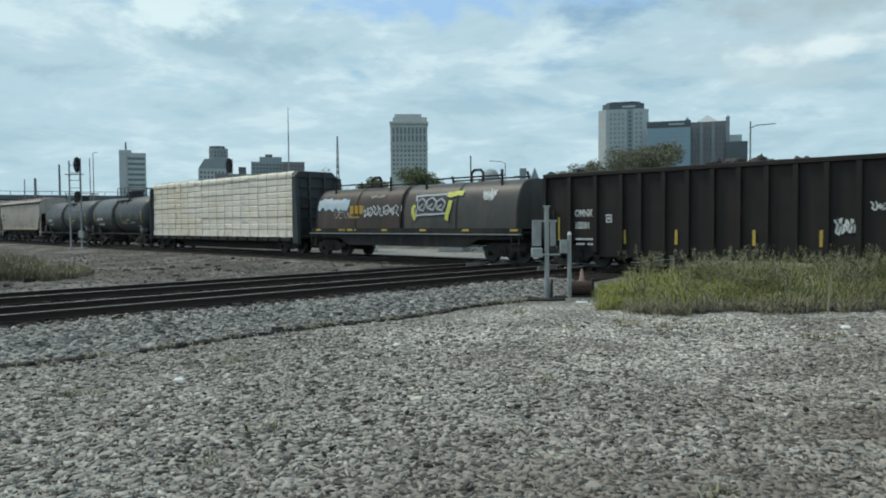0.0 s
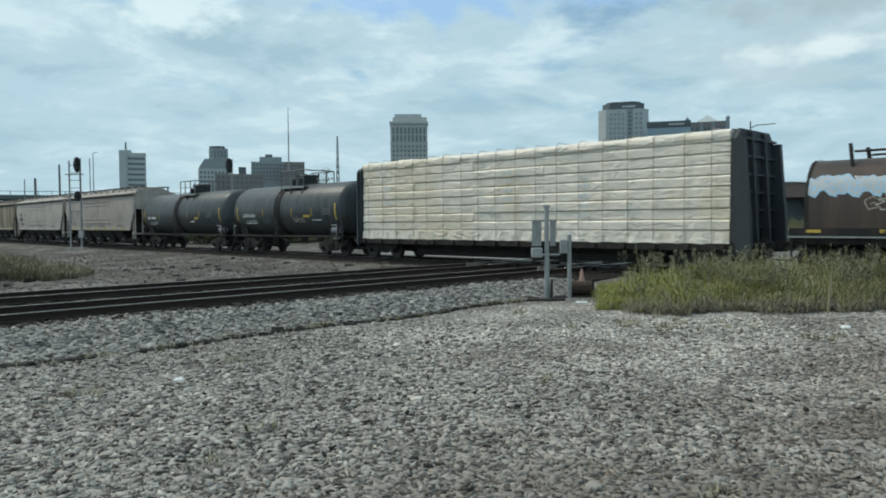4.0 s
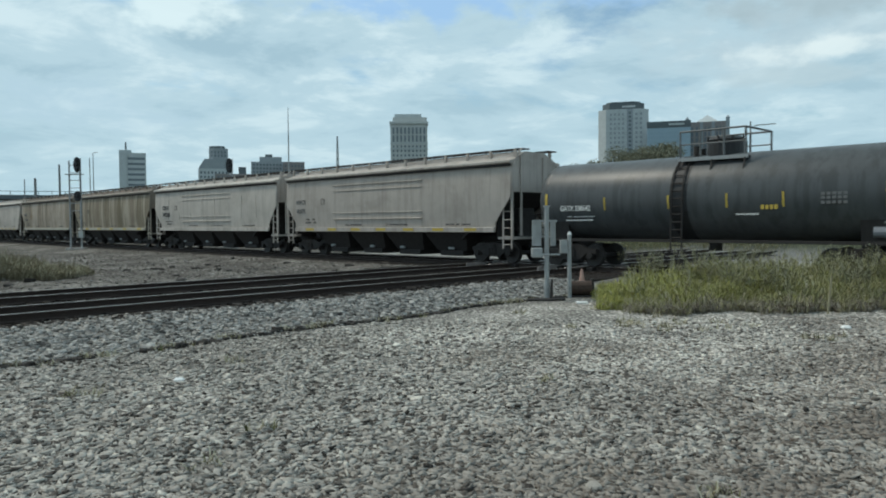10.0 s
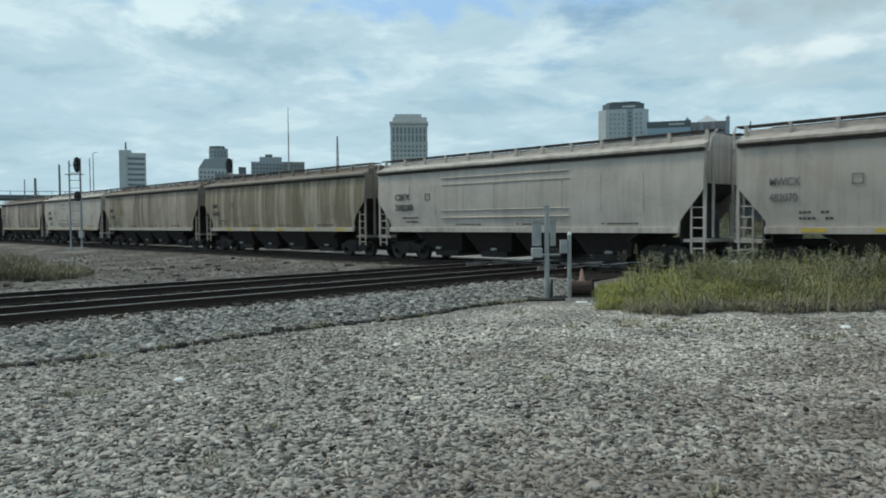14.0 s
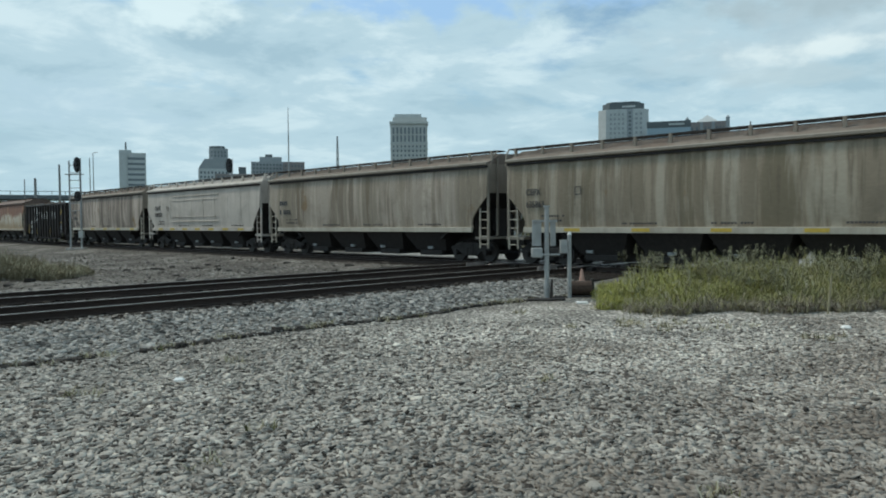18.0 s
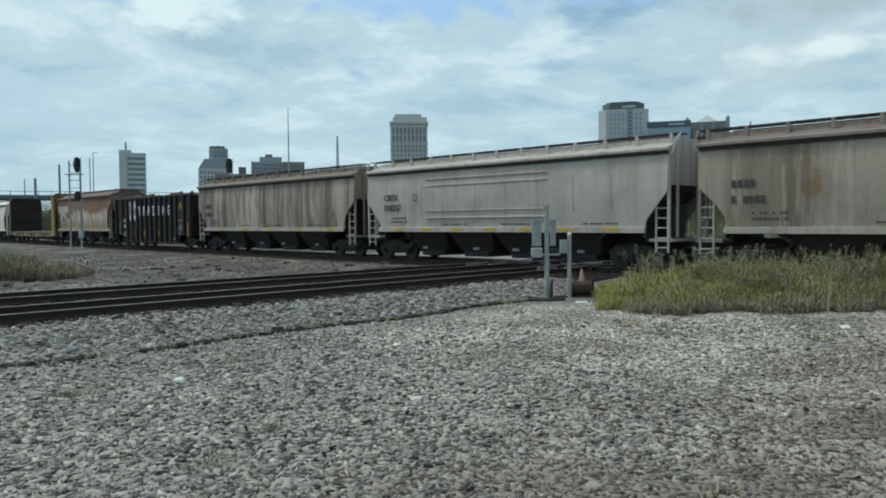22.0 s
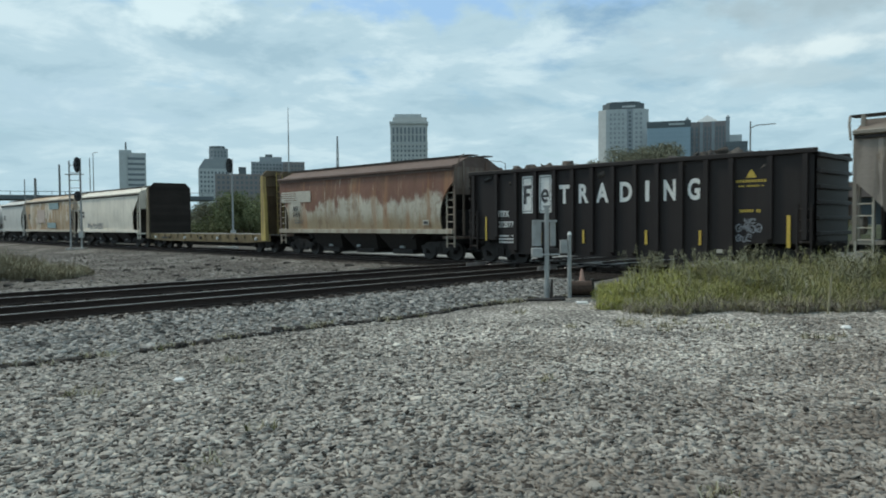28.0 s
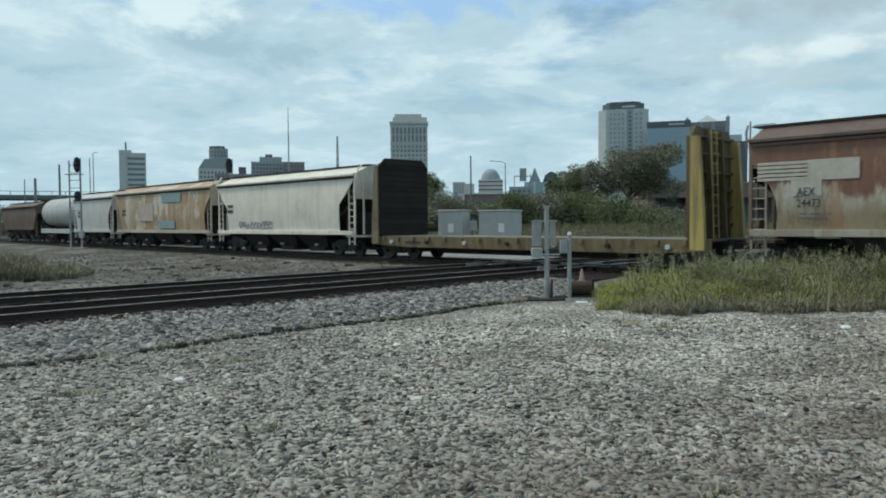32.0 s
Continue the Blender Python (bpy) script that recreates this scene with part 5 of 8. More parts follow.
M_RAILING = plain("dark_pipe_railing", (0.13, 0.135, 0.135), 0.6)
M_OLDYEL = plain("aged_yellow_reflector", (0.60, 0.42, 0.07), 0.55)
M_FADED = plain("faded_stencil_paint", (0.15, 0.15, 0.148), 0.6, bumpy=0.05)
M_DULLYEL = plain("faded_yellow", (0.50, 0.36, 0.06), 0.65)
M_OFFWHITE = plain("faded_white_paint", (0.55, 0.51, 0.43), 0.65, lo=0.7, hi=1.1, scale=4)
M_GREYTAG = plain("grey_spray_paint", (0.22, 0.23, 0.25), 0.6)
M_PALETAG = plain("pale_spray_paint", (0.60, 0.55, 0.47), 0.6, lo=0.75, hi=1.1, scale=3)
M_TEAL = plain("pale_teal_spray_paint", (0.25, 0.34, 0.35), 0.6, lo=0.7, hi=1.2, scale=3)
M_PINKTAG = plain("pale_pink_spray_paint", (0.50, 0.40, 0.34), 0.6, lo=0.7, hi=1.2, scale=3)
M_SKYTAG = plain("light_blue_spray_paint", (0.42, 0.62, 0.78), 0.55, lo=0.8, hi=1.15, scale=4)
M_WHITETAG = plain("white_spray_paint", (0.58, 0.60, 0.61), 0.55, lo=0.8, hi=1.1, scale=4)
M_LIME = plain("lime_spray_paint", (0.62, 0.62, 0.12), 0.55, lo=0.8, hi=1.15, scale=4)
M_GOLD = plain("gold_spray_paint", (0.55, 0.33, 0.04), 0.55, lo=0.8, hi=1.15, scale=4)


def ribbon(bm, pts, width, lift):
    """One continuous painted stroke through (y, s) points; lift(y, s) gives the place on the surface."""
    last = None
    for k, (y, q) in enumerate(pts):
        (ya, qa), (yb, qb) = pts[max(k - 1, 0)], pts[min(k + 1, len(pts) - 1)]
        d = math.hypot(yb - ya, qb - qa) or 1.0
        ny, ns = -(qb - qa) / d * width / 2, (yb - ya) / d * width / 2
        pair = (bm.verts.new(lift(y + ny, q + ns)), bm.verts.new(lift(y - ny, q - ns)))
        if last:
            bm.faces.new((last[0], last[1], pair[1], pair[0]))
        last = pair


GLYPHS = (((1, 0.6), (0.6, 1), (0.1, 0.7), (0.3, 0.1), (0.8, 0.2), (0.7, 0.55), (0.45, 0.45)), ((0, 0.9), (0.5, 0.6), (0.2, 0.2), (0.7, 0), (1, 0.5), (0.8, 0.95)),
          ((0, 0.4), (0.3, 0.9), (0.35, 0.3), (0.75, 1), (0.6, 0.1), (1, 0.45)), ((0.1, 0.2), (0, 0.7), (0.5, 0.95), (0.95, 0.6), (0.7, 0.1), (0.1, 0.2), (0.6, 0.5)),
          ((0.2, 1), (0, 0.5), (0.6, 0.6), (0.3, 0), (1, 0.3), (0.8, 0.85)), ((0.9, 0.1), (0.2, 0.05), (0, 0.5), (0.5, 0.7), (0.15, 1), (0.95, 0.9), (0.8, 0.45)))


def scrawl(car, lift, y, s, w, h, n, material, seed, stroke=0.05, fill=None):
    """Sprayed tangled strokes without meaning, from y towards -y; with fill, on blots of another colour."""
    rng = random.Random(seed)
    for k in range(n):
        g = rng.choice(GLYPHS)
        y0, wide = y - w * k / n, w / n * rng.uniform(0.95, 1.2)
        s0, tall, lean = s + h * rng.uniform(-0.1, 0.08), h * rng.uniform(0.85, 1.1), rng.uniform(-0.2, 0.25)
        pts = []
        for (u0, v0), (u1, v1) in zip(g, g[1:]):
            for i in range(4):
                u, v = u0 + (u1 - u0) * i / 4, v0 + (v1 - v0) * i / 4
                pts.append((y0 - wide * (u + lean * v * 0.5) + rng.uniform(-1, 1) * 0.012, s0 + tall * v + rng.uniform(-1, 1) * 0.012))
        pts.append((y0 - wide * (g[-1][0] + lean * g[-1][1] * 0.5), s0 + tall * g[-1][1]))
        if fill is not None:
            bm = B()
            ribbon(bm, pts, stroke * 3.4, lambda p, q: lift(p, q, 0.002))
            part("graffiti_fill", bm, fill, car, "sprayed letter fill")
        bm = B()
        ribbon(bm, pts, stroke * rng.uniform(0.8, 1.2), lambda p, q: lift(p, q, 0.008))
        part("graffiti_stroke", bm, material, car)


def mural(car, lift, y, s, w, h):
    """A sprayed piece: squared grey glyphs with black edges on a pale cloud, lime wings on both sides."""
    def sweep(name, pts, width, up, material, label=""):
        fine = []
        for (u0, v0), (u1, v1) in zip(pts, pts[1:]):
            fine += [(u0 + (u1 - u0) * i / 4, v0 + (v1 - v0) * i / 4) for i in range(4)]
        fine.append(pts[-1])
        bm = B()
        ribbon(bm, [(y - w * u, s + h * v) for u, v in fine], width, lambda p, q: lift(p, q, up + 0.03))
        part(name, bm, material, car, label)
    sweep("graffiti_cloud", [(-0.02, 0.45), (0.2, 0.5), (0.45, 0.5), (0.7, 0.52), (0.98, 0.55)], h * 1.0, 0.0, M_WHITETAG, "pale sprayed backdrop")
    sweep("graffiti_block", [(0.04, 0.44), (0.3, 0.48), (0.6, 0.48), (0.9, 0.5)], h * 0.8, 0.005, M_STENCIL, "dark sprayed block")
    for pts, wd in (([(0.0, 0.42), (-0.07, 0.28), (-0.05, 0.1), (0.02, -0.12)], 0.2), ([(0.86, 0.95), (1.0, 0.9), (1.12, 1.0), (1.28, 0.98)], 0.3), ([(0.98, 0.6), (0.96, 0.3), (0.92, 0.05), (0.9, -0.16)], 0.24)):
        sweep("graffiti_wing", pts, wd, 0.009, M_LIME, "lime sprayed flourish")
    scrawl(car, lambda p, q, up=0.0: lift(p, q, up + 0.045), y - 0.14, s + 0.16 * h, w * 0.8, 0.62 * h, 3, M_WHITETAG, 61, 0.035, M_GREYTAG)


def coil_car(a, b):
    car = thing("coil_car", "brown-grey coil car with two rounded hoods covered in graffiti", "coil railcar", "railcars of the train")
    h = (b - a) / 2
    e, w = h - 0.6, 1.45
    hood = paint("hood_paint", (0.07, 0.053, 0.044), 0.45, (0.035, 0.032, 0.03), 0.6, 0.5, (0.13, 0.085, 0.065), 41.0, 0.0, 1.2)
    hood2 = paint("grey_hood_paint", (0.085, 0.081, 0.075), 0.45, (0.042, 0.04, 0.038), 0.7, 0.5, (0.13, 0.105, 0.09), 45.0, 0.0, 1.1)
    frame_m = paint("coil_frame_paint", (0.02, 0.019, 0.019), 0.7, (0.07, 0.06, 0.05), 0.5, 0.3, (0.08, 0.06, 0.05), 46.0)
    # profile of a hood, from the near foot over the crown; s runs 0..1
    z0, z1 = 1.42, 3.52

    def profile(s):
        t = math.pi * s
        c, q = math.cos(t), math.sin(t)
        return (-1.42 * math.copysign(abs(c) ** 0.62, c), z0 + (z1 - z0) * q ** 0.72)

    for y0, y1, mm, mat in ((0.06, e - 0.42, "tail", hood), (-e + 0.22, -0.08, "head", hood2)):
        bm = B()
        n = 44
        rings = [[bm.verts.new((profile(i / n)[0], y, profile(i / n)[1])) for i in range(n + 1)] for y in (y0, y1)]
        for i in range(n):
            bm.faces.new((rings[0][i], rings[0][i + 1], rings[1][i + 1], rings[1][i]))
        bm.faces.new(rings[0])
        bm.faces.new(rings[1][::-1])
        bmesh.ops.recalc_face_normals(bm, faces=bm.faces)
        cover = part("hood", bm, mat, car, "rounded steel hood", smooth=False)
        for y in (y0 + 0.05, (y0 + y1) / 2, y1 - 0.05):
            bm = B()
            rings = [[bm.verts.new((profile(i / n)[0] * 1.015, y + d, z0 + (profile(i / n)[1] - z0) * 1.012)) for i in range(n + 1)] for d in (-0.04, 0.04)]
            for i in range(n):
                bm.faces.new((rings[0][i], rings[0][i + 1], rings[1][i + 1], rings[1][i]))
            part("hood_band", bm, frame_m, cover)
        # lifting and stacking brackets on the crown
        for y in (y0 + 1.2, y1 - 1.2):
            for x in (-0.85, 0.85):
                bm = B()
                rod(bm, (x * 1.15, y, z1 - 0.45), (x, y + 0.12, z1 + 0.42), 0.06, seg=6)
                part("stacking_bracket", bm, frame_m, cover)
        for x in (-0.85, 0.85):
            bm = B()
            rod(bm, (x, y0 + 1.2, z1 + 0.18), (x, y1 - 1.2, z1 + 0.18), 0.04, seg=6)
            part("crown_rail", bm, frame_m, cover)
        bm = B()
        yc = (y0 + y1) / 2
        pipe(bm, [(0, yc - 0.35, z1 - 0.05), (0, yc - 0.35, z1 + 0.42), (0, yc - 0.2, z1 + 0.55), (0, yc + 0.2, z1 + 0.55), (0, yc + 0.35, z1 + 0.42), (0, yc + 0.35, z1 - 0.05)], 0.06, 8)
        part("lifting_eye", bm, frame_m, cover)
    bm = B()
    box(bm, -w, w, -e, e, 1.22, 1.32)
    part("deck", bm, frame_m, car)
    for s in (-1, 1):
        bm = B()
        box(bm, s * (w + 0.06) - 0.07, s * (w + 0.06) + 0.07, -e, e, 1.18, 1.225)
        part("walkway", bm, M_GALV, car, "narrow grey steel walkway")
    for s in (-1, 1):
        bm = B()
        along_x(bm, [(-e, 1.2), (-e, 1.0), (-e + 2.4, 0.98), (-e + 3.2, 0.62), (e - 3.2, 0.62), (e - 2.4, 0.98), (e, 1.0), (e, 1.2)], s * 1.38 - 0.04, s * 1.38 + 0.04)
        part("side_sill", bm, frame_m, car)
        bm = B()
        box(bm, s * 1.44 - 0.02, s * 1.44 + 0.02, -e, e, 1.3, 1.46)
        part("curb", bm, frame_m, car)
        ladder(car, -1.5, s * (e - 0.1), s * (e - 0.5), 0.45, 1.2, 3, frame_m)
    bm = B()
    box(bm, -0.5, 0.5, -e, e, 0.7, 1.2)
    part("centre_sill", bm, M_STEEL, car)
    brake_gear(car, h)
    for y in np.linspace(e - 0.7, -e + 0.4, 6):
        bm = B()
        box(bm, -1.475, -1.462, y - 0.2, y + 0.2, 1.33, 1.42)
        part("reflector", bm, M_OLDYEL, car, "yellow strip")
    bars("stencil", M_DULLYEL, car, -1.463, e - 2.3, 1.33, 1.6, 0.1, 11)

    def lift(yy, q, up=0.0):
        """q: metres up the hood's skin from its foot."""
        x, z = profile(max(0.02, min(0.98, q / 5.8)))
        d = Vector((x, 0, z - (z0 + 0.9))).normalized() * (0.012 + up)
        return (x + d.x, yy, z + d.z)

    scrawl(car, lift, 6.85, 0.72, 2.6, 0.62, 9, M_WHITETAG, 51, 0.065, M_SKYTAG)
    scrawl(car, lift, 6.75, 0.92, 2.3, 0.34, 8, M_WHITETAG, 52, 0.05)
    bars("emblem", M_GOLD, car, -1.36, 3.95, 2.18, 1.15, 0.42, 3, 0.05, "gold lettering block")
    bars("emblem", M_GOLD, car, -1.40, 4.05, 1.98, 1.2, 0.07, 1, 0.03, "gold underline")
    scrawl(car, lift, 2.95, 0.36, 2.85, 0.5, 7, M_WHITETAG, 53, 0.06)
    scrawl(car, lift, 2.5, 1.3, 1.0, 0.2, 4, M_PALETAG, 54, 0.03)
    scrawl(car, lift, 5.3, 0.3, 1.5, 0.3, 4, M_PALETAG, 55, 0.02)
    mural(car, lift, -0.95, 0.35, 2.3, 1.0)
    scrawl(car, lift, -5.05, 1.05, 0.75, 0.42, 4, M_WHITETAG, 56, 0.08)
    scrawl(car, lift, -5.15, 0.9, 0.5, 0.3, 3, M_WHITETAG, 57, 0.06)
    finish(car, a, b, 1.9)


def lumber_car(a, b):
    car = thing("lumber_flat_car", "dark bulkhead flat car stacked high with white-wrapped lumber", "flat railcar", "railcars of the train")
    h = (b - a) / 2
    e, w = h - 1.0, 1.42
    slate = paint("slate_bulkhead_paint", (0.052, 0.06, 0.066), 0.6, (0.035, 0.036, 0.037), 0.5, 0.4, (0.09, 0.085, 0.08), 63.0)
    fm = paint("dark_flat_paint", (0.024, 0.022, 0.022), 0.7, (0.07, 0.055, 0.045), 0.5, 0.4, (0.09, 0.06, 0.045), 61.0)
    flatcar_frame(car, h, h - 0.55, w, 0.96, fm, M_TIE, True, 0.24)
    bulkhead(car, -e, -1, 1.5, 0.98, 4.66, slate, slate, False)
    bulkhead(car, e, 1, 1.46, 0.98, 4.66, slate, slate, False, None, 0.25)
    finish(car, a, b, 2.2)
    load = thing("lumber_stack", "tall stack of lumber bundles in white plastic wrap", "lumber")
    wrap = lumber_mat()
    rng = random.Random(5)
    rows, cols = 10, 5
    x0 = 1.37
    span = 2 * e - 0.5
    hh = (4.62 - 1.02) / rows
    for s in (-1, 1):
        for c in range(cols):
            y0 = -span / 2 + span * c / cols
            for r in range(rows):
                out = x0 + rng.uniform(-0.02, 0.025)
                z = 1.02 + r * hh
                bm = B()
                nseg = 18
                ya, yb = y0 + rng.uniform(-0.004, 0.006), y0 + span / cols - rng.uniform(-0.004, 0.006)
                rings = []
                for i in range(nseg + 1):
                    yy = ya + (yb - ya) * i / nseg
                    o = out + 0.022 * noise.noise(Vector((yy * 1.1, z * 1.6, s * 3.0))) + 0.015 * noise.noise(Vector((yy * 3.5, z * 4, s * 7.0)))
                    sag = 0.018 * noise.noise(Vector((yy * 0.9, z * 2.0, 11.0)))
                    prof = [(0.04, z + 0.002), (o - 0.032, z + 0.003), (o + 0.008, z + hh * 0.14 + sag), (o + 0.004, z + hh * 0.84 + sag), (o - 0.032, z + hh - 0.004), (0.04, z + hh - 0.002)]
                    rings.append([bm.verts.new((s * u, yy, v)) for u, v in prof])
                for p, q in zip(rings, rings[1:]):
                    for i in range(6):
                        j = (i + 1) % 6
                        bm.faces.new((p[i], p[j], q[j], q[i]))
                bm.faces.new(rings[0])
                bm.faces.new(rings[-1][::-1])
                bmesh.ops.recalc_face_normals(bm, faces=bm.faces)
                part("wrapped_pack", bm, wrap, load)
    bm = B()
    rings = []
    for i in range(121):
        yy = -span / 2 + span * i / 120
        n0, n1 = noise.noise(Vector((yy * 0.7, 2.0, 5.0))), noise.noise(Vector((yy * 2.3, 7.0, 1.0)))
        zt = 4.64 + 0.05 * n0 + 0.02 * n1
        rings.append([bm.verts.new(p) for p in ((-1.415 - 0.02 * n1, yy, 4.38 - 0.12 * n0 + 0.05 * n1), (-1.425, yy, 4.52), (-1.36, yy, zt - 0.02), (-1.2, yy, zt + 0.03), (0, yy, 4.7), (1.2, yy, zt + 0.03), (1.36, yy, zt - 0.02), (1.425, yy, 4.52), (1.415, yy, 4.38 + 0.08 * n1))])
    for p, q in zip(rings, rings[1:]):
        for i in range(8):
            bm.faces.new((p[i], q[i], q[i + 1], p[i + 1]))
    part("top_sheet", bm, wrap, load, "loose plastic sheet over the top", True)
    for i in range(18):
        y = -span / 2 + 0.55 + (span - 1.1) * (i + rng.uniform(-0.08, 0.08)) / 17
        for s in (-1, 1):
            bm = B()
            pipe(bm, [(s * 1.435, y, 0.95), (s * 1.44, y + rng.uniform(-0.05, 0.05), 2.8), (s * 1.44, y, 4.56), (s * 1.3, y, 4.74), (0, y, 4.73)], 0.011, 4)
            part("strap", bm, M_STRAP, load, "thin tie-down cable")
    for c in range(10):
        y0 = -span / 2 + span * c / 10
        bm = B()
        top_edge, low_edge = [], []
        for i in range(9):
            yy = y0 + span / 10 * i / 8
            top_edge.append(bm.verts.new((-1.405 - 0.012 * math.sin(i * 2.1 + c), yy, 1.35)))
            low_edge.append(bm.verts.new((-1.43 - 0.03 * math.sin(i * 1.7 + c * 2), yy, 0.95 + 0.018 * math.sin(i * 1.3 + c * 1.9))))
        for i in range(8):
            bm.faces.new((top_edge[i], top_edge[i + 1], low_edge[i + 1], low_edge[i]))
        part("wrap_skirt", bm, wrap, load, "loose hanging plastic edge")
    for c, r0, n in ((2, 4, 4), (3, 2, 5), (0, 4, 3)):
        for r in range(r0, r0 + n):
            bars("wrap_print", M_WHITE, load, -1.402, span / 2 - span * (c + 0.45) / cols, 1.02 + r * hh + hh * 0.35, 0.5, 0.14, 2)
    TRAIN.append((load, (a + b) / 2, h - 2.2))


M_STRAP = plain("tie_down_cable", (0.34, 0.30, 0.25), 0.7)


def empty_flat(a, b):
    car = thing("bulkhead_flat_car", "empty yellow bulkhead flat car with a plank deck", "flat railcar", "railcars of the train")
    h = (b - a) / 2
    e, w = h - 0.75, 1.45
    yel = paint("worn_yellow_paint", (0.50, 0.385, 0.125), 0.6, (0.16, 0.12, 0.075), 0.7, 0.7, (0.24, 0.17, 0.09), 91.0)
    planks = Mat("weathered_deck_planks", (0.21, 0.19, 0.165), 0.9)
    planks.vary(planks.rnd(), 0.7, 1.2)
    planks.bump(planks.noise(5, (1, 10, 1)), 0.4, 0.02)
    dark = Mat("dark_bulkhead_planks", (0.032, 0.027, 0.024), 0.95, spec=0.15)
    dark.vary(dark.rnd(), 0.85, 1.15)
    dark.vary(dark.noise(0.8, detail=7, rough=0.7), 0.7, 1.3)
    dark.bump(dark.noise(5, (1, 1, 10)), 0.3, 0.01)
    sill_paint = paint("dirty_yellow_sill", (0.215, 0.165, 0.085), 0.65, (0.10, 0.08, 0.055), 0.8, 0.8, (0.16, 0.115, 0.065), 95.0)
    flatcar_frame(car, h, e, w, 1.08, sill_paint, planks.m, True, 0.5)
    rusty = paint("rusty_yellow_paint", (0.23, 0.19, 0.125), 0.7, (0.07, 0.052, 0.036), 0.8, 0.7, (0.09, 0.055, 0.035), 97.0)
    bay = paint("rusty_brown_bulkhead", (0.125, 0.095, 0.058), 0.75, (0.05, 0.036, 0.027), 0.7, 0.6, (0.18, 0.13, 0.07), 98.0)
    bulkhead(car, -e + 0.65, -1, 1.56, 1.08, 4.86, yel, bay, True, bay)
    bulkhead(car, e - 0.65, 1, 1.56, 1.08, 4.86, rusty, dark.m, True, rusty)
    for y in np.linspace(e - 1.5, -e + 1.5, 7):
        bm = B()
        rod(bm, (-1.56, y, 0.82), (-1.44, y, 0.82), 0.09, seg=10)
        part("winch", bm, M_WHITETAG if int(y * 3) % 2 else M_STEEL, car, "tie-down winch on the sill")
    bars("stencil", M_STENCIL, car, -w - 0.004, e - 2.4, 0.72, 1.1, 0.14, 9)
    finish(car, a, b, 2.2)


make_train()


# ---- the yard and what stands behind it ----
FACING = -45.0


def place_at(x, y, z=GROUND, turn=FACING):
    return pose(x, y, z, 0, 0, turn)


M_CONC = plain("weathered_concrete", (0.36, 0.35, 0.33), 0.85, 0, 0.75, 1.15, 1.5)
M_CAB = plain("grey_cabinet_paint", (0.40, 0.41, 0.40), 0.5, 0.1, 0.85, 1.1, 2)
M_SHED = plain("pale_beige_shed_paint", (0.52, 0.49, 0.43), 0.6, 0, 0.85, 1.1, 2)
M_WOODPOLE = plain("grey_pole_timber", (0.24, 0.24, 0.235), 0.9)
M_ORANGE = plain("faded_orange_plastic", (0.40, 0.25, 0.20), 0.7)
M_OLDRUST = plain("dark_rust", (0.06, 0.038, 0.028), 0.9, 0, 0.5, 1.5)
M_POST = plain("dull_post_paint", (0.34, 0.35, 0.345), 0.6, 0.0, 0.65, 1.15, 5)
M_SIGN = plain("pale_label", (0.7, 0.7, 0.68), 0.6)


def add(name, parent, material, *boxes, label="", bevel=0.0):
    bm = B()
    for q in boxes:
        box(bm, *q, bevel)
    return part(name, bm, material, parent, label)


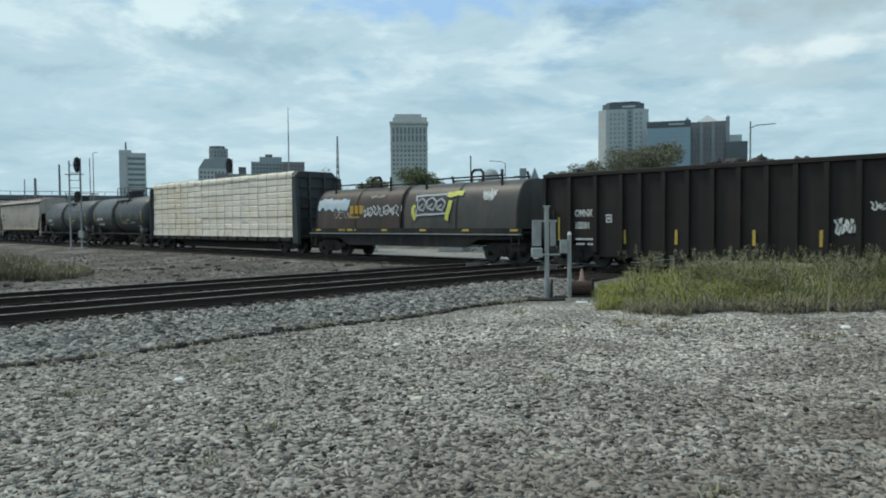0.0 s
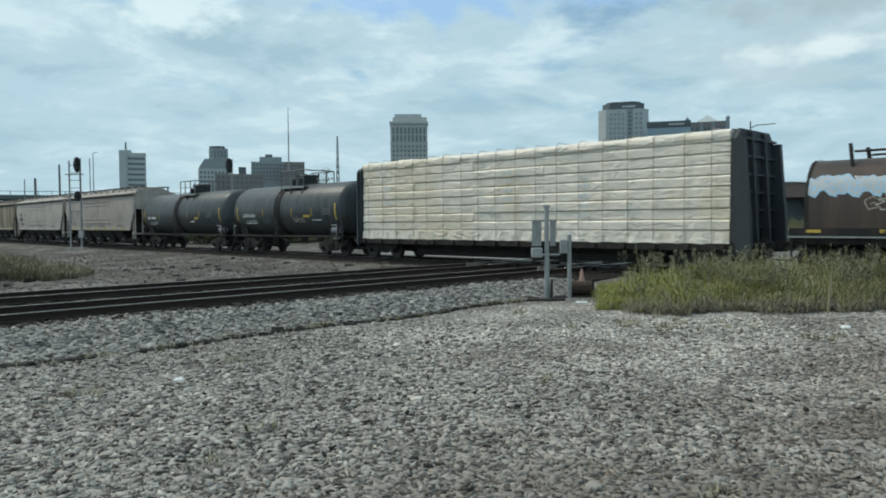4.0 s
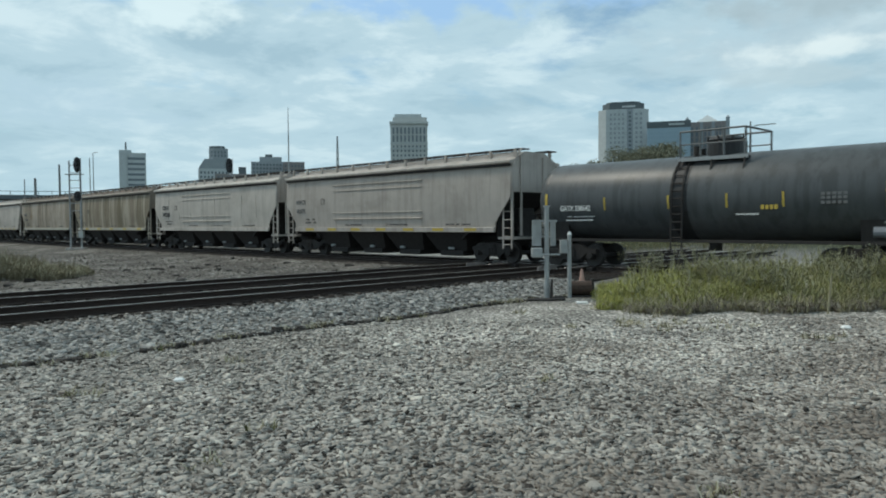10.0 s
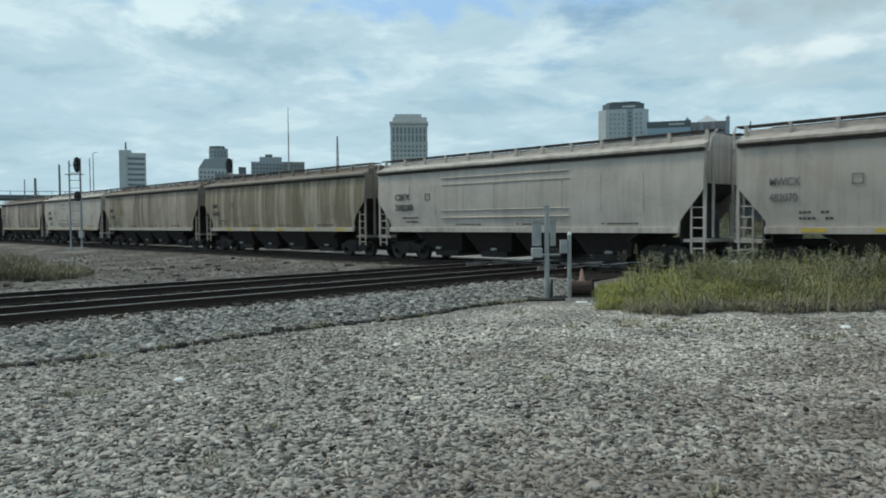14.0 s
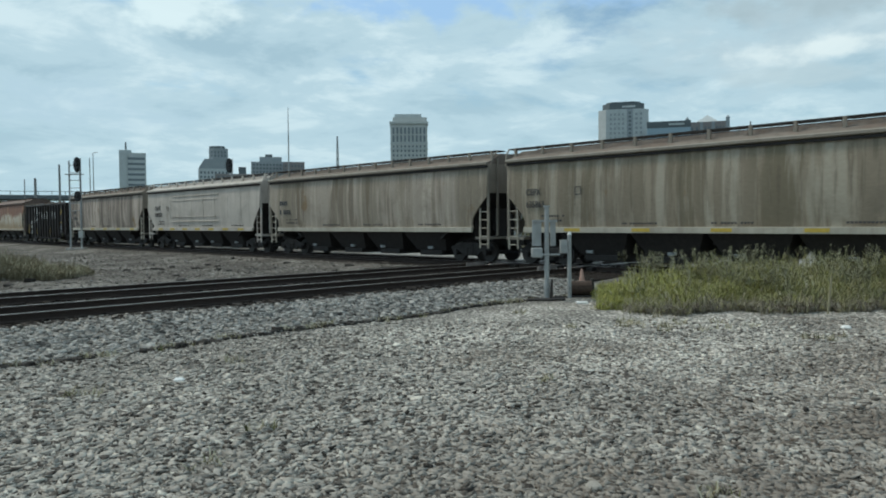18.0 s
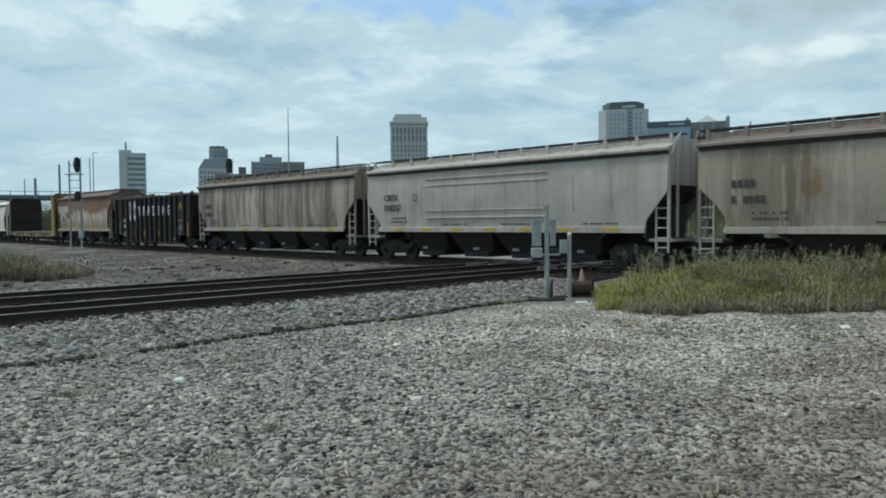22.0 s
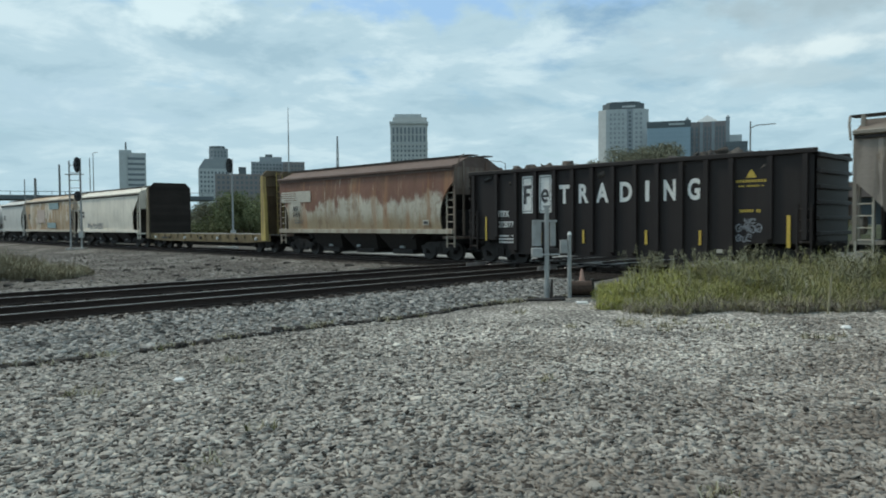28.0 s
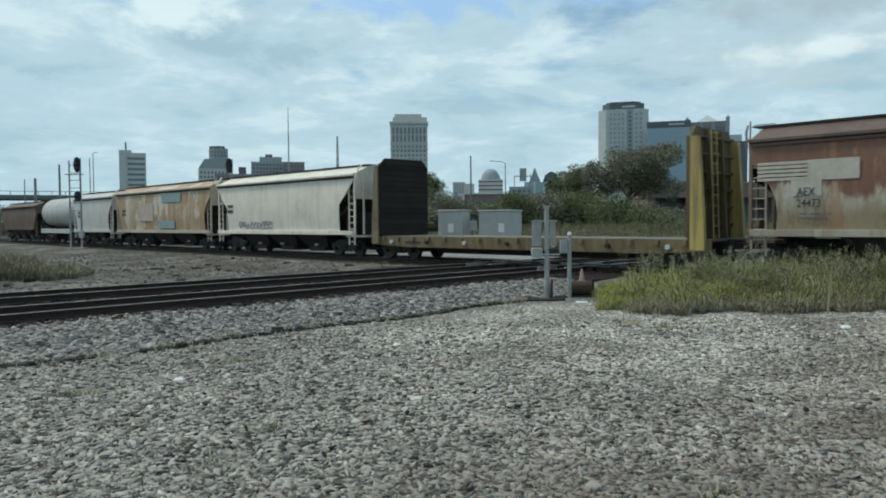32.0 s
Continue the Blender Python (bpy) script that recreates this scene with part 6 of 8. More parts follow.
def trackside_posts():
    t = thing("signal_post", "grey steel post with two plate backs and a switch mechanism", "trackside post", at=place_at(15.74, 11.84))
    bm = B()
    rod(bm, (0, 0, 0), (0, 0, 2.45), 0.065, 0.06, 12)
    part("post", bm, M_POST, t)
    bm = B()
    rod(bm, (0, 0, 2.45), (0, 0, 2.5), 0.095, 0.095, 12)
    part("post_cap", bm, M_POST, t)
    for x0, x1 in ((-0.38, -0.13), (0.1, 0.25)):
        add("plate_back", t, M_POST, (x0, x1, 0.07, 0.13, 1.42, 2.12), label="grey plate back", bevel=0.01)
    add("bracket", t, M_POST, (-0.38, 0.28, 0.03, 0.07, 2.06, 2.12))
    add("mechanism", t, M_POST, (-0.4, -0.12, -0.1, 0.16, 1.12, 1.38), label="small grey mechanism box", bevel=0.02)
    add("mechanism", t, M_STEEL, (0.07, 0.32, -0.06, 0.14, 1.15, 1.36), label="dark mechanism box", bevel=0.02)
    bm = B()
    rod(bm, (-0.42, -0.05, 1.2), (0.34, -0.05, 1.2), 0.03, seg=6)
    part("operating_rod", bm, M_POST, t)
    add("base_plate", t, M_STEEL, (-0.16, 0.18, -0.14, 0.14, 0.0, 0.05), bevel=0.01)
    add("tie_bar", t, M_STEEL, (-0.5, -0.2, -0.12, -0.02, 0.0, 0.07), (0.2, 0.44, -0.05, 0.1, 0.0, 0.09), label="rusty bars at the foot", bevel=0.01)
    bm = B()
    rod(bm, (0, 0, 0.05), (0, 0, 0.42), 0.085, 0.085, 12)
    part("foot_sleeve", bm, M_POST, t)
    bm = B()
    rod(bm, (0.1, -0.12, 0.05), (0.12, -0.12, 0.55), 0.04, 0.03, 8)
    part("lever", bm, M_STEEL, t)
    t = thing("marker_post", "short grey marker post with a white cap", "trackside post", at=place_at(16.33, 11.53))
    bm = B()
    rod(bm, (0, 0, 0), (0, 0, 1.72), 0.055, 0.055, 12)
    part("post", bm, M_POST, t)
    bm = B()
    rod(bm, (0, 0, 1.72), (0, 0, 1.80), 0.065, 0.03, 12)
    part("post_cap", bm, M_SIGN, t, "white rounded cap")
    add("junction_box", t, M_POST, (-0.25, -0.06, -0.06, 0.1, 1.22, 1.58), bevel=0.01)
    t = thing("scrap_drum", "rusty metal drum lying on a plate", "scrap", at=place_at(16.94, 11.62))
    bm = B()
    rod(bm, (-0.3, 0, 0.24), (0.3, 0, 0.24), 0.2, 0.2, 14)
    part("drum", bm, M_OLDRUST, t)
    add("plate", t, M_STEEL, (-0.42, 0.4, -0.3, 0.3, 0.0, 0.04))
    add("prop", t, M_STEEL, (0.32, 0.38, -0.1, 0.1, 0.04, 0.5))
    t = thing("traffic_cone", "faded pinkish traffic cone by the track", "cone", at=place_at(18.92, 12.90))
    bm = B()
    rod(bm, (0, 0, 0.05), (0, 0, 0.62), 0.13, 0.03, 14)
    part("cone", bm, M_ORANGE, t)
    add("cone_base", t, M_ORANGE, (-0.2, 0.2, -0.2, 0.2, 0.0, 0.05), bevel=0.01)
    t = thing("survey_stake", "pale wooden survey stake among the weeds", "stake", at=pose(17.26, 5.37, GROUND, 4, 3, -45))
    add("stake", t, M_STRAW, (-0.016, 0.016, -0.012, 0.012, 0, 0.85))
    for i, (r, d, s) in enumerate(((0.1315, 19.2, 0.3), (0.1546, 19.3, 0.22), (0.1892, 18.4, 0.14))):
        t = thing("metal_scrap" if i < 2 else "plastic_sheet", "bent dark metal offcut on the gravel" if i < 2 else "pale scrap of plastic on the gravel", "litter", at=place_at(d * (1 + r) * 0.7071, d * (1 - r) * 0.7071))
        add("offcut", t, M_STEEL if i < 2 else M_SIGN, (-s, s, -0.12, 0.12, 0, 0.06), bevel=0.02)


def signal_mast(x, y, z0, height, twin_mast, lower):
    t = thing("railway_signal", "tall grey railway signal mast with black oval heads", "railway signal", "railway signals", at=place_at(x, y, z0))
    bm = B()
    rod(bm, (0.45, 0, 0), (0.45, 0, height), 0.09, 0.07, 10)
    part("mast", bm, M_GALV, t)
    if twin_mast:
        bm = B()
        rod(bm, (-0.45, 0, 0), (-0.45, 0, height - 0.2), 0.08, 0.06, 10)
        part("mast", bm, M_GALV, t)
        for z in np.arange(height * 0.42, height - 0.4, 0.62):
            bm = B()
            rod(bm, (-0.45, 0, z), (0.45, 0, z), 0.03, seg=6)
            part("ladder_rung", bm, M_GALV, t)
        add("platform", t, M_GALV, (-0.6, 0.7, -0.45, 0.2, height - 1.35, height - 1.3))
    heads = [(height - 0.55, 0.62)] + ([(height - 3.1, 0.42)] if lower else [])
    for z, hh in heads:
        bm = B()
        n = 20
        prof = [(0.28 * math.cos(a), hh * math.sin(a)) for a in (2 * math.pi * i / n for i in range(n))]
        prism(bm, [(0.28 + 0.0 + u, z + v) for u, v in prof], lambda u, v, k: (u, (-0.22, -0.12)[k], v))
        head = part("signal_head", bm, M_BLACK, t, "black oval signal head")
        for k in (-1, 0, 1):
            if hh < 0.5 and k:
                continue
            bm = B()
            rod(bm, (0.28, -0.42, z + k * 0.36), (0.28, -0.22, z + k * 0.36), 0.12, 0.12, 12)
            part("lamp_hood", bm, M_GLASSY, head)
    add("relay_box", t, M_CAB, (0.3, 0.68, -0.25, 0.05, 0.9, 1.45), label="pale relay box", bevel=0.02)
    add("footing", t, M_CONC, (-0.7, 0.8, -0.4, 0.4, -0.4, 0.08), bevel=0.03)


def cabinets():
    for x, y, w, d, h in ((36.62, 35.51, 1.75, 1.5, 2.85), (38.13, 32.58, 2.4, 2.0, 2.8)):
        t = thing("equipment_cabinet", "grey metal railway equipment cabinet with a flat roof", "cabinet", "equipment cabinets", at=pose(x, y, GROUND, 0, 0, -68))
        add("body", t, M_CAB, (-w / 2, w / 2, -d / 2, d / 2, 0.1, h), bevel=0.02)
        add("roof", t, M_CAB, (-w / 2 - 0.08, w / 2 + 0.08, -d / 2 - 0.08, d / 2 + 0.08, h, h + 0.1), bevel=0.03)
        add("plinth", t, M_CONC, (-w / 2 - 0.1, w / 2 + 0.1, -d / 2 - 0.1, d / 2 + 0.1, -0.1, 0.1))
        door = add("door", t, M_CAB, (w / 2 - 1.25, w / 2 - 0.3, -d / 2 - 0.03, -d / 2, 0.2, h - 0.2), bevel=0.01)
        add("notice", door, M_SIGN, (w / 2 - 1.0, w / 2 - 0.6, -d / 2 - 0.045, -d / 2 - 0.032, 1.4, 2.0), label="white notice plate")
        add("handle", door, M_BLACK, (w / 2 - 1.2, w / 2 - 1.12, -d / 2 - 0.07, -d / 2 - 0.03, 1.0, 1.2))
        add("vent", t, M_STEEL, (-w / 2 + 0.3, -w / 2 + 0.7, -d / 2 - 0.02, -d / 2, 0.6, 1.1))
    t = thing("equipment_shed", "pale grey metal equipment shed with a low gable roof", "shed", at=pose(32.41, 41.13, GROUND, 0, 0, -68))
    w, d, h = 2.3, 2.2, 2.7
    add("body", t, M_SHED, (-w / 2, w / 2, -d / 2, d / 2, 0.1, h), bevel=0.02)
    bm = B()
    along_y(bm, [(-w / 2 - 0.1, h), (w / 2 + 0.1, h), (w / 2 + 0.1, h + 0.06), (0, h + 0.26), (-w / 2 - 0.1, h + 0.06)], -d / 2 - 0.1, d / 2 + 0.1)
    part("roof", bm, M_SHED, t)
    add("plinth", t, M_CONC, (-w / 2 - 0.1, w / 2 + 0.1, -d / 2 - 0.1, d / 2 + 0.1, -0.1, 0.1))
    door = add("door", t, M_SHED, (-0.5, 0.45, -d / 2 - 0.03, -d / 2, 0.2, h - 0.3), bevel=0.01)
    add("notice", door, M_SIGN, (-0.2, 0.15, -d / 2 - 0.045, -d / 2 - 0.032, 1.35, 1.9), label="white notice plate")
    add("handle", door, M_BLACK, (-0.42, -0.36, -d / 2 - 0.07, -d / 2 - 0.03, 0.95, 1.2))
    t = thing("utility_box", "small pale meter box on a pole", "utility box", at=pose(37.56, 34.56, GROUND, 0, 0, -45))
    bm = B()
    rod(bm, (0, 0, 0), (0, 0, 2.3), 0.05, seg=8)
    part("pole", bm, M_GALV, t)
    add("box", t, M_CAB, (-0.25, 0.25, -0.2, 0.0, 1.5, 2.2), bevel=0.02)
    add("lower_box", t, M_SIGN, (-0.2, 0.3, -0.25, 0.0, 0.2, 0.7), bevel=0.02)


def pole(name, label, x, y, z0, h, r, arm=0.0, category="pole", material=None, droop=0.0):
    t = thing(name, label, category, at=place_at(x, y, z0))
    mm = material or M_WOODPOLE
    bm = B()
    rod(bm, (0, 0, 0), (0, 0, h), r, r * 0.75, 8)
    part("shaft", bm, mm, t)
    if arm:
        bm = B()
        pts = [(0, 0, h - droop), (arm * 0.35, 0, h - droop + abs(arm) * 0.16), (arm, 0, h - droop + abs(arm) * 0.2)]
        pipe(bm, pts, r * 0.5)
        part("lamp_arm", bm, mm, t)
        add("lamp_head", t, M_CAB, (min(arm, arm * 1.3), max(arm, arm * 1.3), -0.15, 0.15, h - droop + abs(arm) * 0.19, h - droop + abs(arm) * 0.24))
    return t


def poles():
    D = 140
    for px_, (x, y), top, r in (("a", (42.80, 155.19), 10.53, 0.12), ("b", (44.24, 153.75), 10.73, 0.3), ("c", (37.34, 118.23), 10.80, 0.19), ("d", (44.25, 125.45), 12.70, 0.09)):
        pole("utility_pole", "plain weathered utility pole beyond the tracks", x, y, GROUND, top - GROUND, r)
    pole("street_lamp", "slim street lamp with a short bent arm", 44.65, 125.06, GROUND, 13.43 - GROUND, 0.09, 0.6, "street lamp", M_GALV)
    pole("street_lamp", "tall road lamp with a long arm on the viaduct", 130.32, 53.53, GROUND, 19.16 - GROUND, 0.2, 3.4, "street lamp", M_GALV, 1.2)
    pole("utility_pole", "thin dark pole behind the cabinets", 69.76, 64.59, GROUND, 10.34 - GROUND, 0.12)
    pole("street_lamp", "grey road lamp with an arm over the road", 92.10, 77.61, GROUND, 11.28 - GROUND, 0.1, -2.0, "street lamp", M_GALV)
    x, y = (167.91, 256.36)
    t = thing("radio_mast", "very thin tall radio mast on the skyline", "mast", at=place_at(x, y))
    bm = B()
    rod(bm, (0, 0, 0), (0, 0, 37.84), 0.3, 0.26, 6)
    rod(bm, (0, 0, 37.84), (0, 0, 49.38), 0.2, 0.14, 6)
    part("mast", bm, M_GALV, t)
    x, y = (181.94, 242.32)
    t = thing("radio_mast", "tapering lattice mast on the skyline", "mast", at=place_at(x, y))
    bm = B()
    h = 37.46
    for a in range(3):
        c, s = math.cos(a * 2.094), math.sin(a * 2.094)
        rod(bm, (1.1 * c, 1.1 * s, 0), (0.2 * c, 0.2 * s, h), 0.28, 0.16, 5)
    for k in range(14):
        z = h * k / 14
        q = 1.1 - 0.9 * k / 14
        for a in range(3):
            c0, s0, c1, s1 = math.cos(a * 2.094) * q, math.sin(a * 2.094) * q, math.cos((a + 1) * 2.094) * q, math.sin((a + 1) * 2.094) * q
            rod(bm, (c0, s0, z), (c1, s1, z + h / 14), 0.12, seg=4)
    part("lattice", bm, M_GALV, t)


# ---- far buildings: local x to the right, -y towards the yard ----
def facade(name, colour, scale=0.15):
    k = Mat(name, colour, 0.8)
    k.vary(k.noise(scale, detail=6), 0.85, 1.12)
    k.vary(k.noise(scale * 12, (1, 1, 0.2)), 0.9, 1.08)
    return k.m


# pane colour is lightened to hold the sky's reflection
M_GLASS = Mat("grey_window_glass", (0.15, 0.18, 0.20), 0.15).m
M_BLUEGLASS = facade("blue_glass_wall", (0.34, 0.44, 0.51))
M_PALE = facade("pale_stone_wall", (0.50, 0.53, 0.53))
M_BEIGE = facade("cream_stone_wall", (0.52, 0.53, 0.51))
M_GREYB = facade("grey_concrete_wall", (0.31, 0.34, 0.355))
M_BROWNB = facade("brown_stone_wall", (0.25, 0.225, 0.22))
M_DARKROOF = facade("dark_roof_band", (0.12, 0.14, 0.15))
M_BRICKB = facade("dull_red_brick", (0.22, 0.16, 0.135))
M_WHITEB = facade("white_render_wall", (0.62, 0.62, 0.60))


def windows(parent, x0, x1, z0, z1, cols, rows, y, fill=(0.55, 0.6), material=None):
    """Recessed dark panes set in a front wall, each one its own part."""
    w, h = (x1 - x0) / cols, (z1 - z0) / rows
    first = None
    for i in range(cols):
        for j in range(rows):
            m = pose(x0 + w * (i + 0.5), y, z0 + h * (j + 0.5))
            if first is None:
                bm = B()
                box(bm, -w * fill[0] / 2, w * fill[0] / 2, -0.25, 0.1, -h * fill[1] / 2, h * fill[1] / 2)
                first = part("window", bm, material or M_GLASS, parent)
                first.matrix_basis = m
            else:
                twin(first, m)


def building(label, x, y, group="far city buildings"):
    return thing("city_building", label, "building", group, at=place_at(x, y, GROUND, math.degrees(math.atan2(y, x)) - 90))


def octo(bm, w, d, c, z0, z1):
    prism(bm, [(-w, -d + c), (-w + c, -d), (w - c, -d), (w, -d + c), (w, d - c), (w - c, d), (-w + c, d), (-w, d - c)], lambda u, v, k: (u, v, (z0, z1)[k]))
    return bm


def skyline():
    D = 900
    s = D / 1300
    # slim office block with a roof mast
    b = building("pale slab tower with dark window bands and a roof mast", 369.11, 903.68)
    h = 89.36
    wall = add("wall", b, M_PALE, (-22 * s, -10 * s, -12, 20, 0, h + 3 * s), (-10 * s, 21.5 * s, -10, 20, 0, h))
    for i in range(9):
        add("window_band", wall, M_GLASS, (-8 * s, 19.5 * s, -10.3, -9.9, h - (12 + i * 9.2) * s, h - (8 + i * 9.2) * s))
    add("penthouse", b, M_PALE, (-22 * s, -2 * s, -8, 10, h, h + 5 * s))
    bm = B()
    rod(bm, (-11 * s, 0, h), (-11 * s, 0, h + 20 * s), 1.1, 0.9, 8)
    part("roof_mast", bm, M_DARKROOF, b)
    # stepped tower with a drum on top
    b = building("grey-green stepped tower with a rounded drum top", 439.60, 833.19)
    h = 69.24
    wall = add("wall", b, M_PALE, (-27 * s, 25 * s, -14, 20, 0, h))
    bm = B()
    prism(bm, [(-27 * s, h), (25 * s, h), (20 * s, h + 17 * s), (-16 * s, h + 17 * s)], lambda u, v, k: (u, (-14, 20)[k], v))
    part("sloped_roof", bm, M_GREYB, b, "sloping grey roof")
    bm = octo(B(), 16 * s, 11, 5, h + 17 * s, h + 36 * s)
    for v in bm.verts:
        v.co.x += 7 * s
    drum = part("drum", bm, M_GREYB, b)
    bm = octo(B(), 13 * s, 9, 5, h + 36 * s, h + 40 * s)
    for v in bm.verts:
        v.co.x += 5 * s
    part("drum_cap", bm, M_DARKROOF, b)
    windows(drum, -7 * s, 21 * s, h + 20 * s, h + 32 * s, 5, 2, -11.2, (0.4, 0.6))
    windows(wall, -25 * s, 23 * s, 40, h - 2, 8, 5, -14.2, (0.5, 0.5))
    # dark hotel-like blocks
    b = building("dark grey stepped block with roof plant", 432.53, 698.84)
    q = 800 / 1300
    h = 68.68
    wall = add("wall", b, M_GREYB, (-30 * q, 30 * q, -12, 18, 0, h))
    add("upper_storey", b, M_GREYB, (-16 * q, 22 * q, -8, 14, h, h + 9 * q))
    add("roof_plant", b, M_DARKROOF, (-6 * q, 6 * q, -4, 8, h + 9 * q, h + 14 * q))
    windows(wall, -28 * q, 28 * q, h - 34 * q, h - 2 * q, 10, 5, -12.2, (0.55, 0.5))
    b = building("dark brown flat-topped block on the skyline", 440.39, 662.70)
    h = 66.82
    wall = add("wall", b, M_BROWNB, (-11, 11, -10, 10, 0, h))
    windows(wall, -10, 10, h - 24, h - 2, 6, 5, -10.2, (0.5, 0.5))
    b = building("low brown office block with rows of windows", 360.19, 629.76)
    h = 49.19
    wall = add("wall", b, M_BROWNB, (-24, 20, -10, 10, 0, h))
    windows(wall, -23, 19, h - 20, h - 1, 10, 4, -10.2, (0.5, 0.5))
    add("roof_tank", b, M_DARKROOF, (-3, 4, -3, 4, h, h + 7))
    # old stone tower with a cornice
    b = building("tall cream stone tower with a cornice and regular windows", 607.76, 665.03)
    h = 122.87
    wall = add("wall", b, M_BEIGE, (-32 * s, 32 * s, -16, 24, 0, h))
    add("cornice", b, M_BEIGE, (-33.5 * s, 33.5 * s, -17.5, 25, h - 3 * s, h + 1 * s))
    add("crown", b, M_BEIGE, (-28 * s, 31 * s, -13, 20, h + 1 * s, h + 9 * s))
    add("crown_top", b, M_PALE, (-25 * s, 22 * s, -10, 16, h + 9 * s, h + 15 * s))
    windows(wall, -30 * s, 30 * s, h - 35 * s, h - 8 * s, 9, 2, -16.3, (0.5, 0.82))
    windows(wall, -30 * s, 30 * s, h - 92 * s, h - 38 * s, 9, 7, -16.3, (0.42, 0.5))
    add("belt_course", b, M_PALE, (-32.6 * s, 32.6 * s, -16.7, 24, h - 47 * s, h - 44.5 * s))
    add("belt_course", b, M_PALE, (-32.6 * s, 32.6 * s, -16.7, 24, h - 37 * s, h - 35 * s))
    # eight-sided tower with a dark cap
    b = building("pale eight-sided office tower with a dark rounded cap", 792.56, 480.23)
    h = 134.80
    bm = octo(B(), 42 * s, 28, 9, 0, h)
    wall = part("wall", bm, M_PALE, b)
    bm = octo(B(), 35 * s, 24, 8, h, h + 11 * s)
    part("cap", bm, M_DARKROOF, b, "dark recessed roof storey")
    bm = octo(B(), 29 * s, 19, 7, h + 11 * s, h + 14.5 * s)
    part("cap_top", bm, M_DARKROOF, b)
    add("name_band", b, M_PALE, (-2 * s, 20 * s, -24.4, -23.9, h + 3.5 * s, h + 6.5 * s), label="pale unlettered band")
    add("recess", b, M_GREYB, (6 * s, 16 * s, -28.3, -27.5, 0, h))
    windows(wall, -24 * s, 3 * s, h - 100 * s, h - 5 * s, 4, 12, -28.3, (0.45, 0.5), M_GREYB)
    windows(wall, 18 * s, 33 * s, h - 100 * s, h - 5 * s, 2, 12, -28.3, (0.5, 0.5), M_GREYB)
    windows(wall, 8 * s, 14 * s, h - 100 * s, h - 3 * s, 1, 14, -28.6, (0.7, 0.5))
    # blue glass box
    b = building("flat blue glass office block with a dark roof band", 757.79, 401.87)
    q = 820 / 1300
    h = 104.31
    wall = add("wall", b, M_BLUEGLASS, (-36 * q, 36 * q, -14, 24, 0, h))
    add("roof_band", b, M_DARKROOF, (-36.5 * q, 36.5 * q, -14.5, 24.5, h, h + 11 * q))
    add("sign_strip", wall, M_PALE, (0, 26 * q, -14.8, -14.5, h + 4 * q, h + 7 * q), label="pale unlettered sign strip")
    windows(wall, -35 * q, 35 * q, h - 90 * q, h, 14, 12, -14.06, (0.9, 0.86), M_BLUEGLASS)
    # postmodern stone tower with a pyramid
    b = building("brown and grey stone tower with corner turrets and pyramid roof", 826.56, 389.66)
    q = 860 / 1300
    h = 115.60
    wall = add("wall", b, M_BROWNB, (-34 * q, 34 * q, -16, 20, 0, h))
    for x0, x1 in ((-36, -30), (-12, -7), (7, 12), (30, 36)):
        add("pier", b, M_GREYB, (x0 * q, x1 * q, -17.2, -15, 0, h + (6 * q if abs(x0) > 20 else 0)))
    for x in (-33, 33):
        bm = B()
        rod(bm, (x * q, -14, h + 5 * q), (x * q, -14, h + 10 * q), 2.6, 0.4, 4)
        part("turret", bm, M_GREYB, b)
    bm = B()
    base = [bm.verts.new(p) for p in ((-20 * q, -10, h), (20 * q, -10, h), (20 * q, 14, h), (-20 * q, 14, h))]
    tip = bm.verts.new((0, 2, h + 15 * q))
    for i in range(4):
        bm.faces.new((base[i], base[(i + 1) % 4], tip))
    bm.faces.new(base[::-1])
    part("pyramid_roof", bm, M_PALE, b, "pale pyramid roof")
    windows(wall, -29 * q, -13 * q, h - 80 * q, h - 8 * q, 2, 8, -16.2, (0.5, 0.8))
    windows(wall, -6 * q, 6 * q, h - 80 * q, h - 8 * q, 2, 8, -16.2, (0.5, 0.8))
    windows(wall, 13 * q, 29 * q, h - 80 * q, h - 8 * q, 3, 8, -16.2, (0.5, 0.8))
    b = building("low dark block with a pale roof house", 830.64, 357.30)
    h = 91.38
    wall = add("wall", b, M_DARKROOF, (-11, 12, -10, 10, 0, h))
    add("roof_house", b, M_PALE, (-11, 6, -6, 8, h, h + 8))
    windows(wall, -10, 11, h - 22, h - 2, 5, 5, -10.2, (0.6, 0.5))
    # low city blocks in the gap behind the yard
    D2 = 420
    g = D2 / 1300
    b = building("white low-rise block among trees", 304.75, 289.22, group="low city blocks")
    h = 25.07
    wall = add("wall", b, M_WHITEB, (-16 * g, 6 * g, -4, 6, 0, h), (6 * g, 22 * g, -4, 6, 0, h - 3 * g))
    windows(wall, -14 * g, 4 * g, h - 20 * g, h - 2 * g, 4, 4, -4.1, (0.5, 0.5))
    b = building("domed civic building with pale stripes", 316.40, 277.57, group="low city blocks")
    h = 26.25
    wall = add("wall", b, M_WHITEB, (-21 * g, 21 * g, -6, 8, 0, h))
    for i in range(4):
        add("stripe", wall, M_BRICKB, (-21.2 * g, 21.2 * g, -6.15, -5.9, h - (5 + i * 7) * g, h - (2.5 + i * 7) * g))
    bm = B()
    for k in range(6):
        a0, a1 = k * 15, (k + 1) * 15
        rod(bm, (0, 1, h + 20 * g * math.sin(radians(a0))), (0, 1, h + 20 * g * math.sin(radians(a1))), 17 * g * math.cos(radians(a0)), max(17 * g * math.cos(radians(a1)), 0.1), 14)
    part("dome", bm, M_GREYB, b)
    b = building("blue-grey gabled block behind the trees", 336.05, 257.92, group="low city blocks")
    h = 24.75
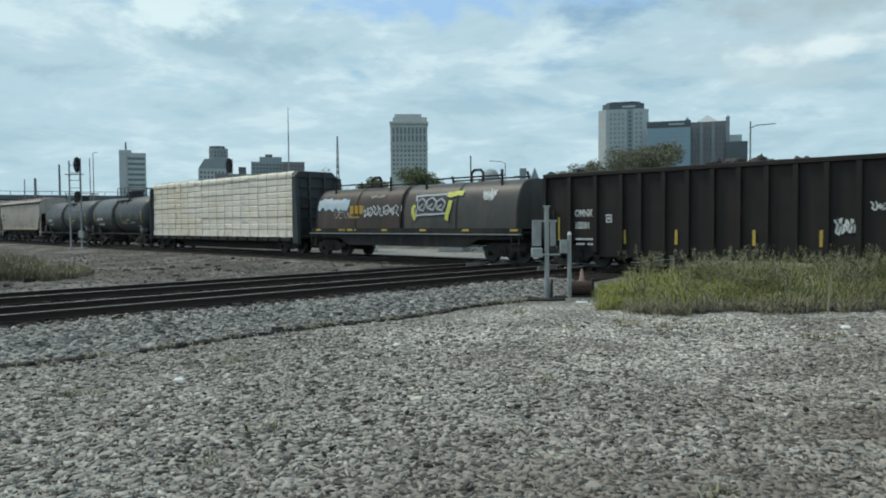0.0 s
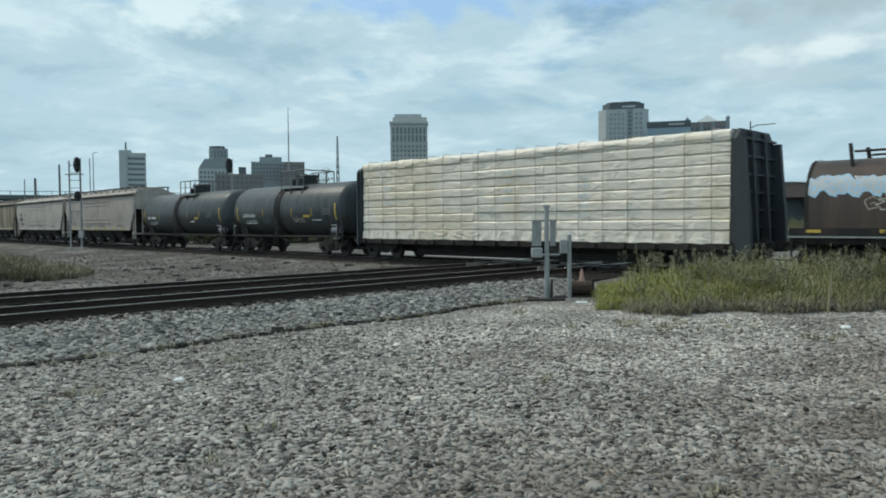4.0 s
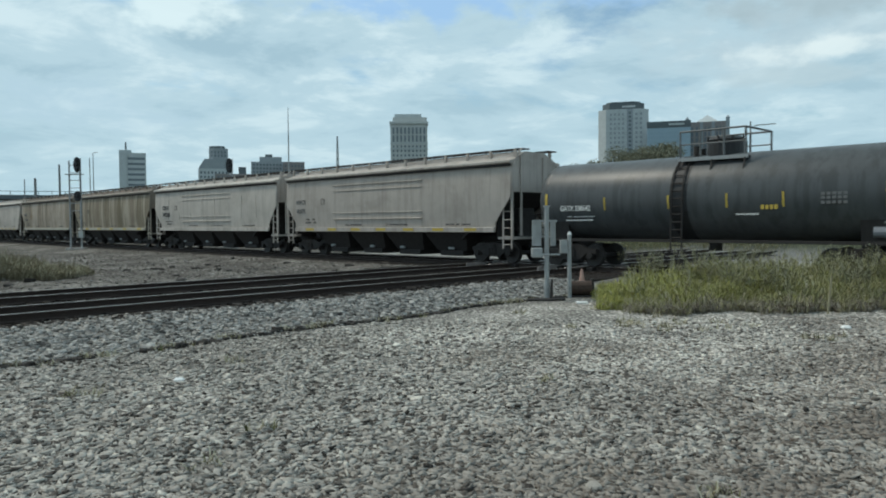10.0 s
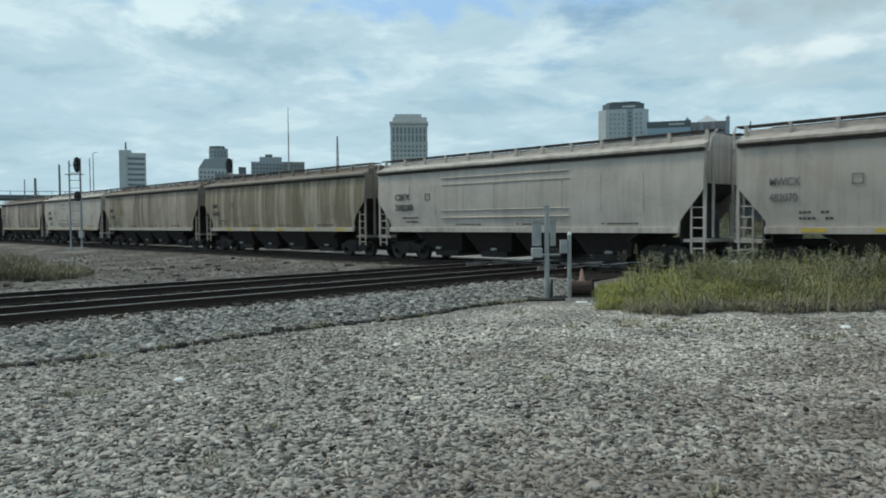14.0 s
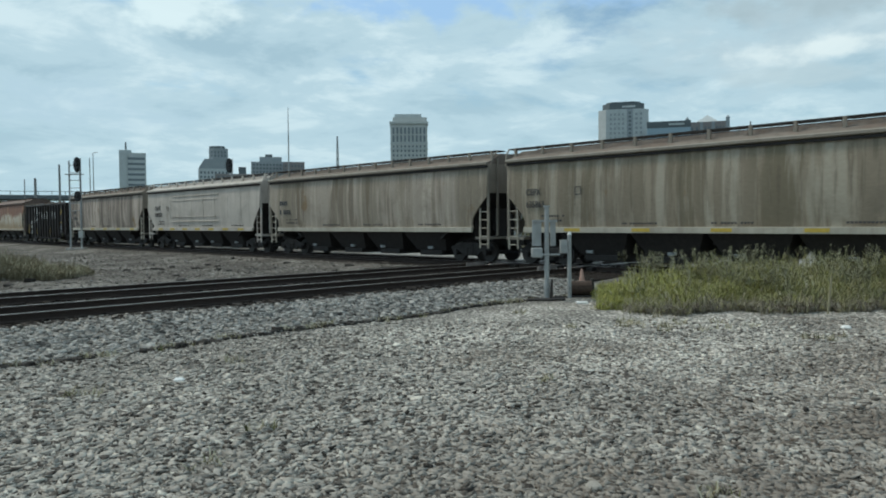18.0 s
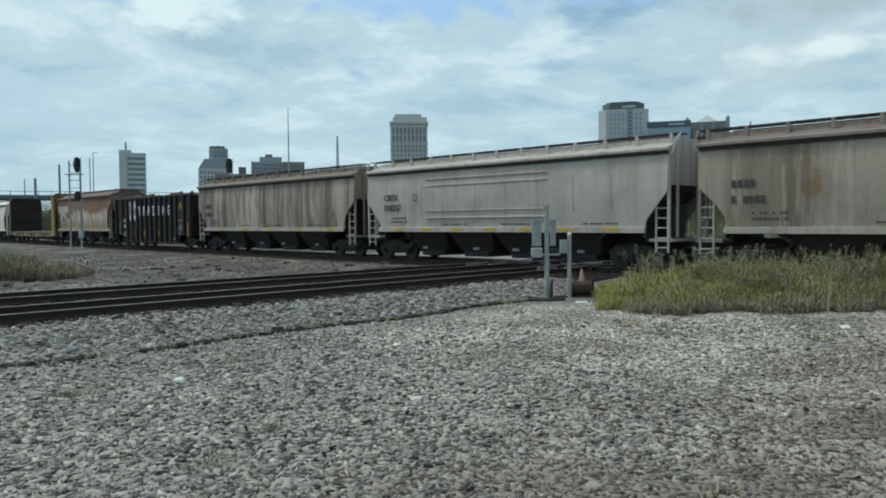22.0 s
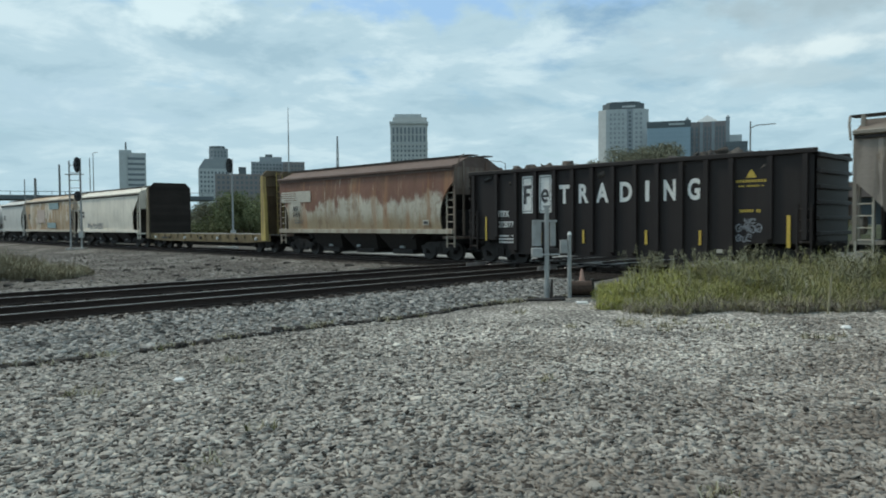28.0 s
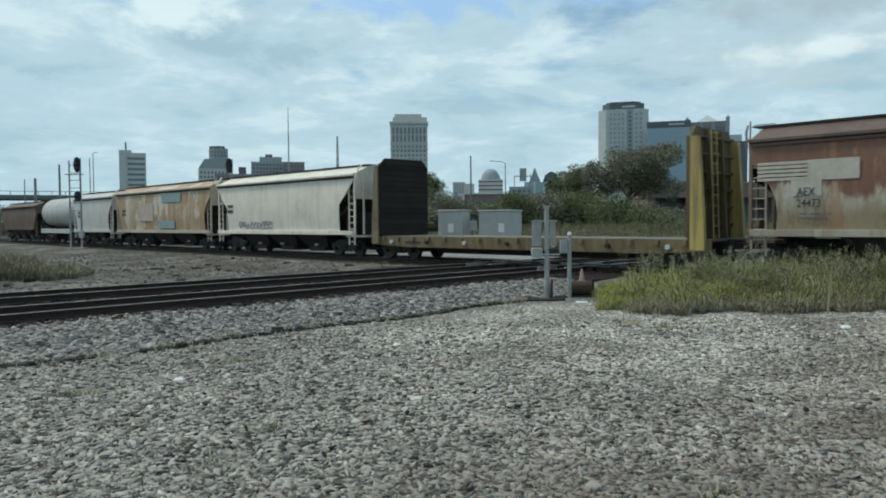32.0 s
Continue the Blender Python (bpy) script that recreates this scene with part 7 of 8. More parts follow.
    wall = add("wall", b, M_BLUEGLASS, (-26 * g, 34 * g, -5, 8, 0, h))
    add("white_fins", wall, M_WHITEB, (-24 * g, -21 * g, -5.4, -5, 0, h), (-10 * g, -7 * g, -5.4, -5, 0, h), (6 * g, 9 * g, -5.4, -5, 0, h))
    bm = B()
    prism(bm, [(-18 * g, h), (2 * g, h), (-8 * g, h + 26 * g)], lambda u, v, k: (u, (-4, 4)[k], v))
    part("spire_gable", bm, M_GREYB, b)
    bm = B()
    prism(bm, [(6 * g, h), (34 * g, h), (30 * g, h + 14 * g), (20 * g, h + 18 * g), (10 * g, h + 12 * g)], lambda u, v, k: (u, (-4, 6)[k], v))
    part("dark_roof", bm, M_DARKROOF, b)
    b = building("grey low block with a roof billboard frame", 313.52, 252.17, group="low city blocks")
    h = 21.26
    wall = add("wall", b, M_GREYB, (-7, 6, -4, 4, 0, h))
    windows(wall, -6, 5, h - 9, h - 1, 4, 3, -4.1, (0.5, 0.5))
    add("roof_sign", b, M_GREYB, (-1.5, 2.2, -1, 0, h + 3, h + 10))
    add("sign_frame", b, M_GALV, (-4.5, -4.1, -1, 0, h, h + 6), (-4.5, 4.5, -1, 0, h + 5.6, h + 6), (4.1, 4.5, -1, 0, h, h + 7))
    b = building("long low red-brick shed", 188.47, 165.08, group="low city blocks")
    h = 11.50
    wall = add("wall", b, M_BRICKB, (-9, 9, -4, 6, 0, h))
    add("roof", b, M_WHITEB, (-9.3, 9.3, -4.4, 6.4, h, h + 0.5))
    windows(wall, -8.5, 8.5, 1, h - 0.6, 8, 2, -4.1, (0.5, 0.6))


def viaducts():
    # brick road viaduct
    x, y = (119.05, 57.72)
    t = thing("brick_viaduct", "old red-brick viaduct with a pale parapet", "viaduct", kind="structure", at=place_at(x, y, GROUND, -38))
    z0, z1 = 6.01, 8.50
    add("deck_wall", t, M_BRICKB, (-9, 60, 0, 8, z0, z1), bevel=0.05)
    add("parapet", t, M_CONC, (-9.2, 60, -0.2, 0.3, z1, z1 + 0.22))
    for i in range(9):
        add("pier", t, M_BRICKB, (-8.8 + i * 7.5, -7.4 + i * 7.5, 0.3, 7.7, 0, z0), bevel=0.05)
    # added dark wall behind the piers, standing for the shade under the deck
    add("abutment", t, M_DARKROOF, (-8.5, 60, 3, 7, 0, z0))
    # road overpass beyond the train
    x, y = (43.73, 168.40)
    t = thing("road_overpass", "dark concrete road overpass with a railing", "overpass", kind="structure", at=place_at(x, y, GROUND, -20))
    za, zb = 7.15 - GROUND, 8.07 - GROUND
    add("deck", t, M_DARKROOF, (-60, 40, 0, 9, za, zb), bevel=0.05)
    for i in range(40):
        add("railing_post", t, M_DARKROOF, (-60 + i * 2.5, -59.9 + i * 2.5, 0.05, 0.15, zb, zb + 0.75))
    add("top_rail", t, M_DARKROOF, (-60, 40, 0.05, 0.15, zb + 0.7, zb + 0.8))
    for i in range(6):
        add("pier", t, M_CONC, (-58 + i * 18, -56.6 + i * 18, 2, 7, 0, za), bevel=0.05)
    # pale gravel road past the crossing
    bm = B()
    box(bm, 30.9, 38.5, -60, 44, GROUND - 0.05, GROUND + 0.06)
    tagged(part("service_road", bm, gravel("pale_road_gravel", ((0.42, 0.41, 0.38), (0.5, 0.49, 0.46), (0.58, 0.57, 0.54), (0.32, 0.3, 0.26)), 1.0, 9)), "pale gravel service road", "road", kind="structure")


# ---- plants ----
def leaf_mat(name, a, b, mottle=None):
    k = Mat(name, a, 0.95, spec=0.1)
    k.blend(k.span(k.island(), 0.2, 0.9), b)
    k.vary(k.noise(0.6, detail=4, object_space=False), 0.65, 1.3)
    if mottle:
        k.blend(k.times(k.span(k.noise(0.5, detail=5, rough=0.65, seed=3, object_space=False), 0.48, 0.66), 0.7), mottle)
    return k.m


M_LEAF = leaf_mat("dull_green_leaves", (0.13, 0.15, 0.075), (0.215, 0.232, 0.125))
M_OLIVE = leaf_mat("olive_leaves", (0.165, 0.166, 0.115), (0.255, 0.25, 0.18))
M_GRASS = leaf_mat("weed_stems", (0.26, 0.27, 0.075), (0.42, 0.41, 0.15), (0.25, 0.235, 0.11))
M_SAGE = leaf_mat("olive_weed_stems", (0.24, 0.232, 0.105), (0.40, 0.38, 0.21))
M_BROWNWEED = leaf_mat("brown_weed_stems", (0.16, 0.14, 0.09), (0.25, 0.225, 0.15))
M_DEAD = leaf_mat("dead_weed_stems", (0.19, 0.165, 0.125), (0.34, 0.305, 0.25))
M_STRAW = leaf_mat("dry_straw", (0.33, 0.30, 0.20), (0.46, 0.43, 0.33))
M_BLOOM = leaf_mat("weed_flower_heads", (0.19, 0.19, 0.11), (0.30, 0.29, 0.22))
M_DULLGREEN = leaf_mat("dull_weed_stems", (0.11, 0.115, 0.05), (0.22, 0.20, 0.11))
M_BARK = plain("grey_bark", (0.10, 0.085, 0.07), 0.95, 0, 0.6, 1.4, 6, 0.6)
RNG = np.random.RandomState(11)


def leaf_cloud(name, centres, spread, count, size, material, parent, flat=0.75):
    """Many small tilted leaf quads round the given centres."""
    c = np.asarray(centres)[RNG.randint(0, len(centres), count)]
    d = RNG.normal(size=(count, 3))
    d /= np.linalg.norm(d, axis=1)[:, None]
    p = c + d * (RNG.uniform(0.15, 1.0, (count, 1)) ** 0.6) * spread * np.array([1, 1, flat])
    u = RNG.normal(size=(count, 3))
    u /= np.linalg.norm(u, axis=1)[:, None]
    v = np.cross(u, RNG.normal(size=(count, 3)))
    v /= np.linalg.norm(v, axis=1)[:, None] + 1e-6
    s = size * RNG.uniform(0.5, 1.3, (count, 1))
    verts = np.stack([p - u * s, p - v * s * 0.5, p + u * s, p + v * s * 0.5], 1).reshape(-1, 3)
    faces = np.arange(count * 4).reshape(-1, 4)
    ob = stuff_mesh(name, verts, faces, material)
    ob.parent = parent
    return ob


def tree(x, y, z0, height, width, leaves, label, material, size=0.3, trunk_to=0.35, seed=1):
    rng = random.Random(seed)
    z0 = ground_z(x, y)
    height -= z0 - GROUND
    t = thing("tree", label, "tree", "trees behind the yard", at=pose(x, y, z0))
    bm = B()
    rod(bm, (0, 0, -0.3), (0.1, 0.05, height * trunk_to), width * 0.035 + 0.06, width * 0.022 + 0.04, 8)
    tips = []
    for i in range(9):
        a = rng.uniform(0, 6.28)
        r = width / 2 * rng.uniform(0.35, 0.85)
        e = Vector((r * math.cos(a), r * math.sin(a), height * rng.uniform(0.5, 0.92)))
        s = Vector((0.1, 0.05, height * trunk_to * rng.uniform(0.75, 1.0)))
        mid = s.lerp(e, 0.5) + Vector((0, 0, height * 0.06))
        rod(bm, s, mid, width * 0.012 + 0.03, width * 0.008 + 0.02, 6)
        rod(bm, mid, e, width * 0.008 + 0.02, 0.015, 5)
        tips += [e, s.lerp(e, 0.6), mid.lerp(e, 0.5) + Vector((rng.uniform(-1, 1), rng.uniform(-1, 1), rng.uniform(-0.6, 0.8))) * width * 0.12]
    for i in range(12):
        a = rng.uniform(0, 6.28)
        q = rng.uniform(0.2, 1.0)
        tips.append(Vector((width / 2 * q * math.cos(a) * 0.85, width / 2 * q * math.sin(a) * 0.85, height * (0.45 + 0.5 * (1 - q * q) * rng.uniform(0.6, 1.0)))))
    part("trunk", bm, M_BARK, t)
    c = leaf_cloud("crown", [tuple(p) for p in tips], width * 0.16, leaves * 3, size * 0.56, material, t)
    c["kind"] = "stuff"
    return t


def bush(x, y, w, h, leaves, seed, material, label="dense green shrub on the bank", size=0.22):
    rng = random.Random(seed)
    z0 = ground_z(x, y)
    h -= (z0 - GROUND) * 0.8
    t = thing("shrub", label, "shrub", "shrubs on the bank", at=pose(x, y, z0))
    bm = B()
    cs = []
    for i in range(22):
        a, q = rng.uniform(0, 6.28), rng.uniform(0, 1) ** 0.6
        e = (w / 2 * q * math.cos(a), w / 2 * q * math.sin(a), h * rng.uniform(0.2, 0.9) * (1 - 0.45 * q))
        cs.append(e)
        rod(bm, (0.2 * math.cos(a), 0.2 * math.sin(a), -0.1), e, 0.04, 0.012, 5)
    part("stem_cluster", bm, M_BARK, t)
    leaf_cloud("foliage", cs, w * 0.2, leaves * 3, size * 0.56, material, t, 0.7)["kind"] = "stuff"


def plants():
    tree(81.47, 48.64, GROUND, 11.34 - GROUND, 12.5, 11000, "broad olive-green tree with an uneven crown", M_OLIVE, 0.26, 0.4, 3)
    tree(83.21, 55.38, GROUND, 10.35 - GROUND, 7.5, 3000, "thin pale tree with sparse leaves", M_OLIVE, 0.24, 0.5, 4)
    tree(83.00, 58.42, GROUND, 8.62 - GROUND, 8.0, 5500, "dark green tree behind the bank", M_LEAF, 0.28, 0.3, 5)
    tree(68.05, 73.38, GROUND, 9.16 - GROUND, 9.5, 7000, "round dark tree crown behind the track", M_LEAF, 0.28, 0.3, 6)
    tree(67.16, 81.33, GROUND, 8.69 - GROUND, 7.0, 4500, "dark tree beside the track", M_LEAF, 0.28, 0.3, 7)
    tree(77.15, 106.70, GROUND, 12.11 - GROUND, 6.0, 260, "nearly bare small tree", M_LEAF, 0.25, 0.45, 8)
    spots = ((38.12, 75.02, 5.5, 5.0, 1300), (38.90, 68.58, 6.5, 5.4, 1700), (43.12, 70.01, 5.5, 5.2, 1400), (55.41, 54.90, 5.0, 4.6, 1200), (63.16, 57.05, 7.5, 4.0, 1300), (62.49, 50.65, 7.0, 4.6, 1600), (66.50, 49.46, 7.5, 5.2, 1700), (67.71, 45.43, 7.0, 5.0, 1600), (68.56, 41.75, 7.0, 4.0, 1300), (76.80, 41.99, 7.5, 3.2, 1100), (83.57, 40.88, 7.0, 3.0, 900), (46.65, 72.14, 6.5, 6.0, 1500), (51.45, 75.83, 7.0, 6.6, 1600), (54.24, 75.86, 7.0, 7.2, 1700), (57.06, 75.88, 7.0, 7.8, 1700), (57.85, 72.26, 7.0, 6.6, 1600), (60.89, 72.04, 7.5, 7.2, 1700), (61.45, 68.66, 7.5, 7.4, 1700), (63.45, 66.66, 7.5, 7.0, 1600), (65.85, 64.25, 7.5, 5.4, 1400))
    far = ((44.2, 178.4, 8.0, 6.4, 900), (37.2, 139.6, 8.0, 5.8, 900), (39.6, 139.1, 8.0, 5.6, 900), (42.1, 138.4, 8.5, 5.9, 900), (35.6, 109.9, 6.5, 4.9, 900), (38.2, 110.7, 7.0, 5.2, 1000), (40.7, 111.2, 7.0, 4.9, 1000), (34.8, 89.7, 6.0, 4.6, 1100), (37.3, 90.9, 6.5, 4.5, 1100), (39.9, 91.9, 6.5, 4.9, 1100), (36.4, 78.9, 6.0, 4.4, 1200))
    for i, (x, y, w, h, n) in enumerate(spots + far):
        bush(x, y, w * 1.25, h * 1.1, n * 3, 20 + i, M_LEAF if i % 3 else M_OLIVE)


def weeds(name, label, n, region, hmin, hmax, straw, seed, tall=0.0, green=None, field=False):
    """A stand of weeds: tapering bent stems with fine side leaves, flower heads on some."""
    rs = np.random.RandomState(seed)
    made = {k: ([], []) for k in "gosbd"}

    def strip(key, p, d, h, w, bend):
        vs, fs = made[key]
        side = np.array([-d[1], d[0], 0]) * w
        k = len(vs)
        q1, q2 = p + np.array([d[0] * bend * 0.35, d[1] * bend * 0.35, h * 0.55]), p + np.array([d[0] * bend, d[1] * bend, h])
        vs.extend((p - side, p + side, q1 + side * 0.8, q1 - side * 0.8, q2 + side * 0.2, q2 - side * 0.2))
        fs.extend(((k, k + 1, k + 2, k + 3), (k + 3, k + 2, k + 4, k + 5)))
        return q1, q2
    for i in range(n):
        x, y, edge = region(rs)
        z = ground_z(x, y) - 0.02
        clump = 0.72 + 0.6 * noise.noise(Vector((x * 0.8, y * 0.8, seed)))
        h0 = (hmin + (hmax - hmin) * edge) * max(0.3, clump + rs.uniform(-0.25, 0.25))
        plume = False
        if field:
            h0 *= 0.4 + 0.6 * min(1.0, max(0.0, ((x - y) / (x + y) - 0.2) / 0.09 + rs.normal() * 0.15))
        if tall and rs.rand() < 0.12:
            h0 *= 1.0 + tall
        side = (x - y) / (x + y)
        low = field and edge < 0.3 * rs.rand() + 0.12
        if field:
            plume = noise.noise(Vector((x * 0.9, y * 0.9, 31.0))) > 0.18 and edge > 0.4 and rs.rand() < 0.12
            if plume:
                h0 = hmax * rs.uniform(1.05, 1.4)
        for j in range(rs.randint(5, 9)):
            a = rs.uniform(0, 6.28)
            d = np.array([math.cos(a), math.sin(a)])
            p = np.array([x + rs.normal() * 0.09, y + rs.normal() * 0.09, z])
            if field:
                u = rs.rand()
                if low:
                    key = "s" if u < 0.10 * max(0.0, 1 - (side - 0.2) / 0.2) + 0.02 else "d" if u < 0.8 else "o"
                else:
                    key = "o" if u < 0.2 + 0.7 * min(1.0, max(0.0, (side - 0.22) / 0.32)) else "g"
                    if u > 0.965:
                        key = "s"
            else:
                key = "s" if rs.rand() < straw * (1.7 - 1.4 * edge) else "g"
            h = h0 * rs.uniform(0.45, 0.98 if field else 1.08)
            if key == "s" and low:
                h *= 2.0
            q1, q2 = strip(key, p, d, h, rs.uniform(0.003, 0.006), h * rs.uniform(0.05, 0.5))
            leafy = "b" if plume else key
            for m in range(9 if field and not low else 6):
                t = rs.uniform(0.2, 1.0) ** (0.6 if field else 1.0)
                b = p + (q2 - p) * t + np.array([rs.normal(), rs.normal(), 0]) * 0.02
                a2 = rs.uniform(0, 6.28)
                strip(leafy if t > 0.55 else key, b, np.array([math.cos(a2), math.sin(a2)]), rs.uniform(0.01, 0.12), rs.uniform(0.003, 0.007) if field else rs.uniform(0.005, 0.012), rs.uniform(0.03, 0.11))
            if (rs.rand() < 0.16 and edge > 0.6 or h > hmax * 1.15) and not field or plume:
                for m in range(26 if plume else 14 if h > hmax else 6):
                    a2 = rs.uniform(0, 6.28)
                    strip("b", q2 + np.array([rs.normal() * 0.03 * plume, rs.normal() * 0.03 * plume, -rs.uniform(0, 0.28 if plume else 0.2)]), np.array([math.cos(a2), math.sin(a2)]), rs.uniform(0.01, 0.06), 0.008, rs.uniform(0.02, 0.08))
    root = None
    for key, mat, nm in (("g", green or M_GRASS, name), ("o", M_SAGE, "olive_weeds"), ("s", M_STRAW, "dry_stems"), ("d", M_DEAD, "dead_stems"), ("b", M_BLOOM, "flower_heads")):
        vs, fs = made[key]
        if not vs:
            continue
        ob = stuff_mesh(nm, vs, fs, mat)
        if root is None:
            root = tagged(ob, label, "weeds", kind="stuff")
        else:
            ob.parent = root
            ob["kind"] = "stuff"


def strip_right(rs):
    r = rs.uniform(0.215, 0.68)
    lead = 16.3 + 0.7 * noise.noise(Vector((r * 14, 3.0, 1.0)))
    lead += 0.45 * noise.noise(Vector((r * 60, 8.0, 1.0))) + abs(rs.normal()) * 0.12
    d = lead + 5.6 * rs.rand() ** 1.3
    if d < 17.0 and r < 0.26:
        r += 0.04
    rise = 0.78 + 0.3 * min(1.0, max(0.0, (r - 0.3) / 0.3))
    return d * (1 + r) * 0.7071, d * (1 - r) * 0.7071, min(rise, 0.05 + (d - lead) / 2.2)


def strip_left(rs):
    d = 27.5 + 6.0 * rs.rand()
    r = -0.66 + 0.19 * rs.rand() * (1 - 0.5 * abs(d - 30) / 4)
    return d * (1 + r) * 0.7071, d * (1 - r) * 0.7071, min(1.0, 0.25 + max(0.0, (-0.5 - r) / 0.14))


def verge(rs):
    """Low tufts along the foot of the ballast and in the gravel."""
    k = rs.rand()
    if k < 0.55:
        x = rs.uniform(3.0, 17.0)
        return x, 11.95 + 0.12 * math.sin(x) + rs.normal() * 0.06, 0.0
    if k < 0.75:
        return rs.uniform(12.5, 14.5), rs.uniform(6.0, 8.2), 0.0
    return rs.uniform(3, 15), rs.uniform(2, 11), 0.0


def bank(rs):
    return rs.uniform(42, 60), rs.uniform(16, 44), 1.0


# ---- loose stones ----
def rubble_mat():
    k = Mat("brown_rubble", (0.15, 0.135, 0.12), 0.95, spec=0.2)
    r = k.island()
    k.blend(k.span(r, 0.5, 0.8), (0.25, 0.235, 0.215))
    k.blend(k.span(r, 0.92, 0.99), (0.40, 0.385, 0.36))
    k.blend(k.span(r, 0.25, 0.05), (0.05, 0.043, 0.038))
    k.bump(k.noise(40), 0.4, 0.01)
    return k.m


def shoulder_mat(name, dark, mid, light):
    k = Mat(name, mid, 0.95, spec=0.2)
    r = k.island()
    k.blend(k.span(r, 0.55, 0.85), light)
    k.blend(k.span(r, 0.35, 0.12), dark)
    k.vary(k.noise(0.7, detail=6, rough=0.7, seed=4, object_space=False), 0.7, 1.25)
    k.bump(k.noise(45), 0.4, 0.01)
    return k.m


M_SHOULDER = shoulder_mat("blue_grey_ballast_stone", (0.09, 0.086, 0.08), (0.272, 0.264, 0.246), (0.41, 0.40, 0.375))
M_OILSTONE = shoulder_mat("oily_ballast_stone", (0.012, 0.010, 0.009), (0.032, 0.026, 0.022), (0.075, 0.062, 0.053))
M_RUBBLE = rubble_mat()
M_CLOD = plain("dark_soil", (0.035, 0.03, 0.026), 0.95)



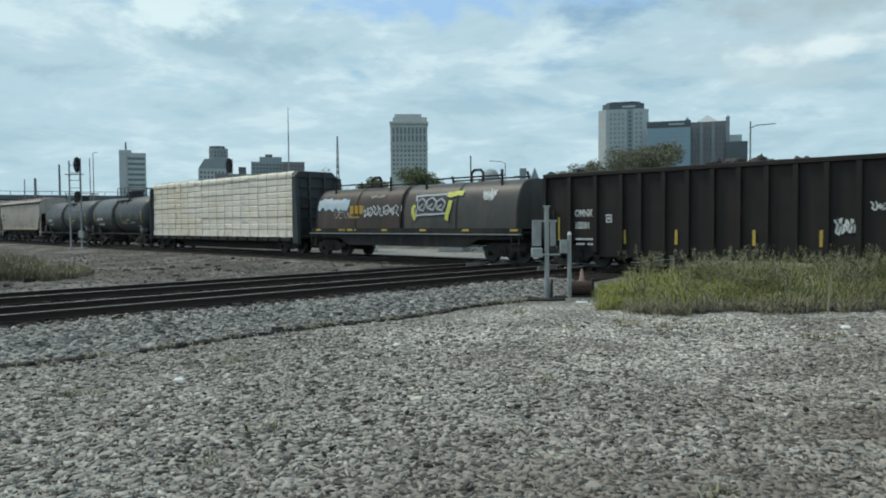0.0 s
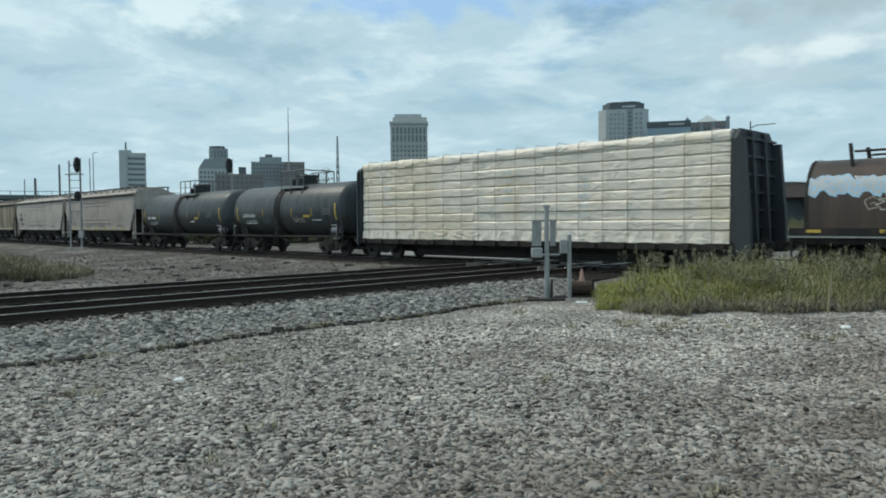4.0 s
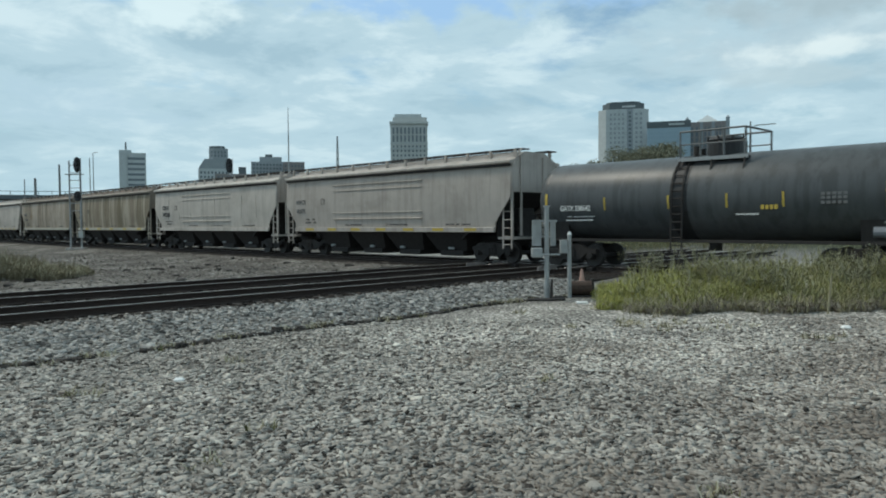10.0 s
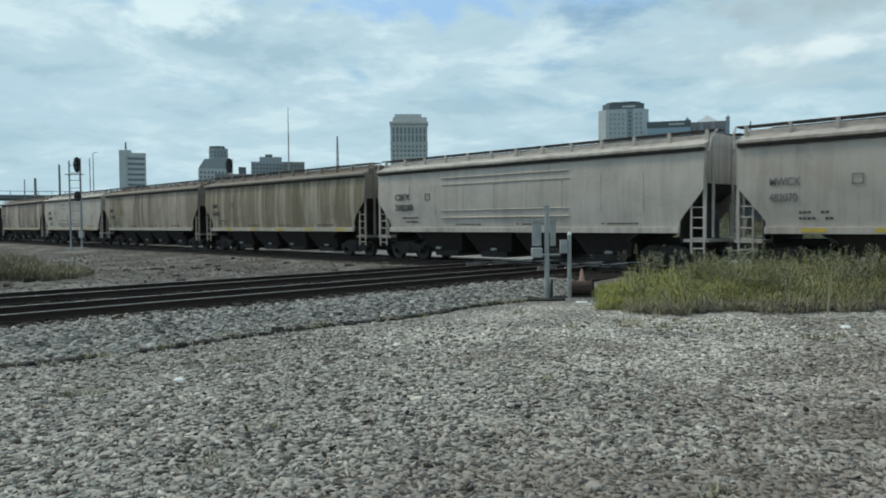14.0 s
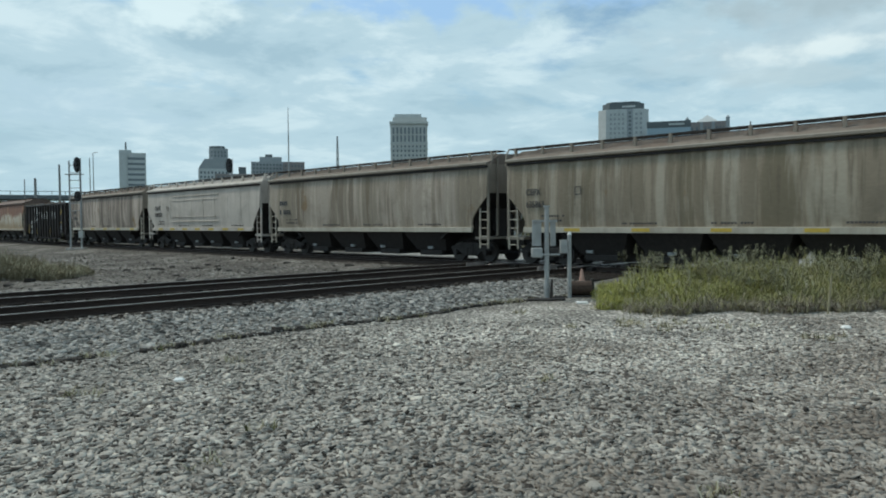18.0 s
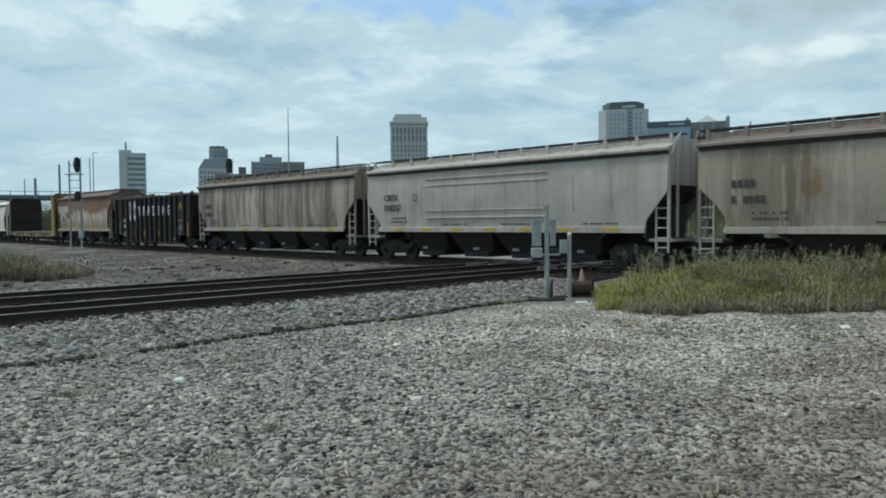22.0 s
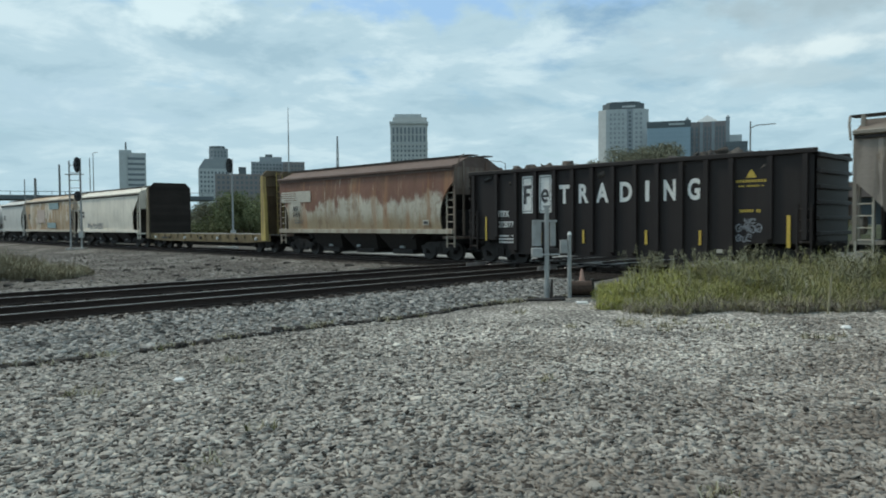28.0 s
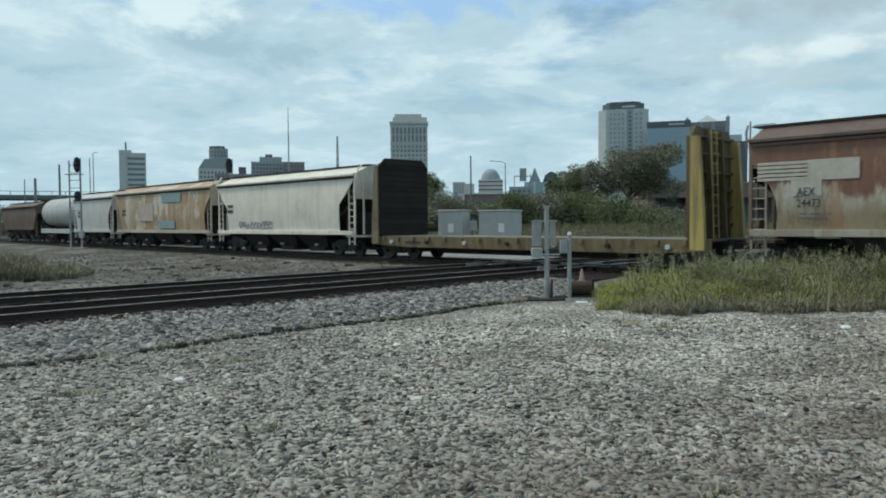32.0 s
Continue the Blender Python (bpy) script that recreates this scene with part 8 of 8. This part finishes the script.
def stones():
    rs = np.random.RandomState(3)
    cube = np.array([(x, y, z) for z in (-1, 1) for y in (-1, 1) for x in (-1, 1)], float)
    quad = np.array([(0, 2, 3, 1), (4, 5, 7, 6), (0, 1, 5, 4), (2, 6, 7, 3), (0, 4, 6, 2), (1, 3, 7, 5)])

    def heap(name, xy, size, label, mat, bed=False):
        n = len(xy)
        sc = size * rs.uniform(0.55, 1.5, (n, 1)) * rs.uniform(0.6, 1.35, (n, 3)) * np.array([1.5, 1.0, 0.36])
        v = cube[None] * rs.uniform(0.3, 1.05, (n, 8, 3)) * sc[:, None]
        a, t = rs.uniform(0, 6.28, n), rs.normal(size=n) * 0.5
        ca, sa, ct, st = np.cos(a), np.sin(a), np.cos(t), np.sin(t)
        y, z = v[..., 1] * ct[:, None] - v[..., 2] * st[:, None], v[..., 1] * st[:, None] + v[..., 2] * ct[:, None]
        x = v[..., 0]
        v = np.stack([x * ca[:, None] - y * sa[:, None], x * sa[:, None] + y * ca[:, None], z], -1)
        v[..., 0] += xy[:, 0, None]
        v[..., 1] += xy[:, 1, None]
        v[..., 2] += np.array([-0.185 if bed else ground_z(p, q) for p, q in xy])[:, None] + sc[:, 2:3] * 0.35
        f = quad[None] + (np.arange(n) * 8)[:, None, None]
        ob = stuff_mesh(name, v.reshape(-1, 3), f.reshape(-1, 4), mat)
        tagged(ob, label, "gravel", kind="stuff")
    n = 52000
    d = 4.2 * (15.5 / 4.2) ** rs.rand(n)
    r = rs.uniform(-0.66, 0.66, n)
    heap("gravel_stones", np.stack([d * (1 + r), d * (1 - r)], 1) * 0.7071, 0.0265, "loose pale crushed limestone pieces on the yard", M_STONE)
    n = 14000
    x = rs.uniform(-2, 20, n)
    heap("ballast_stones", np.stack([x, rs.uniform(12.0, 15.2, n)], 1), 0.042, "grey ballast stones on the track shoulder", M_SHOULDER)
    n = 12000
    heap("bed_stones", np.stack([rs.uniform(-6, 31, n), rs.uniform(14.95, 22.7, n)], 1), 0.042, "dark oil-stained ballast stones between the rails", M_OILSTONE, bed=True)
    # dark clods laid in a row stand for the ballast lip's shadow line
    n = 1500
    x = rs.uniform(2.0, 19.0, n)
    keep = np.array([noise.noise(Vector((v * 0.8, 1.0, 4.0))) > -0.22 for v in x])
    xy = np.stack([x, 11.95 + 0.12 * np.sin(x) + rs.normal(size=n) * 0.045], 1)[keep]
    heap("dark_clods", xy, 0.05, "line of dark clods drawing the shadow at the ballast foot", M_CLOD)
    n = 160
    d = 4.5 * 3.4 ** rs.rand(n)
    r = rs.uniform(-0.64, 0.64, n)
    heap("dark_clods", np.stack([d * (1 + r), d * (1 - r)], 1) * 0.7071, 0.035, "scattered dark clods on the gravel", M_CLOD)
    n = 12000
    xy = np.stack([rs.uniform(-12, 22.5, n), 22.6 + 34 * rs.rand(n) ** 1.4], 1)
    heap("rubble", xy, 0.038, "brown-grey ballast rubble beyond the double track", M_RUBBLE)
    n = 420
    xy = np.stack([rs.uniform(-10, 21.5, n), 23.5 + 26 * rs.rand(n) ** 1.3], 1)
    keep = np.array([noise.noise(Vector((p * 0.25, q * 0.35, 14.0))) > 0.02 for p, q in xy])
    heap("dark_clods", xy[keep], 0.11, "dark tussocks and clods in the brown rubble", M_CLOD)
    # a few larger pale stones and dark clods
    for x, y, s in ((4.32, 9.26, 0.075), (4.66, 5.94, 0.055), (4.77, 3.15, 0.07), (15.35, 4.45, 0.1), (8.07, 9.18, 0.07)):
        bm = B()
        bmesh.ops.create_icosphere(bm, subdivisions=2, radius=s)
        for v in bm.verts:
            v.co *= 1 + 0.25 * noise.noise(v.co * 14 + Vector((x, y, 0)))
            v.co.z *= 0.5
        ob = part("stone", bm, M_SIGN if s > 0.07 else M_STONE)
        ob.matrix_world = pose(x, y, ground_z(x, y) + s * 0.25)
        tagged(ob, "single pale stone lying on the gravel", "stone", "larger stones")


trackside_posts()
signal_mast(21.32, 63.82, -0.2, 7.4, True, True)
signal_mast(29.99, 54.86, -0.2, 7.2, False, False)
cabinets()
poles()
skyline()
viaducts()
plants()
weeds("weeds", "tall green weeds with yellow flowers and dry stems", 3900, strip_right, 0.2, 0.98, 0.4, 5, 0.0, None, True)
weeds("weeds", "brownish weeds beyond the double track", 1100, strip_left, 0.35, 1.0, 0.35, 6, 0.0, M_BROWNWEED)
weeds("grass_tufts", "short sparse grass tufts along the ballast foot", 70, verge, 0.05, 0.06, 0.5, 7, 0.0, M_DULLGREEN)
weeds("bank_grass", "rough grass on the far bank", 2200, bank, 0.3, 0.7, 0.6, 8, 0.3, M_DULLGREEN)
stones()


# ---- movement ----
def travelled(t):
    """Metres that the train has gone by t seconds: it gathers speed slowly."""
    return 6.2 * t + 0.0079 * t * t


def car_pose(mid, reach, t):
    y = mid - travelled(t)
    x0, x1 = line_x(y - reach), line_x(y + reach)
    return pose((x0 + x1) / 2, y, 0, 0, 0, -math.degrees(math.atan2(x1 - x0, 2 * reach)))


def motions():
    for car, mid, reach in TRAIN:
        walk(car, [(float(t), car_pose(mid, reach, t)) for t in range(33)])
    for w, dy in WHEELS:
        walk(w, [(k / 15, pose(0, dy, 0.42, math.degrees(travelled(k / 15) / 0.42) % 360)) for k in range(481)])


motions()
